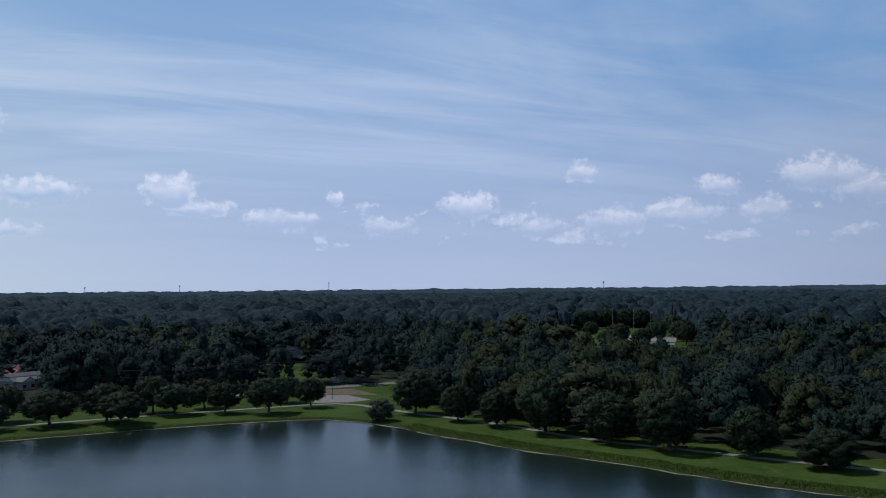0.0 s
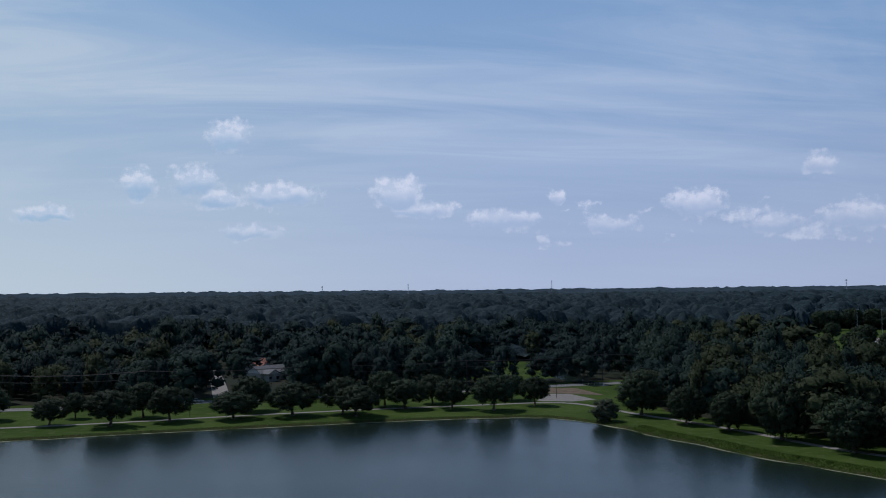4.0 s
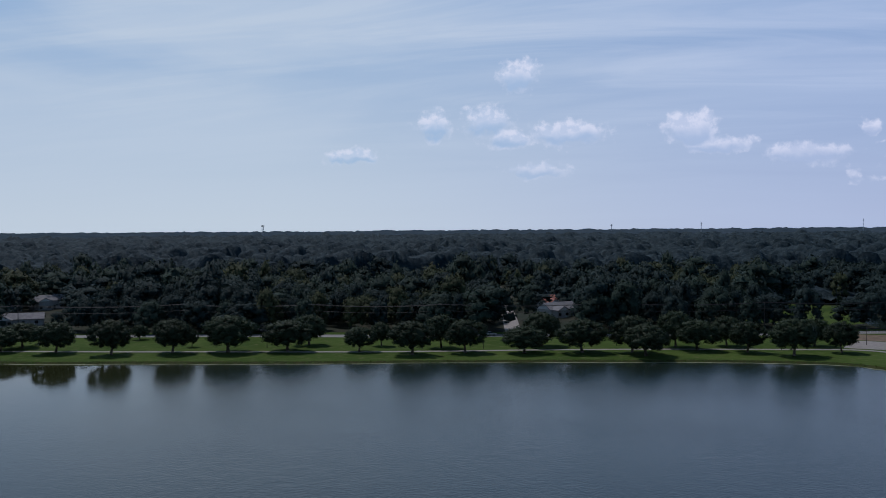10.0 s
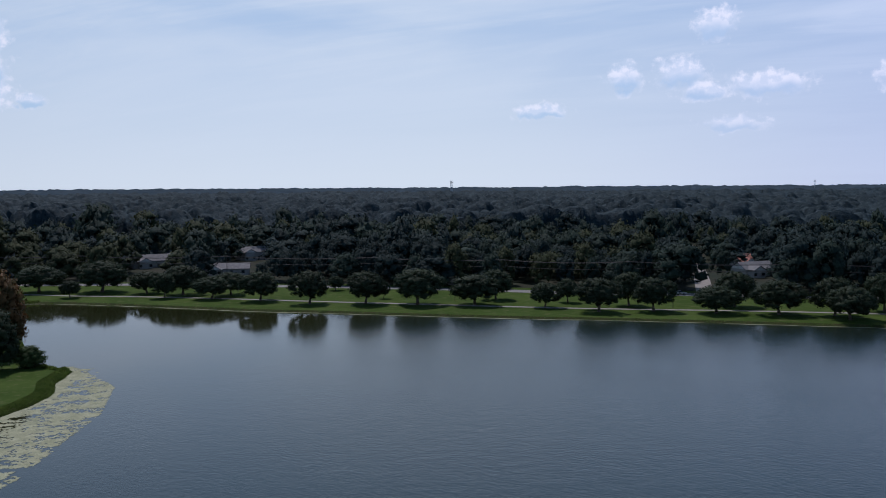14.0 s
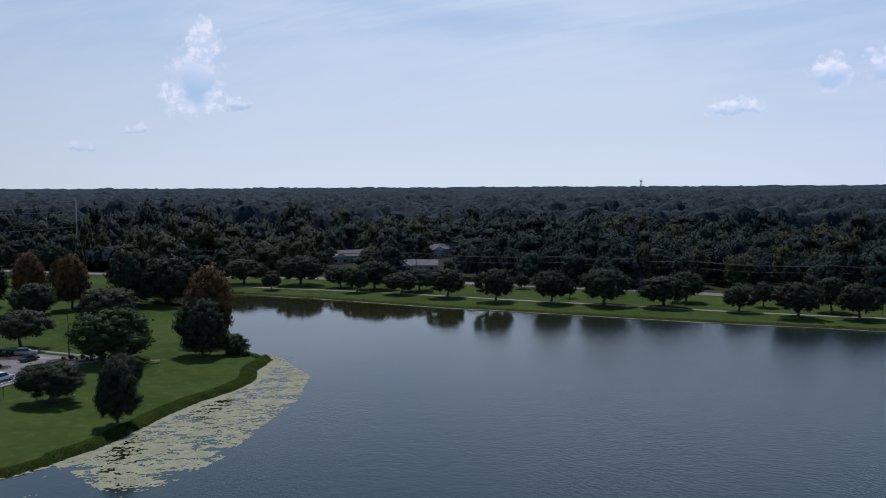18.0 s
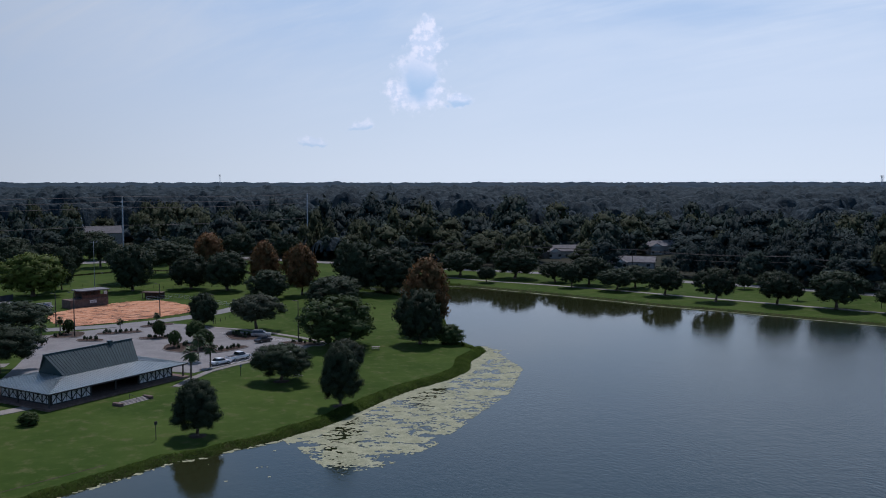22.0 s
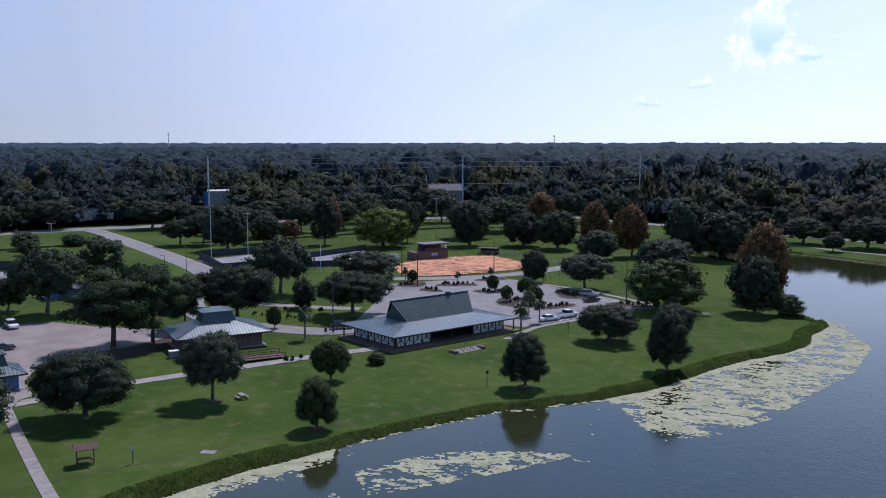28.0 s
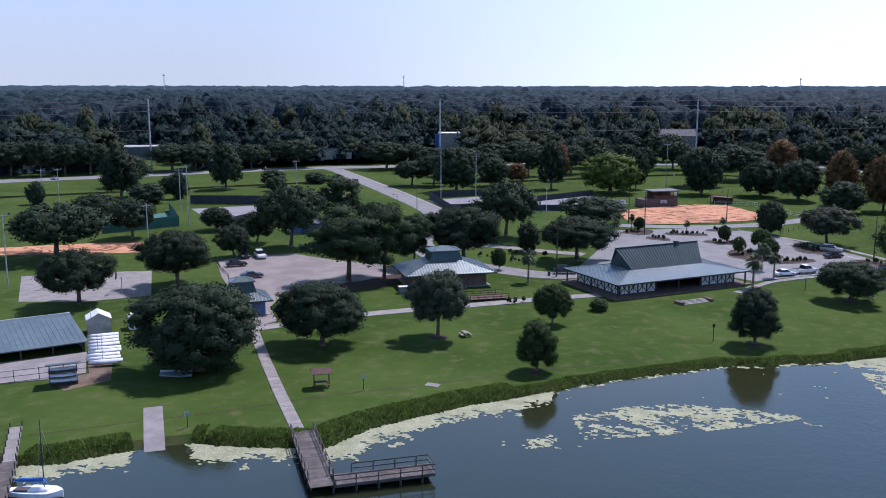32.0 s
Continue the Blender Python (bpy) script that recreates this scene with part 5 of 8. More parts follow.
    for k in range(4):
        bm = fresh()
        box(bm, 0, -0.45 * k, -0.05, 6.0, 0.5, 0.42 - 0.1 * k, bevel=0.02)
        part("tread", bm, M_CONC, s)
    for x in (-3.4, 3.4):
        bm = fresh()
        box(bm, x, -0.7, -0.05, 0.7, 2.2, 0.6, bevel=0.05)
        part("cheek_wall", bm, M_BRICK, s)
    bm = fresh()
    for y, z in ((0.2, 0.4), (-1.5, 0.1)):
        rod(bm, (0, y, z - 0.1), (0, y, z + 0.95), 0.035)
    rod(bm, (0, 0.3, 1.35), (0, -1.7, 1.0), 0.035)
    part("handrail", bm, M_DARKMETAL, s)


pavilion()


def cupola_house(name, m, label, lx, ly, wall_mat, h, over, rise, cup, door_mat, openings, roof=M_ROOF):
    """A small house with a hipped skirt roof and a raised square cap over it."""
    e = thing(name, m, label, "building")
    bm = fresh()
    box(bm, 0, 0, -0.1, lx * 2 + 1.6, ly * 2 + 1.6, 0.25)
    part("floor_slab", bm, M_CONC, e)
    for a, b, sx, sy, x, y in ((0, 0, lx * 2, 0.25, 0, -ly), (0, 0, lx * 2, 0.25, 0, ly), (0, 0, 0.25, ly * 2 - 0.26, -lx + 0.12, 0), (0, 0, 0.25, ly * 2 - 0.26, lx - 0.12, 0)):
        bm = fresh()
        box(bm, x, y, 0.15, sx, sy, h - 0.15)
        part("wall", bm, wall_mat, e)
    for x, y, w, hh, z, rz, mt in openings:
        bm = fresh()
        box(bm, x, y, z, w, 0.12, hh, rz)
        o = part("door" if z < 0.5 else "window", bm, mt, e)
        bm = fresh()
        c, sn = math.cos(radians(rz)), math.sin(radians(rz))
        for s in (-1, 1):
            box(bm, x + c * s * (w / 2 + 0.05), y + sn * s * (w / 2 + 0.05), z, 0.1, 0.16, hh, rz)
        box(bm, x, y, z + hh, w + 0.2, 0.16, 0.1, rz)
        part("frame", bm, M_WHITE, o)
    ux, uy = cup
    hip_roof(e, lx + over, ly + over, h - 0.05, ux, uy, h + rise, roof, seam=0.6)
    # leaning clerestory and its cap
    z1 = h + rise - 0.05
    lo = [(-ux, -uy), (ux, -uy), (ux, uy), (-ux, uy)]
    k = 0.80
    bm = fresh()
    faces(bm, [(x, y, z1) for x, y in lo] + [(x * k, y * k, z1 + 1.9) for x, y in lo], [(0, 1, 5, 4), (1, 2, 6, 5), (2, 3, 7, 6), (3, 0, 4, 7), (4, 5, 6, 7), (3, 2, 1, 0)])
    part("clerestory", bm, M_ROOFD, e, "dark green leaning clerestory")
    bm = fresh()
    z2, q = z1 + 1.9, 0.95
    faces(bm, [(x * q, y * q, z2 - 0.02) for x, y in lo] + [(x * q, y * q, z2 + 0.14) for x, y in lo] + [(-ux * 0.25, 0, z2 + 0.85), (ux * 0.25, 0, z2 + 0.85)],
          [(3, 2, 1, 0), (0, 1, 5, 4), (1, 2, 6, 5), (2, 3, 7, 6), (3, 0, 4, 7), (4, 5, 9, 8), (5, 6, 9), (6, 7, 8, 9), (7, 4, 8)])
    part("cap_roof", bm, roof, e)
    for i in range(4):
        bm = fresh()
        bar(bm, (lo[i][0] * q, lo[i][1] * q, z2 + 0.16), ((-1 if lo[i][0] < 0 else 1) * ux * 0.25, 0, z2 + 0.88), 0.12, 0.06)
        part("hip_cap", bm, roof, e)
    return e


kit = cupola_house("picnic_house", pose(-182.6, -36.6, 0, 0, 0, 116), "low brown picnic house with green hipped roof and raised cap", 7.6, 5.0, M_BRICK, 3.0, 1.7, 1.9, (3.4, 2.4), M_TIMBER,
                   [(3.5, -5.02, 2.0, 2.1, 0.2, 0, M_TIMBER), (-2.5, -5.02, 1.6, 1.1, 1.2, 0, M_GLASS)])
rest = cupola_house("restroom", pose(-150.6, -66.4, 0, 0, 0, 122), "small blue-walled restroom with green hipped roof", 3.6, 2.6, M_BLUE, 2.7, 1.2, 1.1, (2.3, 1.7), M_TIMBER,
                    [(2.2, -2.62, 1.1, 2.1, 0.2, 0, M_TIMBER), (-0.4, -2.62, 1.4, 1.2, 1.2, 0, M_WHITE)])
shelter = cupola_house("shelter", pose(-240.0, -86.0, 0, 0, 0, 122), "small grey-roofed shelter among the oaks", 4.2, 3.2, M_BLUE, 2.7, 1.0, 1.2, (2.0, 1.4), M_TIMBER, [(1.0, -3.22, 1.0, 2.1, 0.2, 0, M_TIMBER)], roof=M_SHINGLE)


def deck():
    e = thing("wooden_deck", pose(-169.6, -25.6, 0, 0, 0, 116), "weathered brown wooden deck with railings beside the picnic house", "deck")
    for k in range(12):
        bm = fresh()
        box(bm, 0, -1.6 + k * 0.29, 0.35, 7.6, 0.27, 0.06)
        part("plank", bm, M_BROWNWOOD, e)
    for y in (-1.75, 1.75):
        bm = fresh()
        for z in (0.75, 1.2):
            bar(bm, (-3.8, y, z), (3.8, y, z), 0.06, 0.12)
        part("rail", bm, M_BROWNWOOD, e)
        for k in range(6):
            bm = fresh()
            box(bm, -3.75 + k * 1.5, y, 0, 0.1, 0.1, 1.25)
            part("post", bm, M_BROWNWOOD, e)


deck()


def boathouse():
    e = thing("boathouse", pose(-117.1, -95.7, 0, 0, 0, -46.9), "long low boathouse with a faded teal metal roof", "boathouse")
    # local x runs along the roof; the lake lies towards +y of the yard
    L, W = 16.0, 6.95
    bm = fresh()
    a, b, c, d = Vector((-L, -W, 3.0)), Vector((L, -W, 3.0)), Vector((L, W, 1.6)), Vector((-L, W, 1.6))
    t = Vector((0, 0, -0.15))
    faces(bm, [a, b, c, d, a + t, b + t, c + t, d + t], [(0, 1, 2, 3), (7, 6, 5, 4), (0, 4, 5, 1), (1, 5, 6, 2), (2, 6, 7, 3), (3, 7, 4, 0)])
    r = part("roof", bm, M_ROOFG, e)
    bm = fresh()
    for k in range(1, 40):
        f = k / 40
        bar(bm, a.lerp(b, f) + Vector((0, 0, 0.02)), d.lerp(c, f) + Vector((0, 0, 0.02)), 0.04, 0.05)
    part("standing_seam", bm, M_ROOFG, r)
    bm = fresh()
    bar(bm, a + Vector((0, -0.05, 0)), b + Vector((0, -0.05, 0)), 0.12, 0.28)
    part("gutter", bm, M_WHITE, e)
    bm = fresh()
    box(bm, 0, -W + 0.4, 0, 2 * L - 0.6, 0.2, 2.75)
    part("back_wall", bm, M_WALL, e)
    for s in (-1, 1):
        bm = fresh()
        box(bm, s * (L - 0.4), -0.2, 0, 0.2, 2 * W - 1.2, 1.55)
        part("side_wall", bm, M_WALL, e)
    for k in range(8):
        bm = fresh()
        box(bm, -L + 0.5 + k * (2 * L - 1) / 7, W - 0.4, 0, 0.2, 0.2, 1.5)
        part("post", bm, M_TIMBER, e)


boathouse()
slab("pavement", [(-122.5, -79.3), (-113.1, -73.6), (-109.4, -77.0), (-106, -83.5), (-94, -97), (-103, -103), (-115, -88.6)], 0.07, M_STAIN, "worn grey boat yard floor with faded lines", "yard")
slab("bare_ground", [(-131, -84), (-128, -78), (-111, -68.5), (-105.5, -72), (-109, -76.5), (-113.1, -73.2), (-122.3, -78.9)], 0.05, M_DIRT, "trampled brown earth under the boat racks", "dirt")


def shed(name, m, label, w, d, h, wall, roof):
    e = thing(name, m, label, "shed")
    bm = fresh()
    faces(bm, [(-w / 2, -d / 2, 0), (w / 2, -d / 2, 0), (w / 2, d / 2, 0), (-w / 2, d / 2, 0), (-w / 2, -d / 2, h), (w / 2, -d / 2, h), (w / 2, d / 2, h), (-w / 2, d / 2, h), (0, -d / 2, h + w * 0.26), (0, d / 2, h + w * 0.26)],
          [(0, 1, 5, 8, 4), (2, 3, 7, 9, 6), (1, 2, 6, 5), (3, 0, 4, 7), (3, 2, 1, 0)])
    part("wall", bm, wall, e)
    for s in (-1, 1):
        bm = fresh()
        a, b = Vector((s * (w / 2 + 0.15), -d / 2 - 0.15, h - 0.08)), Vector((s * (w / 2 + 0.15), d / 2 + 0.15, h - 0.08))
        c, q = Vector((0, d / 2 + 0.15, h + w * 0.26 + 0.02)), Vector((0, -d / 2 - 0.15, h + w * 0.26 + 0.02))
        t = Vector((0, 0, 0.08))
        faces(bm, [a, b, c, q, a + t, b + t, c + t, q + t], [(0, 1, 2, 3), (7, 6, 5, 4), (0, 4, 5, 1), (1, 5, 6, 2), (2, 6, 7, 3), (3, 7, 4, 0)])
        bmesh.ops.recalc_face_normals(bm, faces=bm.faces)
        part("roof", bm, roof, e)
    bm = fresh()
    box(bm, 0, -d / 2 - 0.03, 0.05, w * 0.4, 0.06, h * 0.82)
    part("door", bm, wall, e)
    return e


shed("garden_shed", pose(-133.6, -84.0, 0, 0, 0, 125), "beige metal garden shed with a white gable roof", 3.6, 3.4, 2.5, M_WALL, M_WHITE)
shed("garden_shed", pose(-137.0, -79.3, 0, 0, 0, 125), "small white shed half hidden behind an oak", 2.4, 2.4, 2.0, M_WHITE, M_WHITE)


def hull_mesh(bm, L, B, H, m=None):
    """A slim boat hull lying keel up."""
    n, rows = 9, []
    for i in range(n):
        t = i / (n - 1)
        w = B / 2 * max(math.sin(math.pi * (t * 0.80 + 0.01)) ** 0.85, 0.04)
        x = (t - 0.5) * L
        rows.append([bm.verts.new((x, w * c, H * s)) for c, s in ((-1, 0), (-0.92, 0.5), (-0.5, 0.88), (0, 1.0), (0.5, 0.88), (0.92, 0.5), (1, 0))])
    for a, b in zip(rows, rows[1:]):
        for i in range(6):
            bm.faces.new((a[i], a[i + 1], b[i + 1], b[i]))
    bm.faces.new(rows[0])
    bm.faces.new(rows[-1][::-1])
    for a, b in zip(rows, rows[1:]):
        bm.faces.new((a[6], a[0], b[0], b[6]))
    bmesh.ops.recalc_face_normals(bm, faces=bm.faces)
    if m is not None:
        bmesh.ops.transform(bm, matrix=m, verts=bm.verts)
    return bm


def dinghies():
    """White sailing dinghies side by side on low trestles."""
    src = None
    for k in range(9):
        f = k / 8
        m = pose(-129.2 + 12.6 * f + RNG.uniform(-0.2, 0.2), -80.6 + 8.0 * f + RNG.uniform(-0.2, 0.2), 0.0, 0, 0, 122 + RNG.uniform(-6, 6))
        if src is None:
            e = thing("dinghy", m, "white sailing dinghy hull stored on a low trestle", "boat", "dinghies stored by the boat yard")
            part("hull", hull_mesh(fresh(), 4.6, 1.35, 0.5, Matrix.Translation((0, 0, 0.55))), M_PLASTIC, e, smooth=True)
            bm = fresh()
            bar(bm, (-2.3, 0, 1.06), (2.2, 0, 1.06), 0.05, 0.05)
            part("keel", bm, M_GREYWOOD, e)
            for x in (-1.3, 1.3):
                bm = fresh()
                bar(bm, (x, -0.7, 0.5), (x, 0.7, 0.5), 0.1, 0.1)
                for y in (-0.55, 0.55):
                    box(bm, x, y, 0, 0.09, 0.09, 0.5)
                part("trestle", bm, M_GREYWOOD, e)
            src = e
        else:
            copy_thing(src, m)
    for x, y, h in ((-126, -80.5, 6.2), (-121, -76.5, 5.6), (-117.5, -73.6, 6.0)):
        e = thing("boat_mast", pose(x, y, 0), "slender grey aluminium mast standing by the dinghies", "mast")
        bm = fresh()
        rod(bm, (0, 0, 0), (0.3, 0.2, h), 0.05, 0.03, 6)
        part("spar", bm, M_STEEL, e)
        bm = fresh()
        rod(bm, (0, 0, 1.0), (1.6, -0.6, 1.05), 0.035, 0.03, 6)
        part("boom", bm, M_STEEL, e)


dinghies()


def boat_rack():
    e = thing("boat_rack", pose(-108.4, -73.9, 0, 0, 0, 124), "wooden kayak rack with shelves under a teal sloping roof", "rack")
    for x in (-1.7, 1.7):
        for y in (-0.9, 0.9):
            bm = fresh()
            box(bm, x, y, 0, 0.12, 0.12, 2.6)
            part("post", bm, M_TIMBER, e)
    for z in (0.4, 1.1, 1.8):
        bm = fresh()
        box(bm, 0, 0, z, 3.7, 2.0, 0.08)
        sh = part("shelf", bm, M_GREYWOOD, e)
    bm = fresh()
    a, b, c, d = (-2.2, -1.5, 3.1), (2.2, -1.5, 3.1), (2.2, 1.4, 2.5), (-2.2, 1.4, 2.5)
    faces(bm, [a, b, c, d] + [(x, y, z - 0.1) for x, y, z in (a, b, c, d)], [(0, 1, 2, 3), (7, 6, 5, 4), (0, 4, 5, 1), (1, 5, 6, 2), (2, 6, 7, 3), (3, 7, 4, 0)])
    part("roof", bm, M_ROOF, e)
    for z, y in ((0.5, 0.45), (0.5, -0.45), (1.2, 0.45), (1.2, -0.45), (1.9, 0.3)):
        k = thing("kayak", pose(-108.4, -73.9, 0, 0, 0, 124) @ pose(0, y, z), "pale blue-grey kayak lying on the rack", "boat", "kayaks on the rack")
        part("hull", hull_mesh(fresh(), 3.6, 0.7, 0.35), M_PLASTIC, k, smooth=True)


boat_rack()
# the canoes' grey colours put the oak's shade on whiter hulls
for x, y, z, rz, mt, lb in ((-118.6, -62.4, 0.5, 128, M_YELLOW, "yellow kayak propped under the big oak"), (-115.6, -61.2, 0.15, 105, M_STEEL, "canoe lying under the big oak, shade-toned pale grey"), (-114.7, -60.8, 0.15, 103, M_ROOFG, "canoe lying under the big oak, shade-toned grey-blue"),
                            (-113.8, -60.4, 0.15, 106, M_ROOF, "canoe lying under the big oak, shade-toned grey-green")):
    k = thing("canoe", pose(x, y, z, 0, 0, rz), lb, "boat")
    part("hull", hull_mesh(fresh(), 4.4, 0.85, 0.4), mt, k, smooth=True)
    for q in (-1.2, 1.2):
        bm = fresh()
        box(bm, q, 0, -z, 0.15, 0.9, z + 0.02)
        part("support", bm, M_GREYWOOD, k)


def dock():
    """The L-shaped fishing dock: planks on piles with a railing."""
    e = thing("dock", pose(0, 0, 0), "weathered L-shaped wooden fishing dock with railings", "dock")
    a, b = Vector((-97.6, -36.2)), Vector((-83.6, -28.9))
    u = (b - a).normalized()
    v = Vector((u.y, -u.x))
    if v.y < 0:
        v = -v
    runs = [(a, u, (b - a).length, 2.7), (b + v * 1.0 - u * 1.35, v, 10.6, 2.7)]
    top = 0.30
    for p0, d, L, w in runs:
        s = Vector((-d.y, d.x))
        rz = math.degrees(math.atan2(d.y, d.x))
        n = int(L / 0.29)
        for k in range(n):
            c = p0 + d * (k + 0.5) * L / n
            bm = fresh()
            box(bm, c.x, c.y, top - 0.06, L / n - 0.025, w, 0.06, rz)
            part("plank", bm, M_GREYWOOD, e)
        for o in (-w / 2 + 0.1, w / 2 - 0.1):
            bm = fresh()
            q0, q1 = p0 + s * o, p0 + s * o + d * L
            bar(bm, (q0.x, q0.y, top - 0.2), (q1.x, q1.y, top - 0.2), 0.12, 0.26)
            part("beam", bm, M_GREYWOOD, e)
        for k in range(int(L / 2.3) + 1):
            for o in (-w / 2 + 0.06, w / 2 - 0.06):
                q = p0 + s * o + d * min(k * 2.3, L - 0.06)
                bm = fresh()
                rod(bm, (q.x, q.y, -2.2), (q.x, q.y, top - 0.02), 0.13, 0.12, 8)
                part("pile", bm, M_TIMBER, e)
                bm = fresh()
                box(bm, q.x, q.y, top, 0.12, 0.12, 1.0, rz)
                part("post", bm, M_GREYWOOD, e)
        for o in (-w / 2 + 0.06, w / 2 - 0.06):
            # leave the corner open where the two runs meet
            t0, t1 = (0.0, L) if d is u else (2.4 if o == max(-w / 2 + 0.06, w / 2 - 0.06) else 0.0, L)
            if d is u and s.dot(v) * o > 0:
                t1 = L - 2.6
            for z in (0.45, 0.98):
                q0, q1 = p0 + s * o + d * t0, p0 + s * o + d * t1
                bm = fresh()
                bar(bm, (q0.x, q0.y, top + z), (q1.x, q1.y, top + z), 0.05, 0.13)
                part("rail", bm, M_GREYWOOD, e)
    end = runs[1][0] + v * 10.55
    s = Vector((-v.y, v.x))
    for z in (0.45, 0.98):
        bm = fresh()
        p, q = end + s * 1.3, end - s * 1.3
        bar(bm, (p.x, p.y, top + z), (q.x, q.y, top + z), 0.05, 0.13)
        part("rail", bm, M_GREYWOOD, e)


dock()


def jetty():
    e = thing("jetty", pose(0, 0, 0), "small jetty, pale gangway on land and grey boards over water", "jetty")
    a, m, b = Vector((-92.3, -69.6)), Vector((-83.0, -63.8)), Vector((-70.5, -56.5))
    for p, q, w, mt, nm in ((a, m, 1.4, M_CONC, "gangway"), (m, b, 1.6, M_GREYWOOD, "walkway")):
        d = (q - p)
        rz = math.degrees(math.atan2(d.y, d.x))
        n = max(int(d.length / 0.5), 1)
        for k in range(n):
            c = p + d * (k + 0.5) / n
            bm = fresh()
            box(bm, c.x, c.y, 0.12, d.length / n - 0.03, w, 0.10, rz)
            part("plank", bm, mt, e)
        for k in range(0, n + 1, 4):
            c = p + d * k / n
            sd = Vector((-d.y, d.x)).normalized() * (w / 2 - 0.05)
            for sgn in (-1, 1):
                bm = fresh()
                rod(bm, (c.x + sd.x * sgn, c.y + sd.y * sgn, -1.6), (c.x + sd.x * sgn, c.y + sd.y * sgn, 0.85), 0.07, 0.07, 7)
                part("post", bm, M_TIMBER, e)


jetty()


def sailboat():
    e = thing("sailboat", pose(-77.6, -56.9, WATER_Z + 0.02, 0, 0, 98), "small white sailboat with furled blue sail cover, moored", "boat")
    n, rows = 12, []
    bm = fresh()
    for i in range(n):
        t = i / (n - 1)
        w = 1.05 * (math.sin(math.pi * (0.12 + 0.55 * t)) ** 0.7 if t < 0.75 else math.sin(math.pi * (0.12 + 0.55 * 0.75)) ** 0.7 * (1 - ((t - 0.75) / 0.25) ** 1.6 * 0.95))
        x, dz = (t - 0.5) * 5.6, 0.16 * t * t
        rows.append([bm.verts.new((x, w * c, z + dz)) for c, z in ((-1, 0.62), (-0.92, 0.15), (-0.4, -0.15), (0.4, -0.15), (0.92, 0.15), (1, 0.62))])
    for p, q in zip(rows, rows[1:]):
        for i in range(5):
            bm.faces.new((p[i], p[i + 1], q[i + 1], q[i]))
        bm.faces.new((p[5], p[0], q[0], q[5]))
    bm.faces.new(rows[0])
    bm.faces.new(rows[-1][::-1])
    bmesh.ops.recalc_face_normals(bm, faces=bm.faces)
    part("hull", bm, M_PLASTIC, e)
    bm = fresh()
    box(bm, 0.5, 0, 0.66, 1.9, 1.1, 0.34, bevel=0.1)
    part("cabin", bm, M_PLASTIC, e)
    bm = fresh()
    box(bm, -1.4, 0, 0.66, 1.5, 1.1, 0.06)
    part("cockpit", bm, M_GREYWOOD, e)
    bm = fresh()
    rod(bm, (0.9, 0, 0.6), (0.9, 0, 8.0), 0.06, 0.04, 8)
    part("mast", bm, M_DARKMETAL, e)
    bm = fresh()
    rod(bm, (0.9, 0, 1.55), (-2.2, 0, 1.5), 0.05, 0.05, 8)
    part("boom", bm, M_STEEL, e)
    bm = fresh()
    rod(bm, (0.95, 0, 1.75), (-2.1, 0, 1.62), 0.30, 0.14, 10)
    bmesh.ops.transform(bm, matrix=Matrix.Diagonal((1, 0.75, 1, 1)), verts=bm.verts)
    part("sail_cover", bm, M_BLUETARP, e, "blue canvas sail cover")
    bm = fresh()
    for s in (-1, 1):
        rod(bm, (0.9, 0, 7.6), (0.7, s * 0.95, 0.65), 0.012, 0.012, 5)
    rod(bm, (0.9, 0, 7.6), (2.75, 0, 0.8), 0.012, 0.012, 5)
    part("stay", bm, M_STEEL, e)


sailboat()


def ramp():
    a, d = Vector((-102.1, -57.45)), Vector((0.875, 0.485)).normalized()
    s = Vector((-d.y, d.x)) * 1.15
    bm = fresh()
    rows = []
    for t, z in ((0, 0.10), (5.0, 0.10), (10.6, 0.10), (11.8, -0.16), (13.3, -0.64), (17.5, -1.25)):
        c = a + d * t
        rows.append([bm.verts.new((*(c + s * k), h)) for k, h in ((1, z - 0.4), (1, z), (-1, z), (-1, z - 0.4))])
    for p, q in zip(rows, rows[1:]):
        for i in range(3):
            bm.faces.new((p[i], p[i + 1], q[i + 1], q[i]))
    bm.faces.new(rows[0][::-1])
    bm.faces.new(rows[-1])
    bmesh.ops.recalc_face_normals(bm, faces=bm.faces)
    tagged(part("boat_ramp", bm, M_STAIN), "stained concrete boat ramp running into the lake", "ramp", kind="structure")


ramp()


# ---- small park things ----
def picnic_table(m, label="weathered grey wooden picnic table with attached benches on the lawn"):
    e = thing("picnic_table", m, label, "picnic table", "picnic tables on the lawn")
    for k in range(5):
        bm = fresh()
        box(bm, 0, -0.30 + k * 0.15, 0.71, 1.9, 0.14, 0.05)
        part("top_board", bm, M_CONC, e)
    for y in (-0.72, 0.72):
        bm = fresh()
        box(bm, 0, y, 0.42, 1.9, 0.28, 0.05)
        part("seat", bm, M_CONC, e)
    for x in (-0.65, 0.65):
        bm = fresh()
        for s in (-1, 1):
            bar(bm, (x, s * 0.75, 0), (x, s * 0.25, 0.72), 0.05, 0.10)
        bar(bm, (x, -0.8, 0.40), (x, 0.8, 0.40), 0.05, 0.10)
        part("leg_frame", bm, M_TIMBER, e)
    return e


TABLE = picnic_table(pose(-142.8, -25.0, 0, 0, 0, 30))
for x, y, rz in ((-206.8, 69.3, 70), (-183.0, 44.6, 40), (-233.5, -143.5, 20), (-231, -139.5, 50)):
    copy_thing(TABLE, pose(x, y, 0, 0, 0, rz))


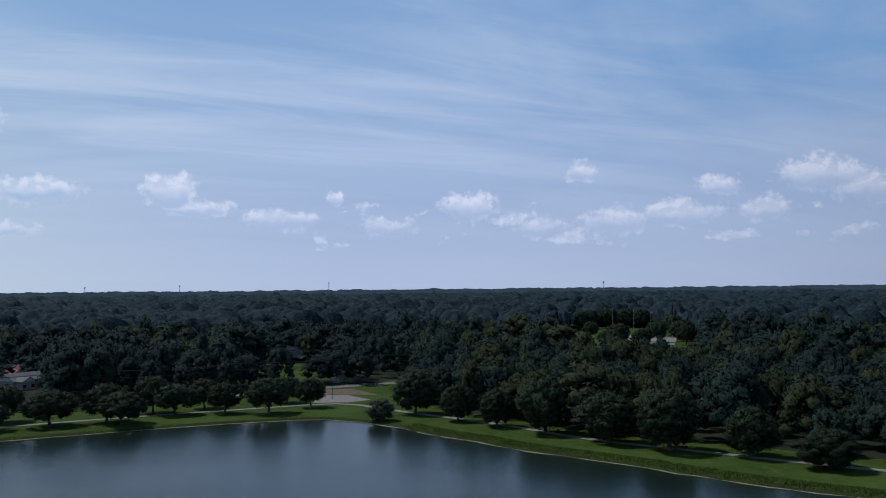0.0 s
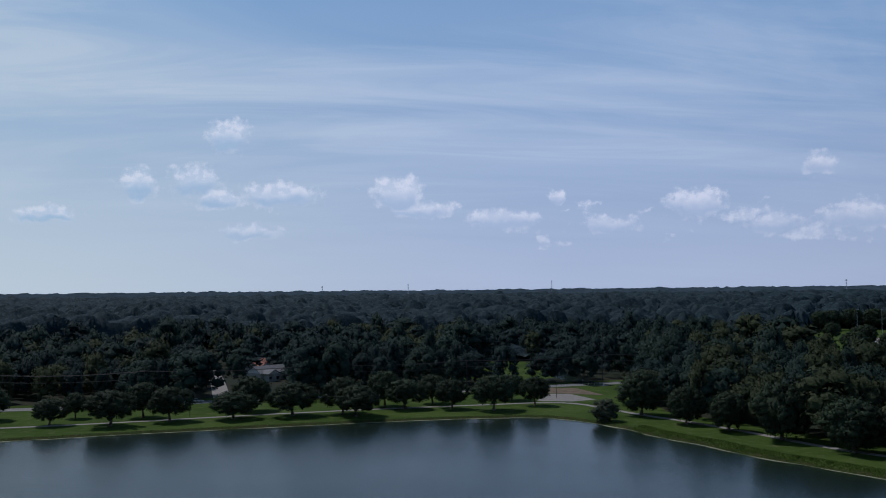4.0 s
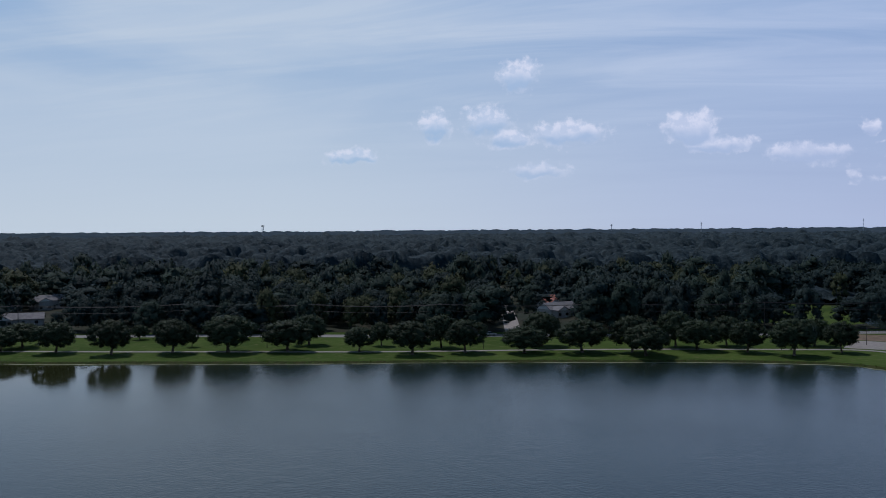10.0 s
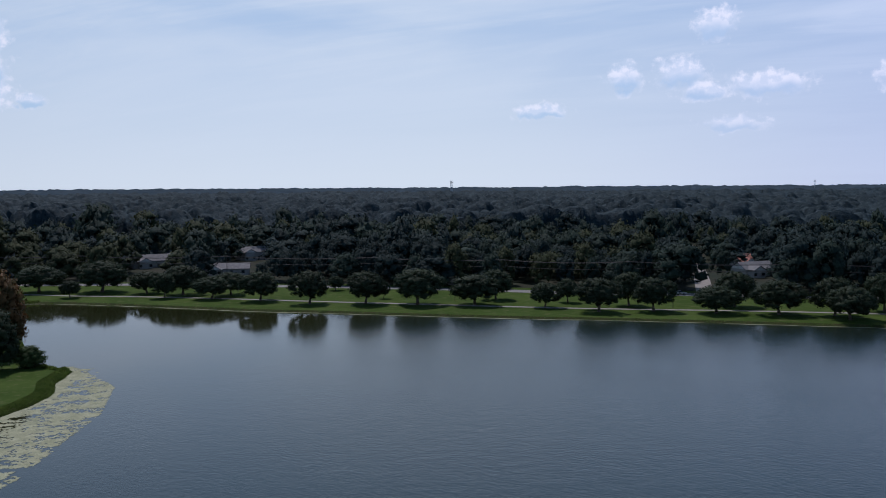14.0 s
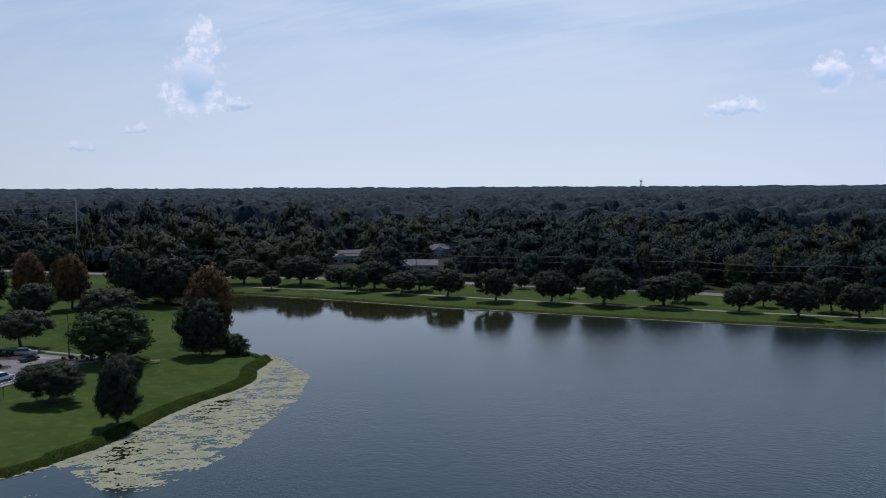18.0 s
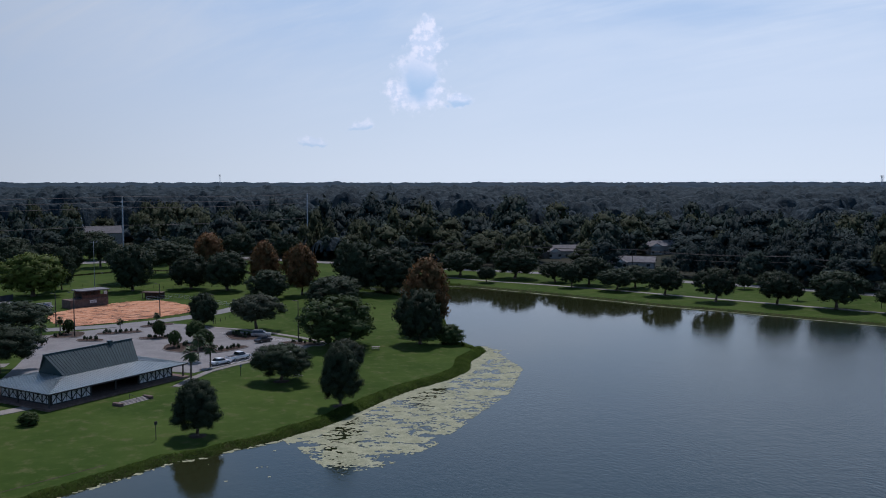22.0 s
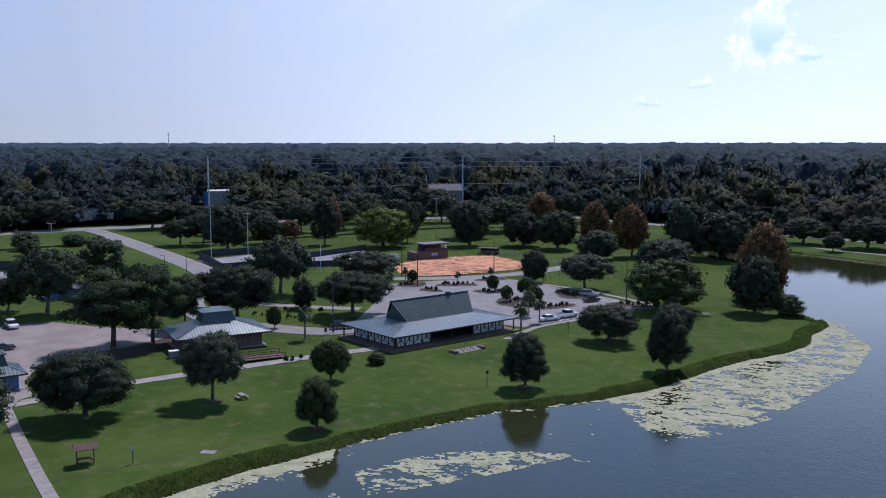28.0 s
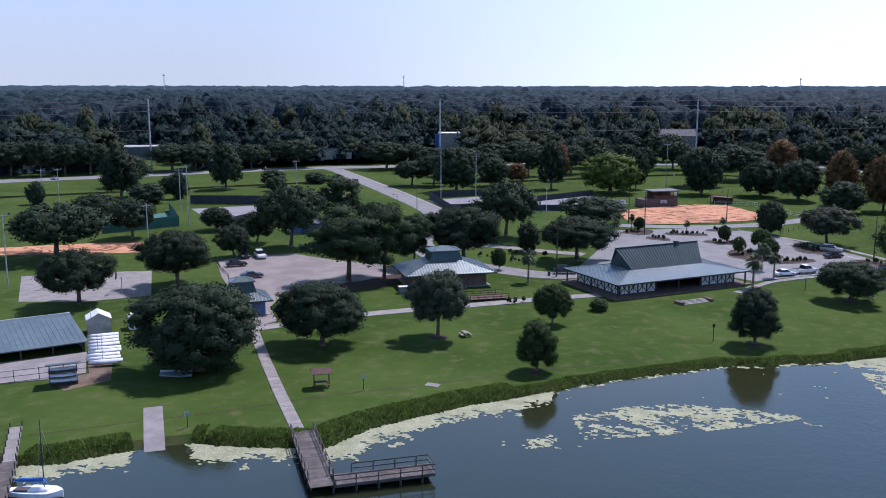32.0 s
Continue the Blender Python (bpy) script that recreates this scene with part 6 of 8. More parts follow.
def kiosk():
    e = thing("picnic_kiosk", pose(-114.0, -39.4, 0, 0, 0, 115), "small reddish-brown roofed picnic seat on the lawn", "kiosk")
    for s in (-1, 1):
        bm = fresh()
        a, b, c, d = Vector((-1.4, s * 1.15, 2.05)), Vector((1.4, s * 1.15, 2.05)), Vector((1.4, 0, 2.6)), Vector((-1.4, 0, 2.6))
        t = Vector((0, 0, 0.07))
        faces(bm, [a, b, c, d, a + t, b + t, c + t, d + t], [(0, 1, 2, 3), (7, 6, 5, 4), (0, 4, 5, 1), (1, 5, 6, 2), (2, 6, 7, 3), (3, 7, 4, 0)])
        bmesh.ops.recalc_face_normals(bm, faces=bm.faces)
        part("roof", bm, M_BROWNWOOD, e)
    for x in (-1.0, 1.0):
        bm = fresh()
        box(bm, x, 0, 0, 0.14, 0.14, 2.5)
        bar(bm, (x, -0.9, 2.05), (x, 0.9, 2.05), 0.09, 0.12)
        part("post", bm, M_BROWNWOOD, e)
    bm = fresh()
    box(bm, 0, 0, 0.72, 2.0, 0.8, 0.06)
    part("tabletop", bm, M_BROWNWOOD, e)
    for y in (-0.75, 0.75):
        bm = fresh()
        box(bm, 0, y, 0.42, 2.0, 0.3, 0.06)
        for x in (-0.8, 0.8):
            box(bm, x, y, 0, 0.1, 0.2, 0.42)
        part("bench", bm, M_BROWNWOOD, e)


kiosk()


def sign_post(x, y, h, w, hh, rz, mat, label):
    e = thing("sign", pose(x, y, 0, 0, 0, rz), label, "sign")
    bm = fresh()
    box(bm, 0, 0, 0, 0.1, 0.1, h)
    part("post", bm, M_TIMBER, e)
    bm = fresh()
    box(bm, 0, -0.08, h - hh - 0.05, w, 0.05, hh)
    part("board", bm, mat, e)


sign_post(-114.0, -33.6, 2.2, 0.45, 0.55, 110, M_STEEL, "small grey notice sign on a dark lawn post")
sign_post(-96.7, -50.1, 2.0, 0.6, 0.55, 118, M_STEEL, "small grey notice sign beside the boat ramp")
sign_post(-147.5, 13.7, 2.9, 0.45, 0.5, 100, M_TIMBER, "dark nest box on a tall lawn post")
sign_post(-189.6, 34.5, 2.3, 0.35, 0.4, 90, M_BLUE, "small blue-grey trail sign on the lawn")
slab("pavement", [(-118.6, -25.9), (-118.2, -24.0), (-116.9, -24.2), (-117.3, -26.1)], 0.06, M_CONC, "small flat concrete pad in the lawn", "pad")
for x, y, r in ((-141.4, -29.2, 1.6), (-181.1, 40.9, 1.6), (-157.0, 46.0, 1.5), (-147.1, 19.9, 1.4), (-126.7, -11.9, 1.2)):
    bm = fresh()
    n = 18
    vs = [bm.verts.new((x + math.cos(i * 2 * math.pi / n) * r * RNG.uniform(0.85, 1.15), y + math.sin(i * 2 * math.pi / n) * r * RNG.uniform(0.85, 1.15), 0.0)) for i in range(n)]
    top = bm.verts.new((x, y, 0.14))
    for i in range(n):
        bm.faces.new((vs[i], vs[(i + 1) % n], top))
    tagged(part("mulch_bed", bm, M_MULCH), "ring of dark mulch round a lawn tree", "mulch", kind="structure")
e = thing("utility_box", pose(-171.2, -42.2, 0, 0, 0, 116), "grey utility cabinet with a pale lid on the grass", "utility box")
bm = fresh()
box(bm, 0, 0, 0, 1.7, 1.2, 1.25, bevel=0.04)
part("cabinet", bm, M_SHINGLE, e)
bm = fresh()
box(bm, 0, 0, 1.25, 1.8, 1.3, 0.12)
part("lid", bm, M_WHITE, e)
for x, y in ((-193.3, -16.0), (-168.0, -20.0), (-197, 20)):
    e = thing("litter_bin", pose(x, y, 0), "black round park litter bin beside the path", "bin")
    bm = fresh()
    rod(bm, (0, 0, 0), (0, 0, 0.9), 0.28, 0.32, 12)
    part("drum", bm, M_DARKMETAL, e)
    bm = fresh()
    rod(bm, (0, 0, 0.9), (0, 0, 1.05), 0.34, 0.22, 12)
    part("lid", bm, M_DARKMETAL, e)


def hoop(x, y, rz):
    e = thing("basketball_hoop", pose(x, y, 0, 0, 0, rz), "basketball hoop with a dark backboard on a grey post", "hoop")
    bm = fresh()
    rod(bm, (0, 0, 0), (0, 0, 3.3), 0.08, 0.08, 8)
    rod(bm, (0, 0, 3.2), (0, -0.9, 3.4), 0.06, 0.05, 8)
    part("post", bm, M_STEEL, e)
    bm = fresh()
    box(bm, 0, -0.95, 2.95, 1.6, 0.06, 1.05)
    part("backboard", bm, M_DARKMETAL, e)
    bm = fresh()
    for i in range(12):
        a0, a1 = i * math.pi / 6, (i + 1) * math.pi / 6
        rod(bm, (math.cos(a0) * 0.23, -1.25 + math.sin(a0) * 0.23, 3.05), (math.cos(a1) * 0.23, -1.25 + math.sin(a1) * 0.23, 3.05), 0.015, 0.015, 5)
    part("rim", bm, M_REDROOF, e)


hoop(-159.7, -95.0, 20)
hoop(-161.5, -111.7, 110)


# ---- vehicles ----
def car(x, y, rz, paint, label, kind="sedan"):
    e = thing("car" if kind != "pickup" else "pickup_truck", pose(x, y, 0.06, 0, 0, rz), label, "car" if kind != "pickup" else "truck")
    L, Wd = (4.7, 1.8) if kind == "sedan" else (4.9, 1.95) if kind == "suv" else (5.8, 2.0)
    H = {"sedan": 1.45, "suv": 1.78, "pickup": 1.85}[kind]
    belt = {"sedan": 0.88, "suv": 1.08, "pickup": 1.12}[kind]
    prof = {"sedan": [(-0.5, 0.35), (-0.5, 0.80), (-0.46, 0.92), (-0.30, 0.95), (0.16, 0.93), (0.44, 0.80), (0.5, 0.65), (0.5, 0.35)],
            "suv": [(-0.5, 0.40), (-0.5, 1.05), (-0.47, 1.12), (0.18, 1.10), (0.46, 0.98), (0.5, 0.75), (0.5, 0.40)],
            "pickup": [(-0.5, 0.50), (-0.5, 1.12), (-0.14, 1.14), (0.20, 1.14), (0.47, 1.02), (0.5, 0.8), (0.5, 0.50)]}[kind]
    bm = fresh()
    rows = [[bm.verts.new((px * L, s * Wd / 2 * (1.0 if 0.1 < i < len(prof) - 1.1 else 0.97), pz)) for i, (px, pz) in enumerate(prof)] for s in (-1, 1)]
    k = len(prof)
    for i in range(k):
        bm.faces.new((rows[0][i], rows[0][(i + 1) % k], rows[1][(i + 1) % k], rows[1][i]))
    bm.faces.new(rows[0][::-1])
    bm.faces.new(rows[1])
    bmesh.ops.recalc_face_normals(bm, faces=bm.faces)
    bmesh.ops.bevel(bm, geom=bm.edges[:], offset=0.05, segments=1, affect="EDGES")
    part("body", bm, paint, e)
    x0, x1, x2, x3 = {"sedan": (-0.36, -0.20, 0.06, 0.22), "suv": (-0.47, -0.40, 0.06, 0.22), "pickup": (-0.13, -0.08, 0.12, 0.25)}[kind]
    bm = fresh()
    w0, w1 = Wd / 2 * 0.94, Wd / 2 * 0.76
    faces(bm, [(x0 * L, -w0, belt), (x3 * L, -w0, belt), (x3 * L, w0, belt), (x0 * L, w0, belt), (x1 * L, -w1, H - 0.05), (x2 * L, -w1, H - 0.05), (x2 * L, w1, H - 0.05), (x1 * L, w1, H - 0.05)],
          [(0, 1, 5, 4), (1, 2, 6, 5), (2, 3, 7, 6), (3, 0, 4, 7), (4, 5, 6, 7), (3, 2, 1, 0)])
    part("greenhouse", bm, M_GLASS, e, "dark tinted glass")
    bm = fresh()
    box(bm, (x1 + x2) / 2 * L, 0, H - 0.06, (x2 - x1) * L, w1 * 2 + 0.04, 0.08, bevel=0.03)
    part("roof", bm, paint, e)
    if kind == "pickup":
        bm = fresh()
        box(bm, -0.32 * L, 0, 1.10, 0.33 * L, Wd * 0.8, 0.06)
        part("load_bed", bm, M_RUBBER, e)
    for sx in (-0.31, 0.31):
        for s in (-1, 1):
            bm = fresh()
            rod(bm, (sx * L, s * (Wd / 2 - 0.22), 0.34), (sx * L, s * (Wd / 2 + 0.01), 0.34), 0.34, 0.34, 14)
            wheel = part("wheel", bm, M_RUBBER, e)
            bm = fresh()
            rod(bm, (sx * L, s * (Wd / 2), 0.34), (sx * L, s * (Wd / 2 + 0.02), 0.34), 0.2, 0.18, 10)
            part("rim", bm, M_STEEL, wheel)
    for s in (-1, 1):
        bm = fresh()
        box(bm, 0.49 * L, s * Wd * 0.36, belt - 0.28, 0.08, 0.32, 0.14)
        part("headlight", bm, M_PLASTIC, e)
        bm = fresh()
        box(bm, -0.49 * L, s * Wd * 0.38, belt - 0.22, 0.08, 0.24, 0.16)
        part("tail_light", bm, M_REDROOF, e)


P_WHITE, P_SILVER = paint_material("white_car_paint", (0.75, 0.75, 0.75), 0.0), paint_material("silver_car_paint", (0.42, 0.44, 0.46), 0.5)
P_BLACK, P_NAVY = paint_material("black_car_paint", (0.015, 0.016, 0.018), 0.2), paint_material("dark_blue_car_paint", (0.03, 0.04, 0.055), 0.3)
car(-206.6, 37.2, 120, P_WHITE, "white pickup truck parked at the lot's edge", "pickup")
car(-203.0, 32.6, 118, P_WHITE, "white sedan parked beside the pickup")
car(-235.2, 48.2, 70, P_SILVER, "silver sport utility car parked by the kerb", "suv")
car(-227.0, 47.0, 120, P_BLACK, "black sedan parked behind the lawn oak")
car(-196.4, -12.8, 100, P_NAVY, "dark blue sport utility car on the park drive", "suv")
car(-178.6, -76.4, 15 + 110, P_NAVY, "dark grey sedan on the gravel lot")
car(-189.6, -84.6, 125, P_BLACK, "black sedan parked on the gravel lot")
car(-200.2, -83.4, 35, P_WHITE, "white hatchback parked at the lot's end", "suv")
car(-199.6, -87.2, 35, P_BLACK, "dark van parked at the lot's end", "suv")
car(-163.0, 301.6, 30, P_SILVER, "grey car passing on the lakeside road")
car(-408.0, -166.0, 48, P_BLACK, "dark car on the main road")
car(-350.0, -236.0, 50, P_SILVER, "silver car on the main road")


# ---- palms and planted islands ----
M_PALM = material("palm_fronds", [(0.050, 0.080, 0.028), (0.080, 0.110, 0.040)], scale=0.6, rough=0.55, per_island=0.15, spec=0.3, bump=0)
M_PALMTRUNK = material("palm_trunk_bark", [(0.20, 0.16, 0.12), (0.28, 0.23, 0.18)], scale=2.0, rough=0.95, spec=0.1)


def palm_model(seed):
    rng = np.random.default_rng(seed)
    e = thing("palm_tree", Matrix(), "cabbage palm with a round head of fan fronds", "palm tree", "palms in the park")
    bm = fresh()
    rod(bm, (0, 0, -0.2), (0.05, 0, 0.6), 0.26, 0.2, 9)
    rod(bm, (0.05, 0, 0.5), (0.1, 0.05, 4.3), 0.2, 0.19, 9)
    rod(bm, (0.1, 0.05, 4.2), (0.1, 0.05, 5.0), 0.3, 0.22, 9)
    part("trunk", bm, M_PALMTRUNK, e, smooth=True)
    V, Q, n = [], [], 0
    for i in range(64):
        a, u = rng.uniform(0, 2 * math.pi), rng.uniform(-0.75, 1.0)
        out = np.array([math.cos(a) * math.sqrt(1 - u * u), math.sin(a) * math.sqrt(1 - u * u), u])
        side = np.cross(out, [0, 0, 1.0])
        side /= np.linalg.norm(side) + 1e-6
        base = np.array([0.1, 0.05, 4.9])
        stem = base + out * 0.9
        for s in (-2, -1, 0, 1, 2):
            d = out + side * s * 0.42
            d /= np.linalg.norm(d)
            tip = stem + d * rng.uniform(0.8, 1.15) + np.array([0, 0, -0.28 - 0.15 * abs(s)])
            w = np.cross(d, side + 0.01) * 0.0 + side * 0.19
            V += [base + out * 0.25 - w * 0.3, stem - w, tip, stem + w]
            Q.append((n, n + 1, n + 2, n + 3))
            n += 4
    mesh_np("crown", V, Q, M_PALM, e)
    return e


PALM = palm_model(5)
PALM.matrix_basis = pose(-185.9, -19.6, 0, 0, 0, 10) @ Matrix.Diagonal((1.05, 1.05, 1.12, 1))
for x, y, s in ((-189.8, 24.6, 1.12), (-242.5, -3.3, 0.95), (-208.7, 28.8, 1.0), (-200.6, 30.2, 0.9), (-262, 1, 0.7), (-263.8, 25.5, 0.62), (-256.0, 15.5, 0.62)):
    p = copy_thing(PALM, Matrix())
    p.matrix_basis = pose(x, y, 0, 0, 0, RNG.uniform(0, 360)) @ Matrix.Diagonal((s, s, s, 1))


def island(pts, name="planted_island"):
    """A kerbed bed of mulch."""
    bm = fresh()
    n = len(pts)
    c = Vector((sum(p[0] for p in pts) / n, sum(p[1] for p in pts) / n))
    ring_pts = smooth_line(pts, 4, closed=True)
    o = [bm.verts.new((p.x, p.y, -0.1)) for p in ring_pts]
    t = [bm.verts.new((p.x, p.y, 0.2)) for p in ring_pts]
    i1 = [bm.verts.new((*(p + (c - p).normalized() * 0.22), 0.2)) for p in ring_pts]
    i0 = [bm.verts.new((*(p + (c - p).normalized() * 0.22), 0.1)) for p in ring_pts]
    k = len(ring_pts)
    for i in range(k):
        j = (i + 1) % k
        for a, b in ((o, t), (t, i1), (i1, i0)):
            bm.faces.new((a[i], a[j], b[j], b[i]))
    bmesh.ops.recalc_face_normals(bm, faces=bm.faces)
    ob = tagged(part("kerb", bm, M_CONC), "pale concrete kerb round a planted parking island", "kerb", kind="structure")
    slab("mulch_bed", [(*(p + (c - p).normalized() * 0.24),) for p in ring_pts], 0.17, M_MULCH, "brown mulch bed inside the parking island", "mulch", thick=0.25)
    return ring_pts


SHRUB_AT = []


def shrubs_in(a, b, k, w):
    for i in range(k):
        f = (i + 0.5) / k
        SHRUB_AT.append((a[0] + (b[0] - a[0]) * f + RNG.uniform(-w, w), a[1] + (b[1] - a[1]) * f + RNG.uniform(-w, w), RNG.uniform(0.7, 1.3)))


island([(-254.5, -2), (-262, 3), (-259, 7), (-252, 5)])
island([(-257, 10.5), (-257, 20), (-253.6, 20), (-253.6, 10.5)])
island([(-265.0, 21.5), (-267, 29.3), (-264.2, 29.3), (-262, 22)])
island([(-245.8, 20), (-243.8, 28.3), (-240.4, 27.6), (-242.4, 19.6)])
island([(-233.8, 26), (-224, 23.2), (-218.4, 31.2), (-226.6, 36)])
island([(-219.3, 33.4), (-224, 40.8), (-221.0, 42.0), (-216.8, 35)])
island([(-245, 41.2), (-237.6, 47.2), (-231, 46.6), (-233.5, 40.4)])
island([(-225.2, 52.6), (-219.4, 60), (-216.6, 58), (-222, 51)])
island([(-246.8, 10.5), (-249, 5.2), (-245.6, 5), (-243.6, 10.2)])
for a, b, k, w in (((-253.6, 0), (-260, 3), 9, 1.2), ((-255.2, 11.5), (-255.2, 19.3), 10, 0.8), ((-263.6, 22.6), (-265.6, 28.3), 7, 0.6), ((-243.8, 21), (-242.4, 27.3), 9, 0.8), ((-230, 27), (-221, 31), 12, 2.0), ((-218.8, 35), (-222, 40.5), 8, 0.6),
                   ((-242, 42.5), (-233.5, 44.5), 12, 1.2), ((-223.5, 53), (-218.6, 58.8), 8, 0.6), ((-247, 6), (-245, 10), 5, 0.5), ((-214, -34), (-206, -24), 12, 1.6), ((-218, -30), (-214, -18), 10, 1.0), ((-165, -22), (-172, -12), 6, 0.8)):
    shrubs_in(a, b, k, w)
SHRUB = None
for x, y, s in SHRUB_AT:
    m = pose(x, y, 0.12, 0, 0, RNG.uniform(0, 360)) @ Matrix.Diagonal((s * 0.095, s * 0.095, s * 0.11, 1))
    if SHRUB is None:
        rng = np.random.default_rng(3)
        SHRUB = thing("shrub", Matrix(), "small dark green planted shrub in a mulch bed", "shrub", "shrubs in the planted islands")
        C = [(math.cos(i * 2.4) * 2.6 * (i / 12) ** 0.5, math.sin(i * 2.4) * 2.6 * (i / 12) ** 0.5, 2.5 + 5.0 * (1 - i / 14), 2.2, 2.4) for i in range(12)]
        v, q, t, nn = crown_arrays(C, 160, 1.6, rng, core=0.85, sub=ICO0, mid=3.0)
        mesh_np("foliage", v, q, M_OAK, SHRUB, tris=t, normals=nn)
        SHRUB.matrix_basis = m
    else:
        c = copy_thing(SHRUB, Matrix())
        c.matrix_basis = m
for x, y, h, w in ((-227.5, 25.8, 4.2, 3.0), (-234.0, 31.5, 5.2, 4.6), (-223.2, 32.1, 4.8, 4.6), (-258.0, 3.0, 4.0, 3.0), (-243.4, 24, 4.5, 3.2)):
    plant("oak", M_OAK2, "maple_tree", "young dense tree on a parking island", "tree", x, y, h, w, "young trees on the parking islands")


for k in range(11):
    f = k / 10
    c = Vector((-204.5 - 10.5 * f, 36.0 + 17.0 * f))
    bm = fresh()
    box(bm, c.x, c.y, 0.055, 4.8, 0.12, 0.015, 150)
    tagged(part("road_marking", bm, M_PAINT), "white painted parking stall line", "road marking", "parking stall lines", kind="structure")
for k in range(9):
    f = k / 8
    c = Vector((-228.0 - 16.0 * f, 51.0 - 9.5 * f))
    bm = fresh()
    box(bm, c.x, c.y, 0.055, 4.8, 0.12, 0.015, 62)
    tagged(part("road_marking", bm, M_PAINT), "white painted parking stall line", "road marking", "parking stall lines", kind="structure")


# ---- poles, lamps and fences ----
def lamp_pole(x, y, h, arms, label, wood=False):
    e = thing("light_pole" if arms else "utility_pole", pose(x, y, 0, 0, 0, math.degrees(math.atan2(y, x)) + 90), label, "pole")
    bm = fresh()
    rod(bm, (0, 0, -0.2), (0, 0, h), 0.16 if h > 9 else 0.10, 0.09 if h > 9 else 0.06, 8)
    part("mast", bm, M_TIMBER if wood or arms == 1 else M_STEEL, e)
    if arms >= 2:
        bm = fresh()
        bar(bm, (-1.3, 0, h - 0.3), (1.3, 0, h - 0.3), 0.1, 0.12)
        part("crossarm", bm, M_STEEL, e)
        for k in range(arms):
            xx = -1.2 + 2.4 * k / (arms - 1)
            bm = fresh()
            box(bm, xx, -0.25, h - 0.25, 0.45, 0.5, 0.4, bevel=0.06)
            part("lamp_head", bm, M_DARKMETAL, e)
    elif arms == 1:
        bm = fresh()
        rod(bm, (0, 0, h - 0.1), (0.9, 0, h + 0.1), 0.05, 0.04, 6)
        part("arm", bm, M_DARKMETAL, e)
        bm = fresh()
        box(bm, 1.0, 0, h, 0.6, 0.3, 0.14, bevel=0.04)
        part("lamp_head", bm, M_DARKMETAL, e)


for x, y, h in ((-319.0, -64.8, 17.8), (-328.1, -53.9, 14.7), (-342.7, -126.7, 10.3), (-273.0, -140.1, 13.0), (-244.5, -123.2, 17.1), (-276.6, -191.5, 11.7), (-279.0, -187.0, 11.7), (-366.3, 13.6, 17.3)):
    lamp_pole(x, y, h, 3, "tall steel floodlight pole over the sports courts")
for x, y, h in ((-182.1, -101.4, 14.3), (-159.8, -119.7, 14.8)):
    lamp_pole(x, y, h, 2, "tall steel floodlight pole beside the basketball court")
for x, y, h in ((-253.5, 4.3, 11.4), (-273.6, 0.0, 9.1), (-279.4, 27.9, 9.9), (-227.5, 55.9, 9.8), (-261.0, 40.3, 8.4), (-192.7, -14.4, 10.8)):
    lamp_pole(x, y, h, 1, "dark single-arm lamp post by the parking lot")
for x, y, h in ((-284.6, -65.5, 8.0), (-259.9, -65.7, 8.2), (-289.0, -27.0, 6.1)):
    lamp_pole(x, y, h, 1, "dark lamp post beside the park road")


def wire_between(a, b, sag, k=10, r=0.035):
    """One sagging round wire."""
    bm = fresh()
    a, b = Vector(a), Vector(b)
    side = (b - a).cross(Vector((0, 0, 1))).normalized()
    rows = []
    for i in range(k + 1):
        p = a.lerp(b, i / k) - Vector((0, 0, sag * 4 * (i / k) * (1 - i / k)))
        rows.append([bm.verts.new(p + side * r * math.cos(t) + Vector((0, 0, r * math.sin(t)))) for t in (0.0, 1.571, 3.142, 4.712)])
    for p, q in zip(rows, rows[1:]):
        for i in range(4):
            bm.faces.new((p[i], p[(i + 1) % 4], q[(i + 1) % 4], q[i]))
    return bm


def pole_line(pts, h, wires, label, spread=1.0, pole_mat=None, kind="utility_pole", r=0.18, wr=0.03, drop=0.0):
    """A row of poles that carry wires from one to the next."""
    made = []
    for i, (x, y) in enumerate(pts):
        j = min(i, len(pts) - 2)
        d = Vector((pts[j + 1][0] - pts[j][0], pts[j + 1][1] - pts[j][1])).normalized()
        e = thing(kind, pose(x, y, 0, 0, 0, math.degrees(math.atan2(d.y, d.x))), label, "utility pole", label.split(" with")[0] + "s")
        bm = fresh()
        rod(bm, (0, 0, -0.3), (0, 0, h), r, r * 0.65, 8)
        part("mast", bm, pole_mat or M_TIMBER, e)
        for z, s in wires:
            bm = fresh()
            bar(bm, (0, 0, h - z), (0, s * spread, h - z), 0.09, 0.12)
            part("crossarm", bm, pole_mat or M_TIMBER, e)
            bm = fresh()
            rod(bm, (0, s * spread, h - z), (0, s * spread, h - z + 0.25), 0.06, 0.04, 6)
            part("insulator", bm, M_GREYWOOD, e)
        made.append((Vector((x, y)), d))
    for (p, d), (q, d2) in zip(made, made[1:]):
        for z, s in wires:
            n0, n1 = Vector((-d.y, d.x)) * s * spread, Vector((-d2.y, d2.x)) * s * spread
            e = tagged(part("power_line", wire_between((p.x + n0.x, p.y + n0.y, h - z + 0.25), (q.x + n1.x, q.y + n1.y, h - z + 0.25), 0.9, r=wr), M_DARKMETAL), "thin dark overhead wire between poles", "power line")


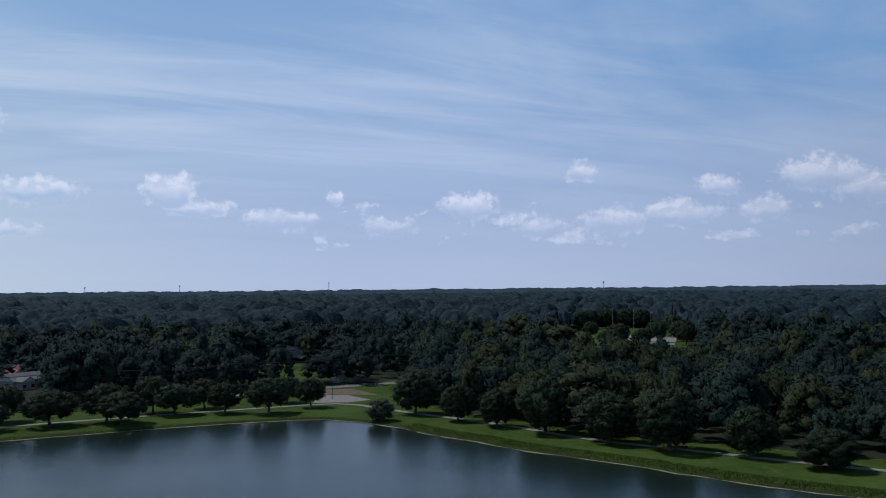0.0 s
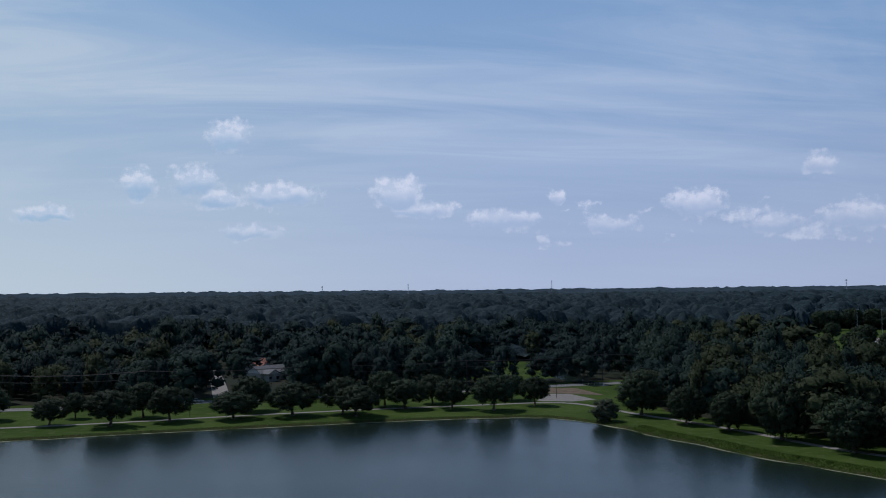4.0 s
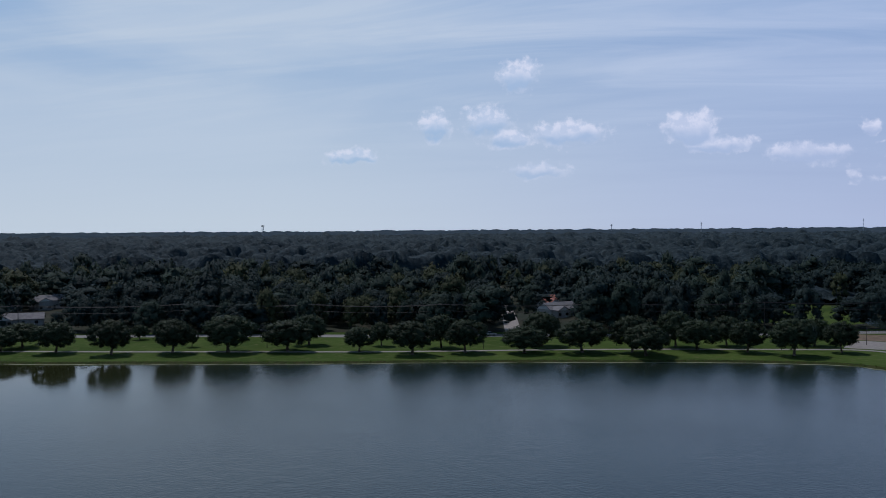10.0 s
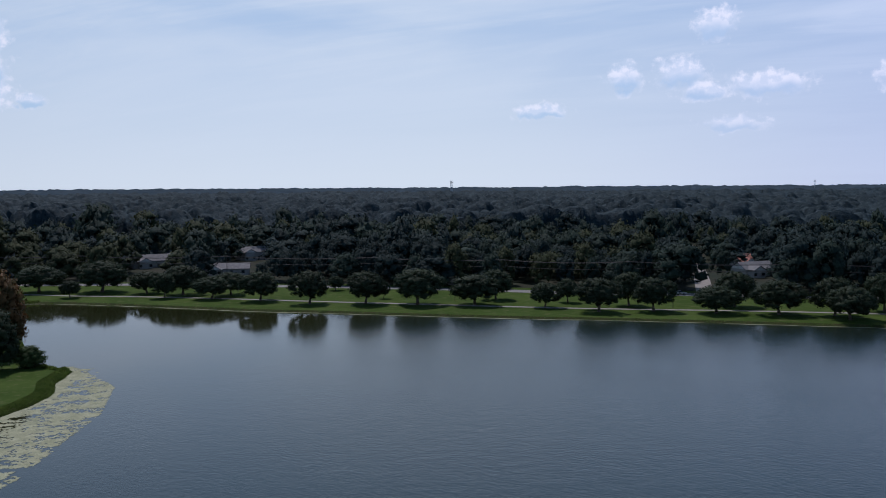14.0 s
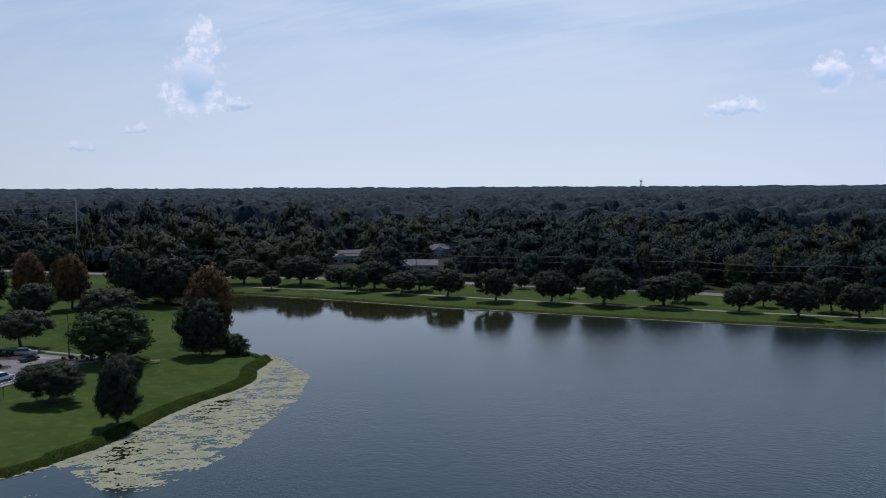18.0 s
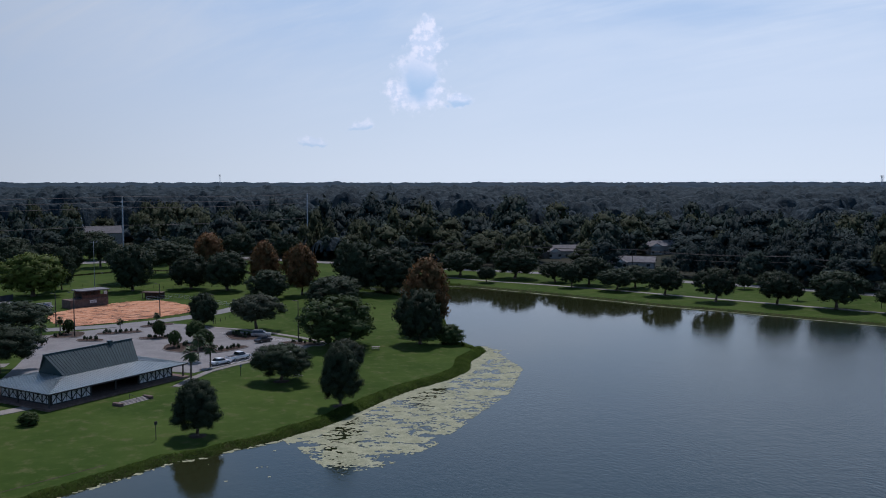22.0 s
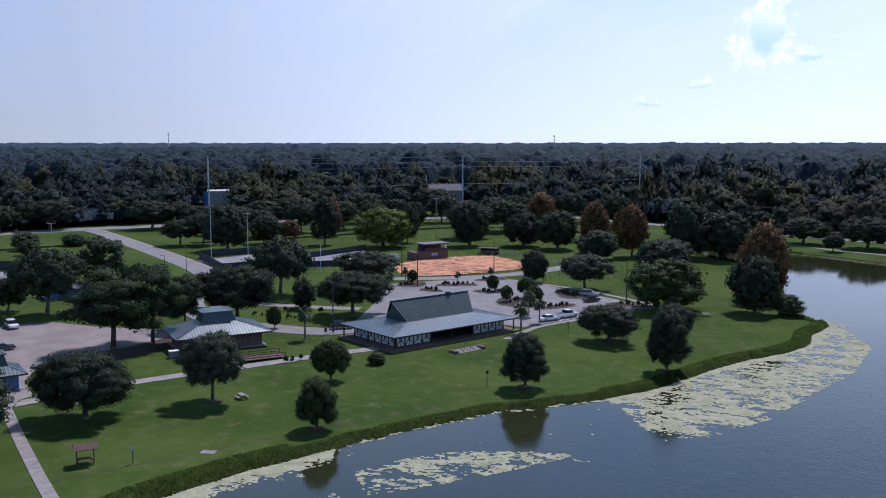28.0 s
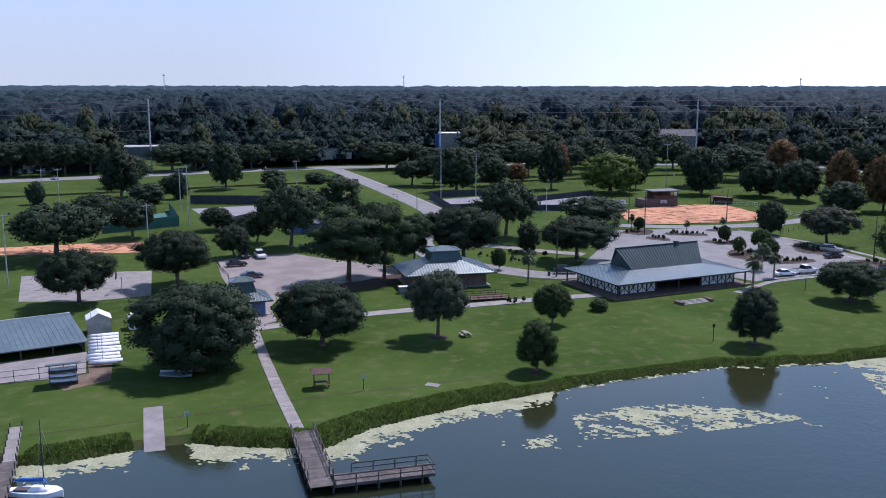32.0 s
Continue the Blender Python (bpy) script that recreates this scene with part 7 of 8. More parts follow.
pole_line([(-425, 146), (-378, 183), (-325, 221), (-272, 255), (-226, 277), (-182, 299), (-128, 331), (-78, 360), (-28, 396), (30, 428)], 11.0, [(0.2, -0.9), (0.2, 0.9), (0.1, 0.05), (2.6, 0.25)], "brown wooden utility pole with crossarms on the lake road", wr=0.06)
pole_line([(-300, -310), (-391, -214), (-431, -88), (-457, 30), (-505, 130)], 32.5, [(0.5, -2.2), (3.0, 2.2), (5.5, -2.2), (14.0, 1.2)], "tall grey steel transmission pole with wires", spread=1.0, pole_mat=M_STEEL, kind="transmission_pole", r=0.45, wr=0.09)
for x, y in ((-212.8, 236.5), (-147.1, 267.7), (-40, 335)):
    lamp_pole(x, y, 6.8, 1, "dark lamp post beside the lake path")


def fence(name, pts, h, label, mat, step=3.0, boards=False, mesh_rails=(0.05, 0.5, 0.97)):
    """A fence along a line: posts and rails, or posts and dark boards."""
    e = thing(name, Matrix(), label, "fence")
    for (ax, ay), (bx, by) in zip(pts, pts[1:]):
        L = math.hypot(bx - ax, by - ay)
        n = max(int(L / step), 1)
        rz = math.degrees(math.atan2(by - ay, bx - ax))
        for k in range(n + 1):
            f = k / n
            bm = fresh()
            box(bm, ax + (bx - ax) * f, ay + (by - ay) * f, -0.1, 0.09, 0.09, h + 0.15, rz)
            part("post", bm, mat, e)
            if k < n and boards:
                f = (k + 0.5) / n
                bm = fresh()
                box(bm, ax + (bx - ax) * f, ay + (by - ay) * f, 0.06, L / n - 0.1, 0.04, h - 0.08, rz)
                part("panel", bm, mat, e)
        if not boards:
            for z in mesh_rails:
                bm = fresh()
                bar(bm, (ax, ay, z * h), (bx, by, z * h), 0.05, 0.06)
                part("rail", bm, mat, e)


M_SCREEN = material("dark_windscreen_mesh", [(0.022, 0.026, 0.030), (0.035, 0.040, 0.045)], scale=0.6, rough=0.9, bump=0.1)
M_GREENSCREEN = material("green_windscreen_mesh", [(0.03, 0.10, 0.075), (0.045, 0.13, 0.10)], scale=0.6, rough=0.9, bump=0.1)
fence("rink_fence", [(-318.6, -68.8), (-336, -45), (-297, -36.5), (-286.8, -55), (-318.6, -68.8)], 2.4, "dark screened fence round the grey rink", M_SCREEN, 4.0, boards=True)
fence("court_fence", [(-287.6, -143.9), (-292, -116), (-269.0, -103.4), (-237.4, -110.1)], 3.0, "dark screened fence beside the tennis court", M_SCREEN, 4.0, boards=True)
fence("court_fence", [(-270.5, -142.8), (-241.4, -124.6), (-224, -138)], 3.0, "green screened fence beside the tennis court", M_GREENSCREEN, 4.0, boards=True)
fence("court_fence", [(-340, -13), (-318, -31), (-294, -29.8), (-297.2, -14.3), (-311.5, -1.5)], 2.0, "dark screened fence along the grey sports slab", M_SCREEN, 4.0, boards=True)
fence("field_fence", [(-322, 28), (-325.0, 39), (-298.5, 50.2), (-284, 60)], 1.2, "low wire fence round the clay infield", M_STEEL, 3.0)
fence("yard_fence", [(-113.1, -73.2), (-105.6, -83.3), (-93.5, -97)], 1.7, "wire mesh fence round the boat yard", M_DARKMETAL, 3.0)
fence("guard_rail", [(-62, 364.5), (-47.5, 369.0), (-19.2, 387.0), (10, 401)], 0.85, "pale steel guard rail along the bridge", M_STEEL, 2.5, mesh_rails=(0.55, 0.9))
fence("post_fence", [(-194.9, -92.0), (-185.2, -86.5), (-177.3, -81.0), (-168.5, -76.8)], 1.0, "row of dark wooden posts at the gravel lot", M_TIMBER, 1.3, mesh_rails=())
fence("post_fence", [(-262, 41), (-280, 52), (-297, 64), (-318, 72)], 0.9, "row of low dark posts across the grass", M_TIMBER, 3.2, mesh_rails=())
fence("post_fence", [(-344.5, -86.9), (-362, -58), (-375, -28), (-372, 18), (-352, 40)], 0.9, "row of low dark posts along the canal grass", M_TIMBER, 4.0, mesh_rails=())
ribbon("water", [(-278, -232), (-293.1, -214.8), (-312, -189), (-338, -157), (-362, -126), (-380, -112)], 6.0, 0.03, M_WATER, "dark narrow canal between grass banks", "canal", n=3)
ribbon("water", [(-366, -82), (-383, -46), (-402, -16), (-424.9, 20.8), (-424.8, 44.8), (-408, 72), (-372, 92)], 6.0, 0.03, M_WATER, "dark narrow canal beyond the ball field", "canal", n=3)


def press_box():
    e = thing("press_box", pose(-314.5, 8.8, 0, 0, 0, 118), "two-storey brown scorers' box with a flat roof behind the infield", "building")
    bm = fresh()
    box(bm, 0, 0, 0, 13.0, 5.0, 2.6)
    part("lower_wall", bm, M_BRICK, e, "dark brick ground storey")
    bm = fresh()
    box(bm, 2.0, 0, 2.6, 9.0, 5.0, 0.15)
    part("upper_floor", bm, M_TIMBER, e)
    for k in range(7):
        for y in (-2.3, 2.3):
            bm = fresh()
            box(bm, -2.3 + k * 1.43, y, 2.75, 0.16, 0.16, 2.3)
            part("post", bm, M_BROWNWOOD, e)
    bm = fresh()
    box(bm, 2.0, 2.0, 2.75, 8.8, 0.15, 2.2)
    part("back_wall", bm, M_BRICK, e)
    bm = fresh()
    box(bm, 2.0, -2.3, 2.75, 8.8, 0.1, 0.9)
    part("parapet", bm, M_BROWNWOOD, e)
    bm = fresh()
    box(bm, 2.0, 0, 5.0, 10.2, 6.2, 0.3)
    part("roof", bm, M_SHINGLE, e)
    bm = fresh()
    for k in range(9):
        box(bm, -2.9 - k * 0.42, 0, 2.45 - k * 0.28, 0.44, 2.0, 0.12)
    bar(bm, (-2.7, -1.0, 2.5), (-6.6, -1.0, 0.0), 0.1, 0.25)
    bar(bm, (-2.7, 1.0, 2.5), (-6.6, 1.0, 0.0), 0.1, 0.25)
    part("stair", bm, M_BROWNWOOD, e)
    for x, z, w, h, mt in ((1.2, 1.2, 2.2, 0.9, M_WHITE), (5.6, 3.6, 1.0, 1.0, M_WHITE)):
        bm = fresh()
        box(bm, x, -2.56 if z < 2 else -2.42, z, w, 0.08, h)
        bd = part("sign_board", bm, mt, e)
        bm = fresh()
        for r in range(2):
            box(bm, x, -2.615 if z < 2 else -2.475, z + 0.2 + r * 0.3, w * 0.7, 0.03, 0.14)
        part("lettering", bm, M_BROWNWOOD, bd)


press_box()
e = thing("dugout", pose(-326.0, 30.5, 0, 0, 0, 60), "low brown dugout beside the clay infield", "dugout")
bm = fresh()
box(bm, 0, 1.2, 0, 7, 0.2, 2.1)
part("back_wall", bm, M_BROWNWOOD, e)
bm = fresh()
box(bm, 0, 0, 2.1, 7.4, 3.0, 0.15)
part("roof", bm, M_BROWNWOOD, e)
for x in (-3.3, 0, 3.3):
    bm = fresh()
    box(bm, x, -1.2, 0, 0.14, 0.14, 2.1)
    part("post", bm, M_BROWNWOOD, e)
e = thing("scoreboard", pose(-300.0, -3.2, 0, 0, 0, 100), "white panel board on dark posts by the infield", "scoreboard")
for x in (-1.6, 1.6):
    bm = fresh()
    box(bm, x, 0, 0, 0.16, 0.16, 3.2)
    part("post", bm, M_DARKMETAL, e)
bm = fresh()
box(bm, 0, -0.1, 1.6, 4.2, 0.1, 1.9)
bd = part("panel", bm, M_WHITE, e)
bm = fresh()
for k in range(3):
    box(bm, 0, -0.17, 1.9 + k * 0.5, 3.2, 0.03, 0.22)
part("lettering", bm, M_BLUE, bd)
e = thing("flagpole", pose(-283.6, -24.7, 0), "white flagpole with a hanging striped flag", "flagpole")
bm = fresh()
rod(bm, (0, 0, 0), (0, 0, 8.5), 0.08, 0.04, 8)
part("pole", bm, M_WHITE, e)
for k in range(6):
    bm = fresh()
    faces(bm, [(0.05 + 0.22 * k, 0.05 * math.sin(k), 8.2 - 0.12 * k), (0.27 + 0.22 * k, 0.05 * math.sin(k + 1), 8.08 - 0.12 * k), (0.20 + 0.15 * k, 0.06 * math.sin(k + 1), 6.5 - 0.15 * k), (0.02 + 0.15 * k, 0.06 * math.sin(k), 6.6 - 0.15 * k)], [(0, 1, 2, 3)])
    r = bmesh.ops.extrude_face_region(bm, geom=bm.faces[:])
    bmesh.ops.translate(bm, vec=(0, 0.02, 0), verts=[v for v in r["geom"] if isinstance(v, bmesh.types.BMVert)])
    part("flag_fold", bm, M_REDROOF if k % 2 else M_WHITE, e)


# ---- the far playing field ----
for x, y, h in ((155.8, 704.0, 19.0), (166.0, 679.9, 21.0), (155.0, 762.8, 20.0), (138.0, 764.4, 20.0)):
    lamp_pole(x, y, h, 3, "tall steel floodlight pole beside the far playing field")
for x, y, h, w in ((100, 560, 13, 15), (112, 600, 15, 17), (124, 585, 12, 13), (146, 640, 14, 15), (158, 610, 13, 13), (166, 650, 15, 18), (176, 720, 16, 17), (186, 770, 15, 16), (110, 700, 12, 12), (120, 820, 17, 18), (150, 850, 18, 19), (180, 850, 17, 18), (132, 845, 17, 17), (168, 858, 18, 18)):
    plant("oak", M_OAK, "oak_tree", "full green tree beside the far playing field", "tree", x, y, h, w, "trees round the far playing field")
for x, y, rz in ((134, 668, 20), (139, 664, 24), (145, 690, 30)):
    car(x, y, rz, P_WHITE, "white van parked beside the far playing field", "suv")

# ---- houses and other buildings ----
def house(x, y, rz, L, Wd, h, roof_mat, label, wing=True):
    e = thing("house", pose(x, y, 0, 0, 0, rz), label, "house")
    bm = fresh()
    box(bm, 0, 0, 0, L, Wd, h)
    part("wall", bm, M_WALL, e)

    def gable(cx, cy, l, w, z, turn):
        m = Matrix.Translation((cx, cy, 0)) @ Matrix.Rotation(radians(turn), 4, "Z")
        for s in (-1, 1):
            bm = fresh()
            a, b, c, d = Vector((-l / 2 - 0.5, s * (w / 2 + 0.5), z - 0.2)), Vector((l / 2 + 0.5, s * (w / 2 + 0.5), z - 0.2)), Vector((l / 2 + 0.5, 0, z + w * 0.27)), Vector((-l / 2 - 0.5, 0, z + w * 0.27))
            t = Vector((0, 0, 0.15))
            faces(bm, [a, b, c, d, a + t, b + t, c + t, d + t], [(0, 1, 2, 3), (7, 6, 5, 4), (0, 4, 5, 1), (1, 5, 6, 2), (2, 6, 7, 3), (3, 7, 4, 0)])
            bmesh.ops.recalc_face_normals(bm, faces=bm.faces)
            bmesh.ops.transform(bm, matrix=m, verts=bm.verts)
            part("roof", bm, roof_mat, e)
        for s in (-1, 1):
            bm = fresh()
            faces(bm, [(s * l / 2, -w / 2, z), (s * l / 2, w / 2, z), (s * l / 2, 0, z + w * 0.25), (s * (l / 2 - 0.2), -w / 2, z), (s * (l / 2 - 0.2), w / 2, z), (s * (l / 2 - 0.2), 0, z + w * 0.25)], [(0, 1, 2), (5, 4, 3), (0, 3, 4, 1), (1, 4, 5, 2), (2, 5, 3, 0)])
            bmesh.ops.recalc_face_normals(bm, faces=bm.faces)
            bmesh.ops.transform(bm, matrix=m, verts=bm.verts)
            part("gable", bm, M_WHITE, e)

    gable(0, 0, L, Wd, h, 0)
    if wing:
        bm = fresh()
        box(bm, -L * 0.25, -Wd / 2 - 2, 0, 6, 4.0, h)
        part("wing", bm, M_WALL, e)
        gable(-L * 0.25, -Wd / 2 - 1.4, 5.4, 6, h, 90)
    for k in range(4):
        bm = fresh()
        xx = -L * 0.38 + k * L * 0.25
        if wing and abs(xx + L * 0.25) < 3.6:
            yy = -Wd / 2 - 4.03
        else:
            yy = -Wd / 2 - 0.03
        box(bm, xx, yy, 0.9 if k != 2 else 0.1, 1.4 if k != 2 else 1.0, 0.1, 1.3 if k != 2 else 2.1)
        wdw = part("window" if k != 2 else "door", bm, M_GLASS if k != 2 else M_TIMBER, e)
        bm = fresh()
        box(bm, xx, yy - 0.02, 0.8 if k != 2 else 0.0, 1.7, 0.14, 0.1)
        part("sill", bm, M_WHITE, wdw)


# each house turns its front towards the lake
def face_lake(x, y, off=0):
    return math.degrees(math.atan2(y, x)) - 90 + 180 + off - 180 + 0


for x, y, L, Wd, h, rm, off, lb in ((-418, 240, 19, 10, 3.6, M_SHINGLE, 15, "grey-roofed white house among the trees"), (-356, 242, 20, 8, 3.0, M_SHINGLE, -5, "low grey-roofed ranch house behind the lake road"),
                                    (-417, 300, 16, 9, 4.6, M_SHINGLE, 20, "pale house with a light grey roof in the woods"), (-172.5, 382.7, 16, 10, 3.4, M_SHINGLE, 40, "pale house with a light roof beside the side street"),
                                    (-190, 414, 18, 10, 4.0, M_REDROOF, 40, "house with a red roof beside the side street"), (-249, 284, 18, 8, 2.8, M_SHINGLE, 0, "low pale grey-roofed house behind the lake road"),
                                    (-560, 300, 16, 10, 3.8, M_SHINGLE, 10, "distant grey-roofed house in the woods"), (-210, 356, 14, 9, 3.2, M_REDROOF, 20, "small reddish house behind trees by the street"),
                                    (-500, 335, 15, 9, 3.6, M_REDROOF, -10, "house with a reddish roof deep in the trees")):
    house(x, y, face_lake(x, y, off), L, Wd, h, rm, lb, wing=L > 14.5)
e = thing("commercial_building", pose(-568, -110, 0, 0, 0, 101), "flat-roofed pale building with a blue front beyond the main road", "building")
bm = fresh()
box(bm, 0, 0, 0, 13, 12, 9.5)
part("wall", bm, M_WALL, e)
bm = fresh()
box(bm, 0, 0, 9.5, 13.4, 12.4, 0.5)
part("parapet", bm, M_WHITE, e)
bm = fresh()
box(bm, -5, 7, 0, 8, 6, 8.6)
part("blue_wing", bm, M_BLUETARP, e, "bright blue painted wing")
e = thing("church", pose(-616, 26, 0, 0, 0, 92), "white church with a grey roof and small steeple", "church")
bm = fresh()
box(bm, 0, 0, 0, 26, 12, 7)
part("wall", bm, M_WALL, e)
for s in (-1, 1):
    bm = fresh()
    faces(bm, [(-13.5, s * 6.6, 6.8), (13.5, s * 6.6, 6.8), (13.5, 0, 11), (-13.5, 0, 11), (-13.5, s * 6.6, 7.1), (13.5, s * 6.6, 7.1), (13.5, 0, 11.3), (-13.5, 0, 11.3)], [(0, 1, 2, 3), (7, 6, 5, 4), (0, 4, 5, 1), (1, 5, 6, 2), (2, 6, 7, 3), (3, 7, 4, 0)])
    bmesh.ops.recalc_face_normals(bm, faces=bm.faces)
    part("roof", bm, M_SHINGLE, e)
bm = fresh()
box(bm, -10, 0, 10, 2.2, 2.2, 4)
rod(bm, (-10, 0, 14), (-10, 0, 18), 1.3, 0.05, 6)
part("steeple", bm, M_WHITE, e)
e = thing("commercial_building", pose(-455, -256, 0, 0, 0, 119), "long low grey building beyond the main road", "building")
bm = fresh()
box(bm, 0, 0, 0, 26, 12, 6.5)
part("wall", bm, M_SHINGLE, e)
bm = fresh()
box(bm, 0, 0, 6.5, 26.6, 12.6, 0.5)
part("roof", bm, M_WALL, e)

# ---- far masts on the skyline ----
for x, y, h in ((-426, 3474, 58), (-951, 3368, 52), (-2351, 2593, 52), (507, 2957, 50), (-2012, 2225, 50), (-2961, 485, 55), (-2914, -712, 62), (-2655, -1397, 66), (-1254, 3267, 46)):
    e = thing("radio_mast", pose(x, y, 0), "thin distant lattice mast on the skyline", "mast", "masts on the skyline")
    bm = fresh()
    for i in range(3):
        a = i * 2.0944
        rod(bm, (math.cos(a) * 2.2, math.sin(a) * 2.2, 0), (math.cos(a) * 0.6, math.sin(a) * 0.6, h), 0.45, 0.35, 5)
    part("leg", bm, M_STEEL, e)
    bm = fresh()
    for k in range(int(h / 8)):
        box(bm, 0, 0, 6 + k * 8, 3.0 - k * 0.2, 3.0 - k * 0.2, 0.4)
    part("brace", bm, M_STEEL, e)
    bm = fresh()
    box(bm, 0, 0, h - 5, 6, 6, 1.2)
    box(bm, 0, 0, h - 1, 5, 5, 1.0)
    part("platform", bm, M_DARKMETAL, e)


# ---- water's edge ----
def shoreline(i0, i1):
    return [(SHORE[i % N], OUT[i % N]) for i in range(i0, i1)]


def reeds():
    """Rank weeds along the banks: small leaves heaped in a lumpy band, thick along the park shore."""
    V, Q, NN, n = [], [], [], 0
    park, far, east = 3 * len(PARK_SHORE), 3 * (len(PARK_SHORE) + len(POINT_SHORE)), 3 * (len(PARK_SHORE) + len(POINT_SHORE) + len(FAR_SHORE))
    for i in range(N):
        p, o, q = SHORE[i], OUT[i], SHORE[(i + 1) % N]
        L = (q - p).length
        if p.y < -66 or p.x > 110:
            continue
        leaf = 0.085
        if i < park:
            if (p - Vector((-91.7, -51.3))).length < 3.3:
                continue
            wild = 2.0 if p.y < -13 else (0.65 if p.y < 32 else 1.3)
            den, wid, hh = 170, 1.3 + 1.6 * wild, 0.10 + 0.18 * wild
        elif i < far:
            den, wid, hh, leaf = 50, 3.0, 1.1, 0.16
        elif i < east:
            den, wid, hh, leaf = 7, 2.0, 0.4, 0.2
        else:
            den, wid, hh, leaf = 22, 7.0, 0.65, 0.17
        k = int(L * den * wid)
        if not k:
            continue
        f, w = RNG.uniform(0, 1, k), RNG.uniform(-0.45, wid, k)
        x = p.x + (q.x - p.x) * f + o.x * w
        y = p.y + (q.y - p.y) * f + o.y * w
        ground_z = np.where(w < 1.5, -0.75 + 0.75 * np.clip((w + 0.3) / 1.8, 0, 1), 0.0)
        lump = np.array([0.62 + 0.9 * noise.noise(Vector((a * 0.45, b * 0.45, 2))) + 0.4 * noise.noise(Vector((a * 1.3, b * 1.3, 7))) for a, b in zip(x, y)])
        edge = np.sin(np.clip((w + 0.45) / (wid + 0.45), 0, 1) * math.pi) ** 1.1
        z = ground_z + hh * np.clip(lump, 0.05, 1.6) * edge * RNG.uniform(0.35, 1.0, k) ** 0.5
        d = np.stack([o.x * (w / wid - 0.5) + RNG.normal(0, 0.35, k), o.y * (w / wid - 0.5) + RNG.normal(0, 0.35, k), np.full(k, 1.0)], 1)
        d /= np.linalg.norm(d, axis=1)[:, None]
        # upright blades: a broad foot and a leaning tip
        a = RNG.uniform(0, 6.283, k)
        half = leaf * RNG.uniform(0.5, 1.1, k)
        sx, sy = np.cos(a) * half, np.sin(a) * half
        tip = np.stack([x + RNG.normal(0, 0.16, k), y + RNG.normal(0, 0.16, k), z + RNG.uniform(0.0, 0.22, k)], 1)
        foot = np.maximum(z - leaf * 3.2, ground_z - 0.05)
        lv = np.stack([np.stack([x - sx, y - sy, foot], 1), np.stack([x + sx, y + sy, foot], 1), tip], 1).reshape(-1, 3)
        V.append(lv), Q.append(np.arange(3 * k).reshape(k, 3) + n), NN.append(np.repeat(d, 3, axis=0))
        n += len(lv)
    tagged(mesh_np("reeds", np.concatenate(V), None, M_REED, tris=np.concatenate(Q), normals=np.concatenate(NN)), "rank green reeds and weeds along the water's edge", "reeds", kind="stuff")


reeds()


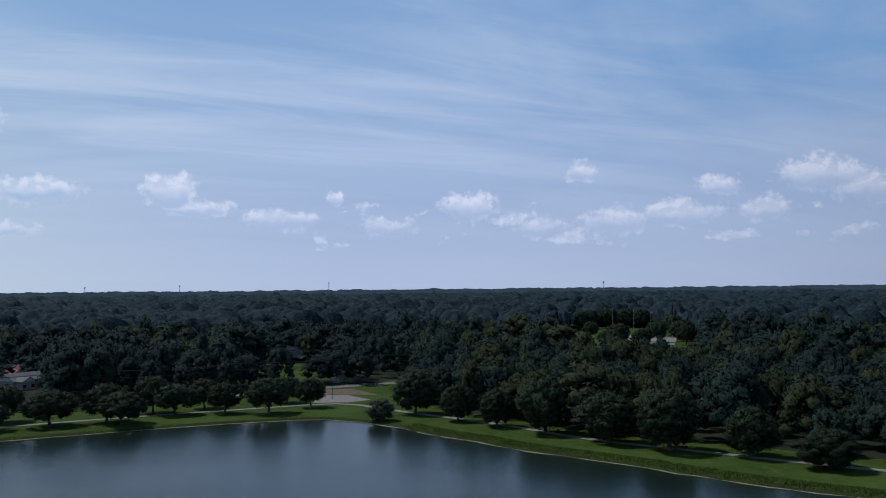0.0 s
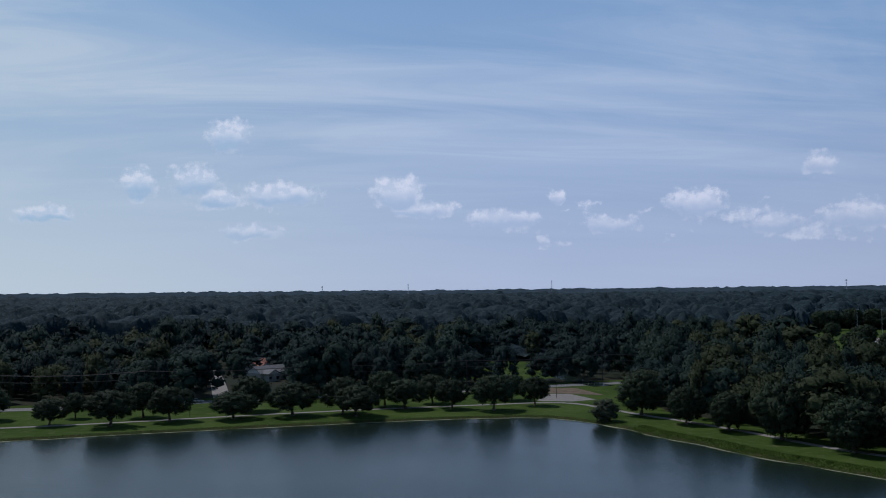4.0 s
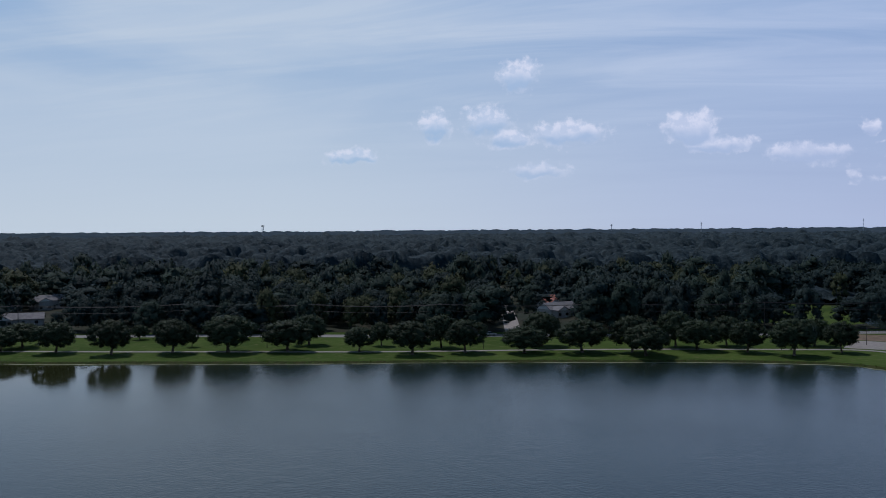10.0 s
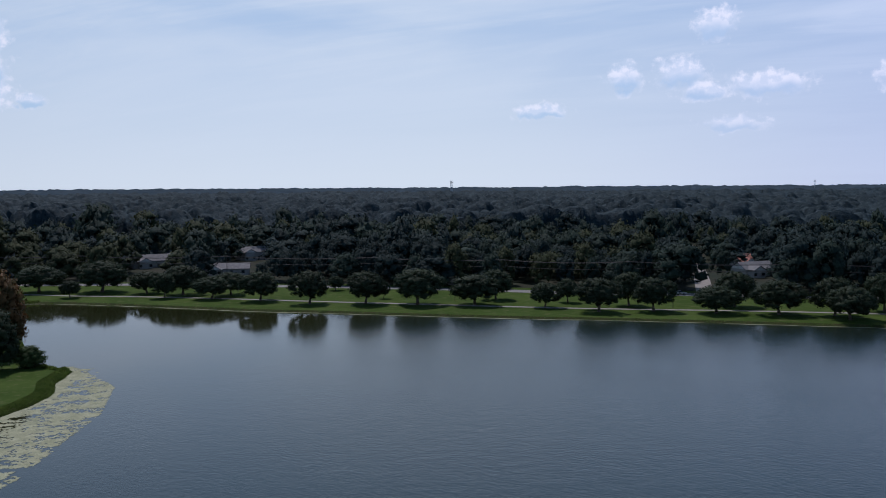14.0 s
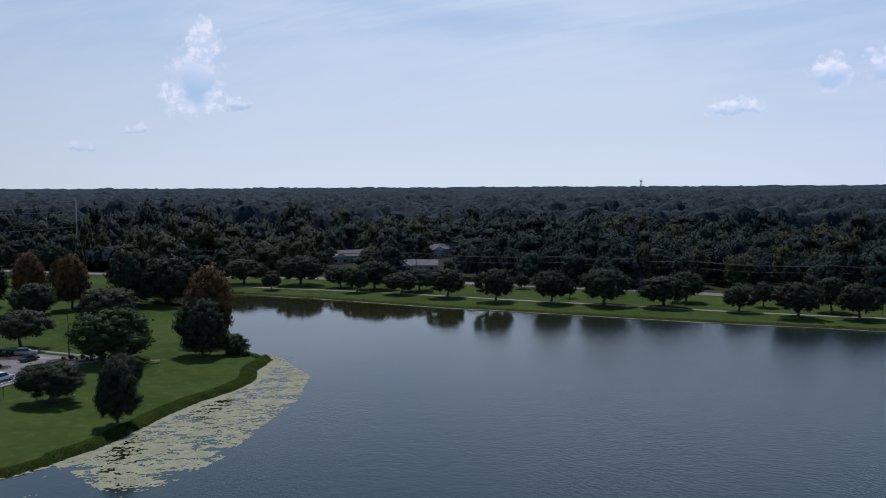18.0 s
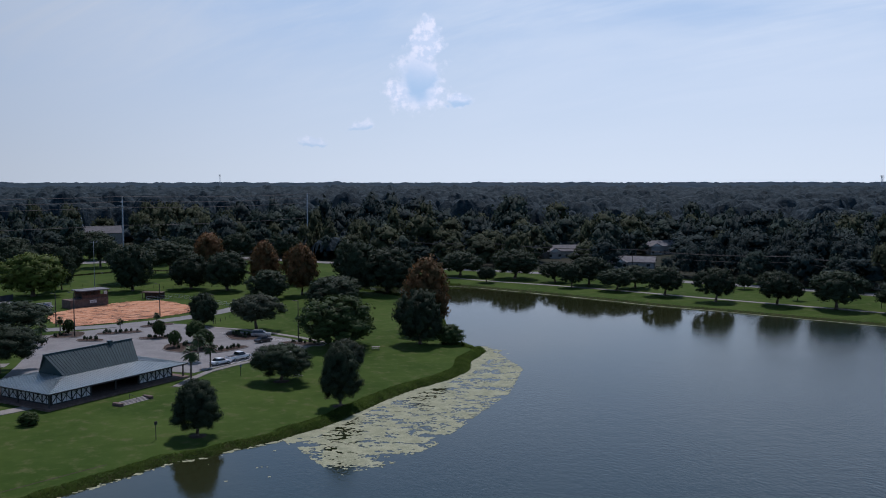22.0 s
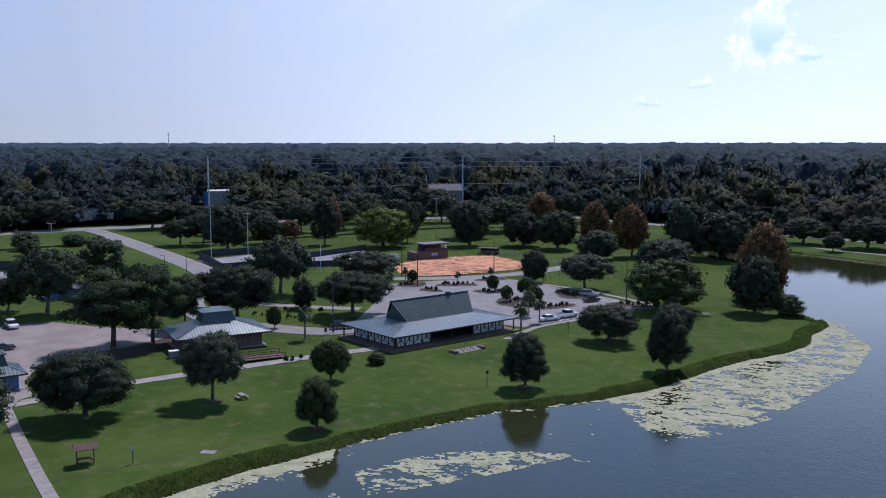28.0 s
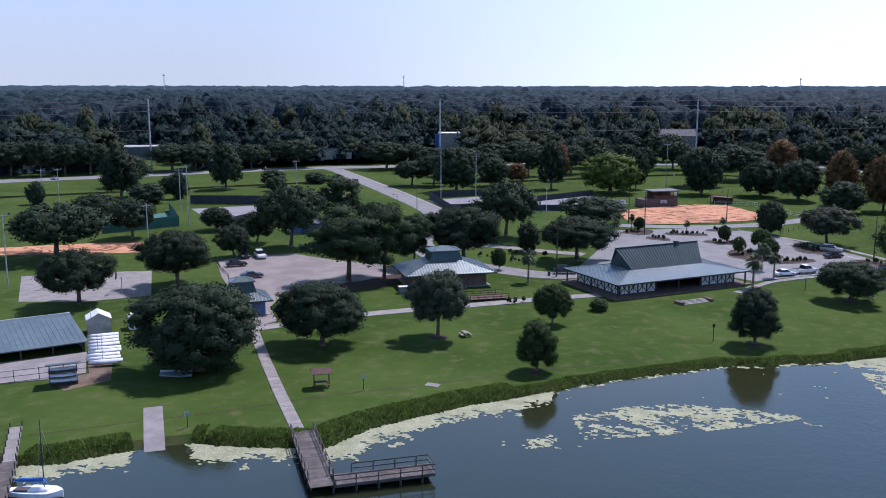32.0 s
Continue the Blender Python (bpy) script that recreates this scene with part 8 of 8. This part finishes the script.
def algae():
    """Ragged pale mats of algae on the water, thick off the point and thin along the banks."""
    MAT_A = [(-139.3, 33.1), (-144.8, 40.9), (-156.0, 52.2), (-165.7, 66.4), (-176.3, 80.0), (-186, 88), (-196.5, 95.5), (-176.4, 92.2), (-156.8, 79.0), (-146.0, 68.2), (-129.8, 52.7), (-121.5, 40.0), (-124.2, 34.5), (-133.3, 33.1)]
    MAT_B = [(-111.5, -6.2), (-115.9, 0.0), (-118.6, 7.1), (-118.2, 14.0), (-116.6, 22.9), (-112.6, 16.1), (-107.7, 6.6), (-103.6, -4.4)]
    MAT_C = [(-100.9, -11.8), (-103.7, -9.6), (-105.4, -6.6), (-101.2, -7.8), (-99.2, -11.1)]
    STRAY = [(-112, -9), (-128, 18), (-135, 36), (-119, 36), (-114, 24), (-104, 2), (-98, -12), (-104, -18)]
    cell = 0.34
    xs, ys = np.meshgrid(np.arange(-204, -76, cell), np.arange(-66, 99, cell), indexing="ij")
    wet = inside(SHORE, xs, ys)
    edge = np.full(xs.shape, 99.0)
    line = [(p.x, p.y) for p in SHORE[:3 * len(PARK_SHORE) + 10]]
    for d in (6.0, 5.0, 4.0, 3.2, 2.4, 1.6, 0.9):
        edge = np.where(wet & near_line(line, xs, ys, d), d, edge)
    a, b = inside(MAT_A, xs, ys), inside(MAT_B, xs, ys)
    want = np.full(xs.shape, 2.0)
    want = np.where(edge < 1.7, -0.5, np.where(edge < 3.3, -0.22, np.where(edge < 4.5, 0.0, np.where(edge < 6.5, 0.25, want))))
    # a clear pool between the dock and the north mat
    want = np.where((ys > -9) & (ys < 32) & (edge < 99), np.where(edge < 1.0, 0.05, 0.62), want)
    want = np.where(inside(STRAY, xs, ys), np.minimum(want, 0.46), want)
    want = np.where(b, -0.05, want)
    want = np.where(inside(MAT_C, xs, ys), 0.0, want)
    off = np.full(xs.shape, 30.0)
    for d in (26.0, 22.0, 19.0, 16.0, 13.0, 10.0, 7.0):
        off = np.where(near_line(line, xs, ys, d), d, off)
    want = np.where(a, np.interp(off, [7, 10, 13, 16, 19, 22, 26, 30], [-0.06, -0.15, -0.18, -0.14, -0.05, 0.06, 0.22, 0.46]), want)
    want = np.where(np.hypot(xs + 90, ys + 50.0) < 3.4, 2.0, want)
    pick = np.argwhere(wet & (want < 1))
    keep = np.zeros(xs.shape, bool)
    for i, j in pick:
        x, y = xs[i, j], ys[i, j]
        along, across = x * 0.5 + y * 0.866, x * 0.866 - y * 0.5
        v = Vector((along * 0.15, across * 0.26, 0))
        q = noise.noise(v) * 0.36 + noise.noise(v * 2.6) * 0.36 + noise.noise(v * 6.0) * 0.36 + noise.noise(v * 13) * 0.26
        keep[i, j] = q > want[i, j]
    k = np.argwhere(keep)
    V, index, Q = [], {}, []
    for i, j in k:
        f = []
        for di, dj in ((0, 0), (1, 0), (1, 1), (0, 1)):
            key = (i + di, j + dj)
            if key not in index:
                index[key] = len(V)
                x, y = -204 + cell * key[0], -66 + cell * key[1]
                w = Vector((x * 2.1, y * 2.1, 0))
                V.append((x + noise.noise(w) * 0.3, y + noise.noise(w + Vector((7, 7, 7))) * 0.3, WATER_Z + 0.015 + 0.02 * noise.noise(w * 0.5)))
            f.append(index[key])
        Q.append(f)
    tagged(mesh_np("algae", V, Q, M_ALGAE), "ragged pale yellow-green algae mats floating on the lake", "algae", kind="stuff")
    # pale scum line along the far banks
    V, Q, n = [], [], 0
    start = 3 * (len(PARK_SHORE) + len(POINT_SHORE)) - 6
    for i in range(start, N - 18):
        p, o, q, o2 = SHORE[i], OUT[i], SHORE[i + 1], OUT[i + 1]
        for s in range(6):
            f0, f1 = s / 6, (s + 1) / 6
            c0, c1 = p.lerp(q, f0), p.lerp(q, f1)
            w0 = 0.55 + 0.9 * noise.noise(Vector((c0.x * 0.15, c0.y * 0.15, 4)))
            w1 = 0.55 + 0.9 * noise.noise(Vector((c1.x * 0.15, c1.y * 0.15, 4)))
            if w0 < 0.1 and w1 < 0.1:
                continue
            V += [(*(c0 + o * 0.4), WATER_Z + 0.02), (*(c1 + o2 * 0.4), WATER_Z + 0.02), (*(c1 - o2 * max(w1, 0.05)), WATER_Z + 0.02), (*(c0 - o * max(w0, 0.05)), WATER_Z + 0.02)]
            Q.append((n, n + 1, n + 2, n + 3))
            n += 4
    tagged(mesh_np("algae", V, Q, M_ALGAE), "thin pale algae line along the far bank", "algae", kind="stuff")


algae()
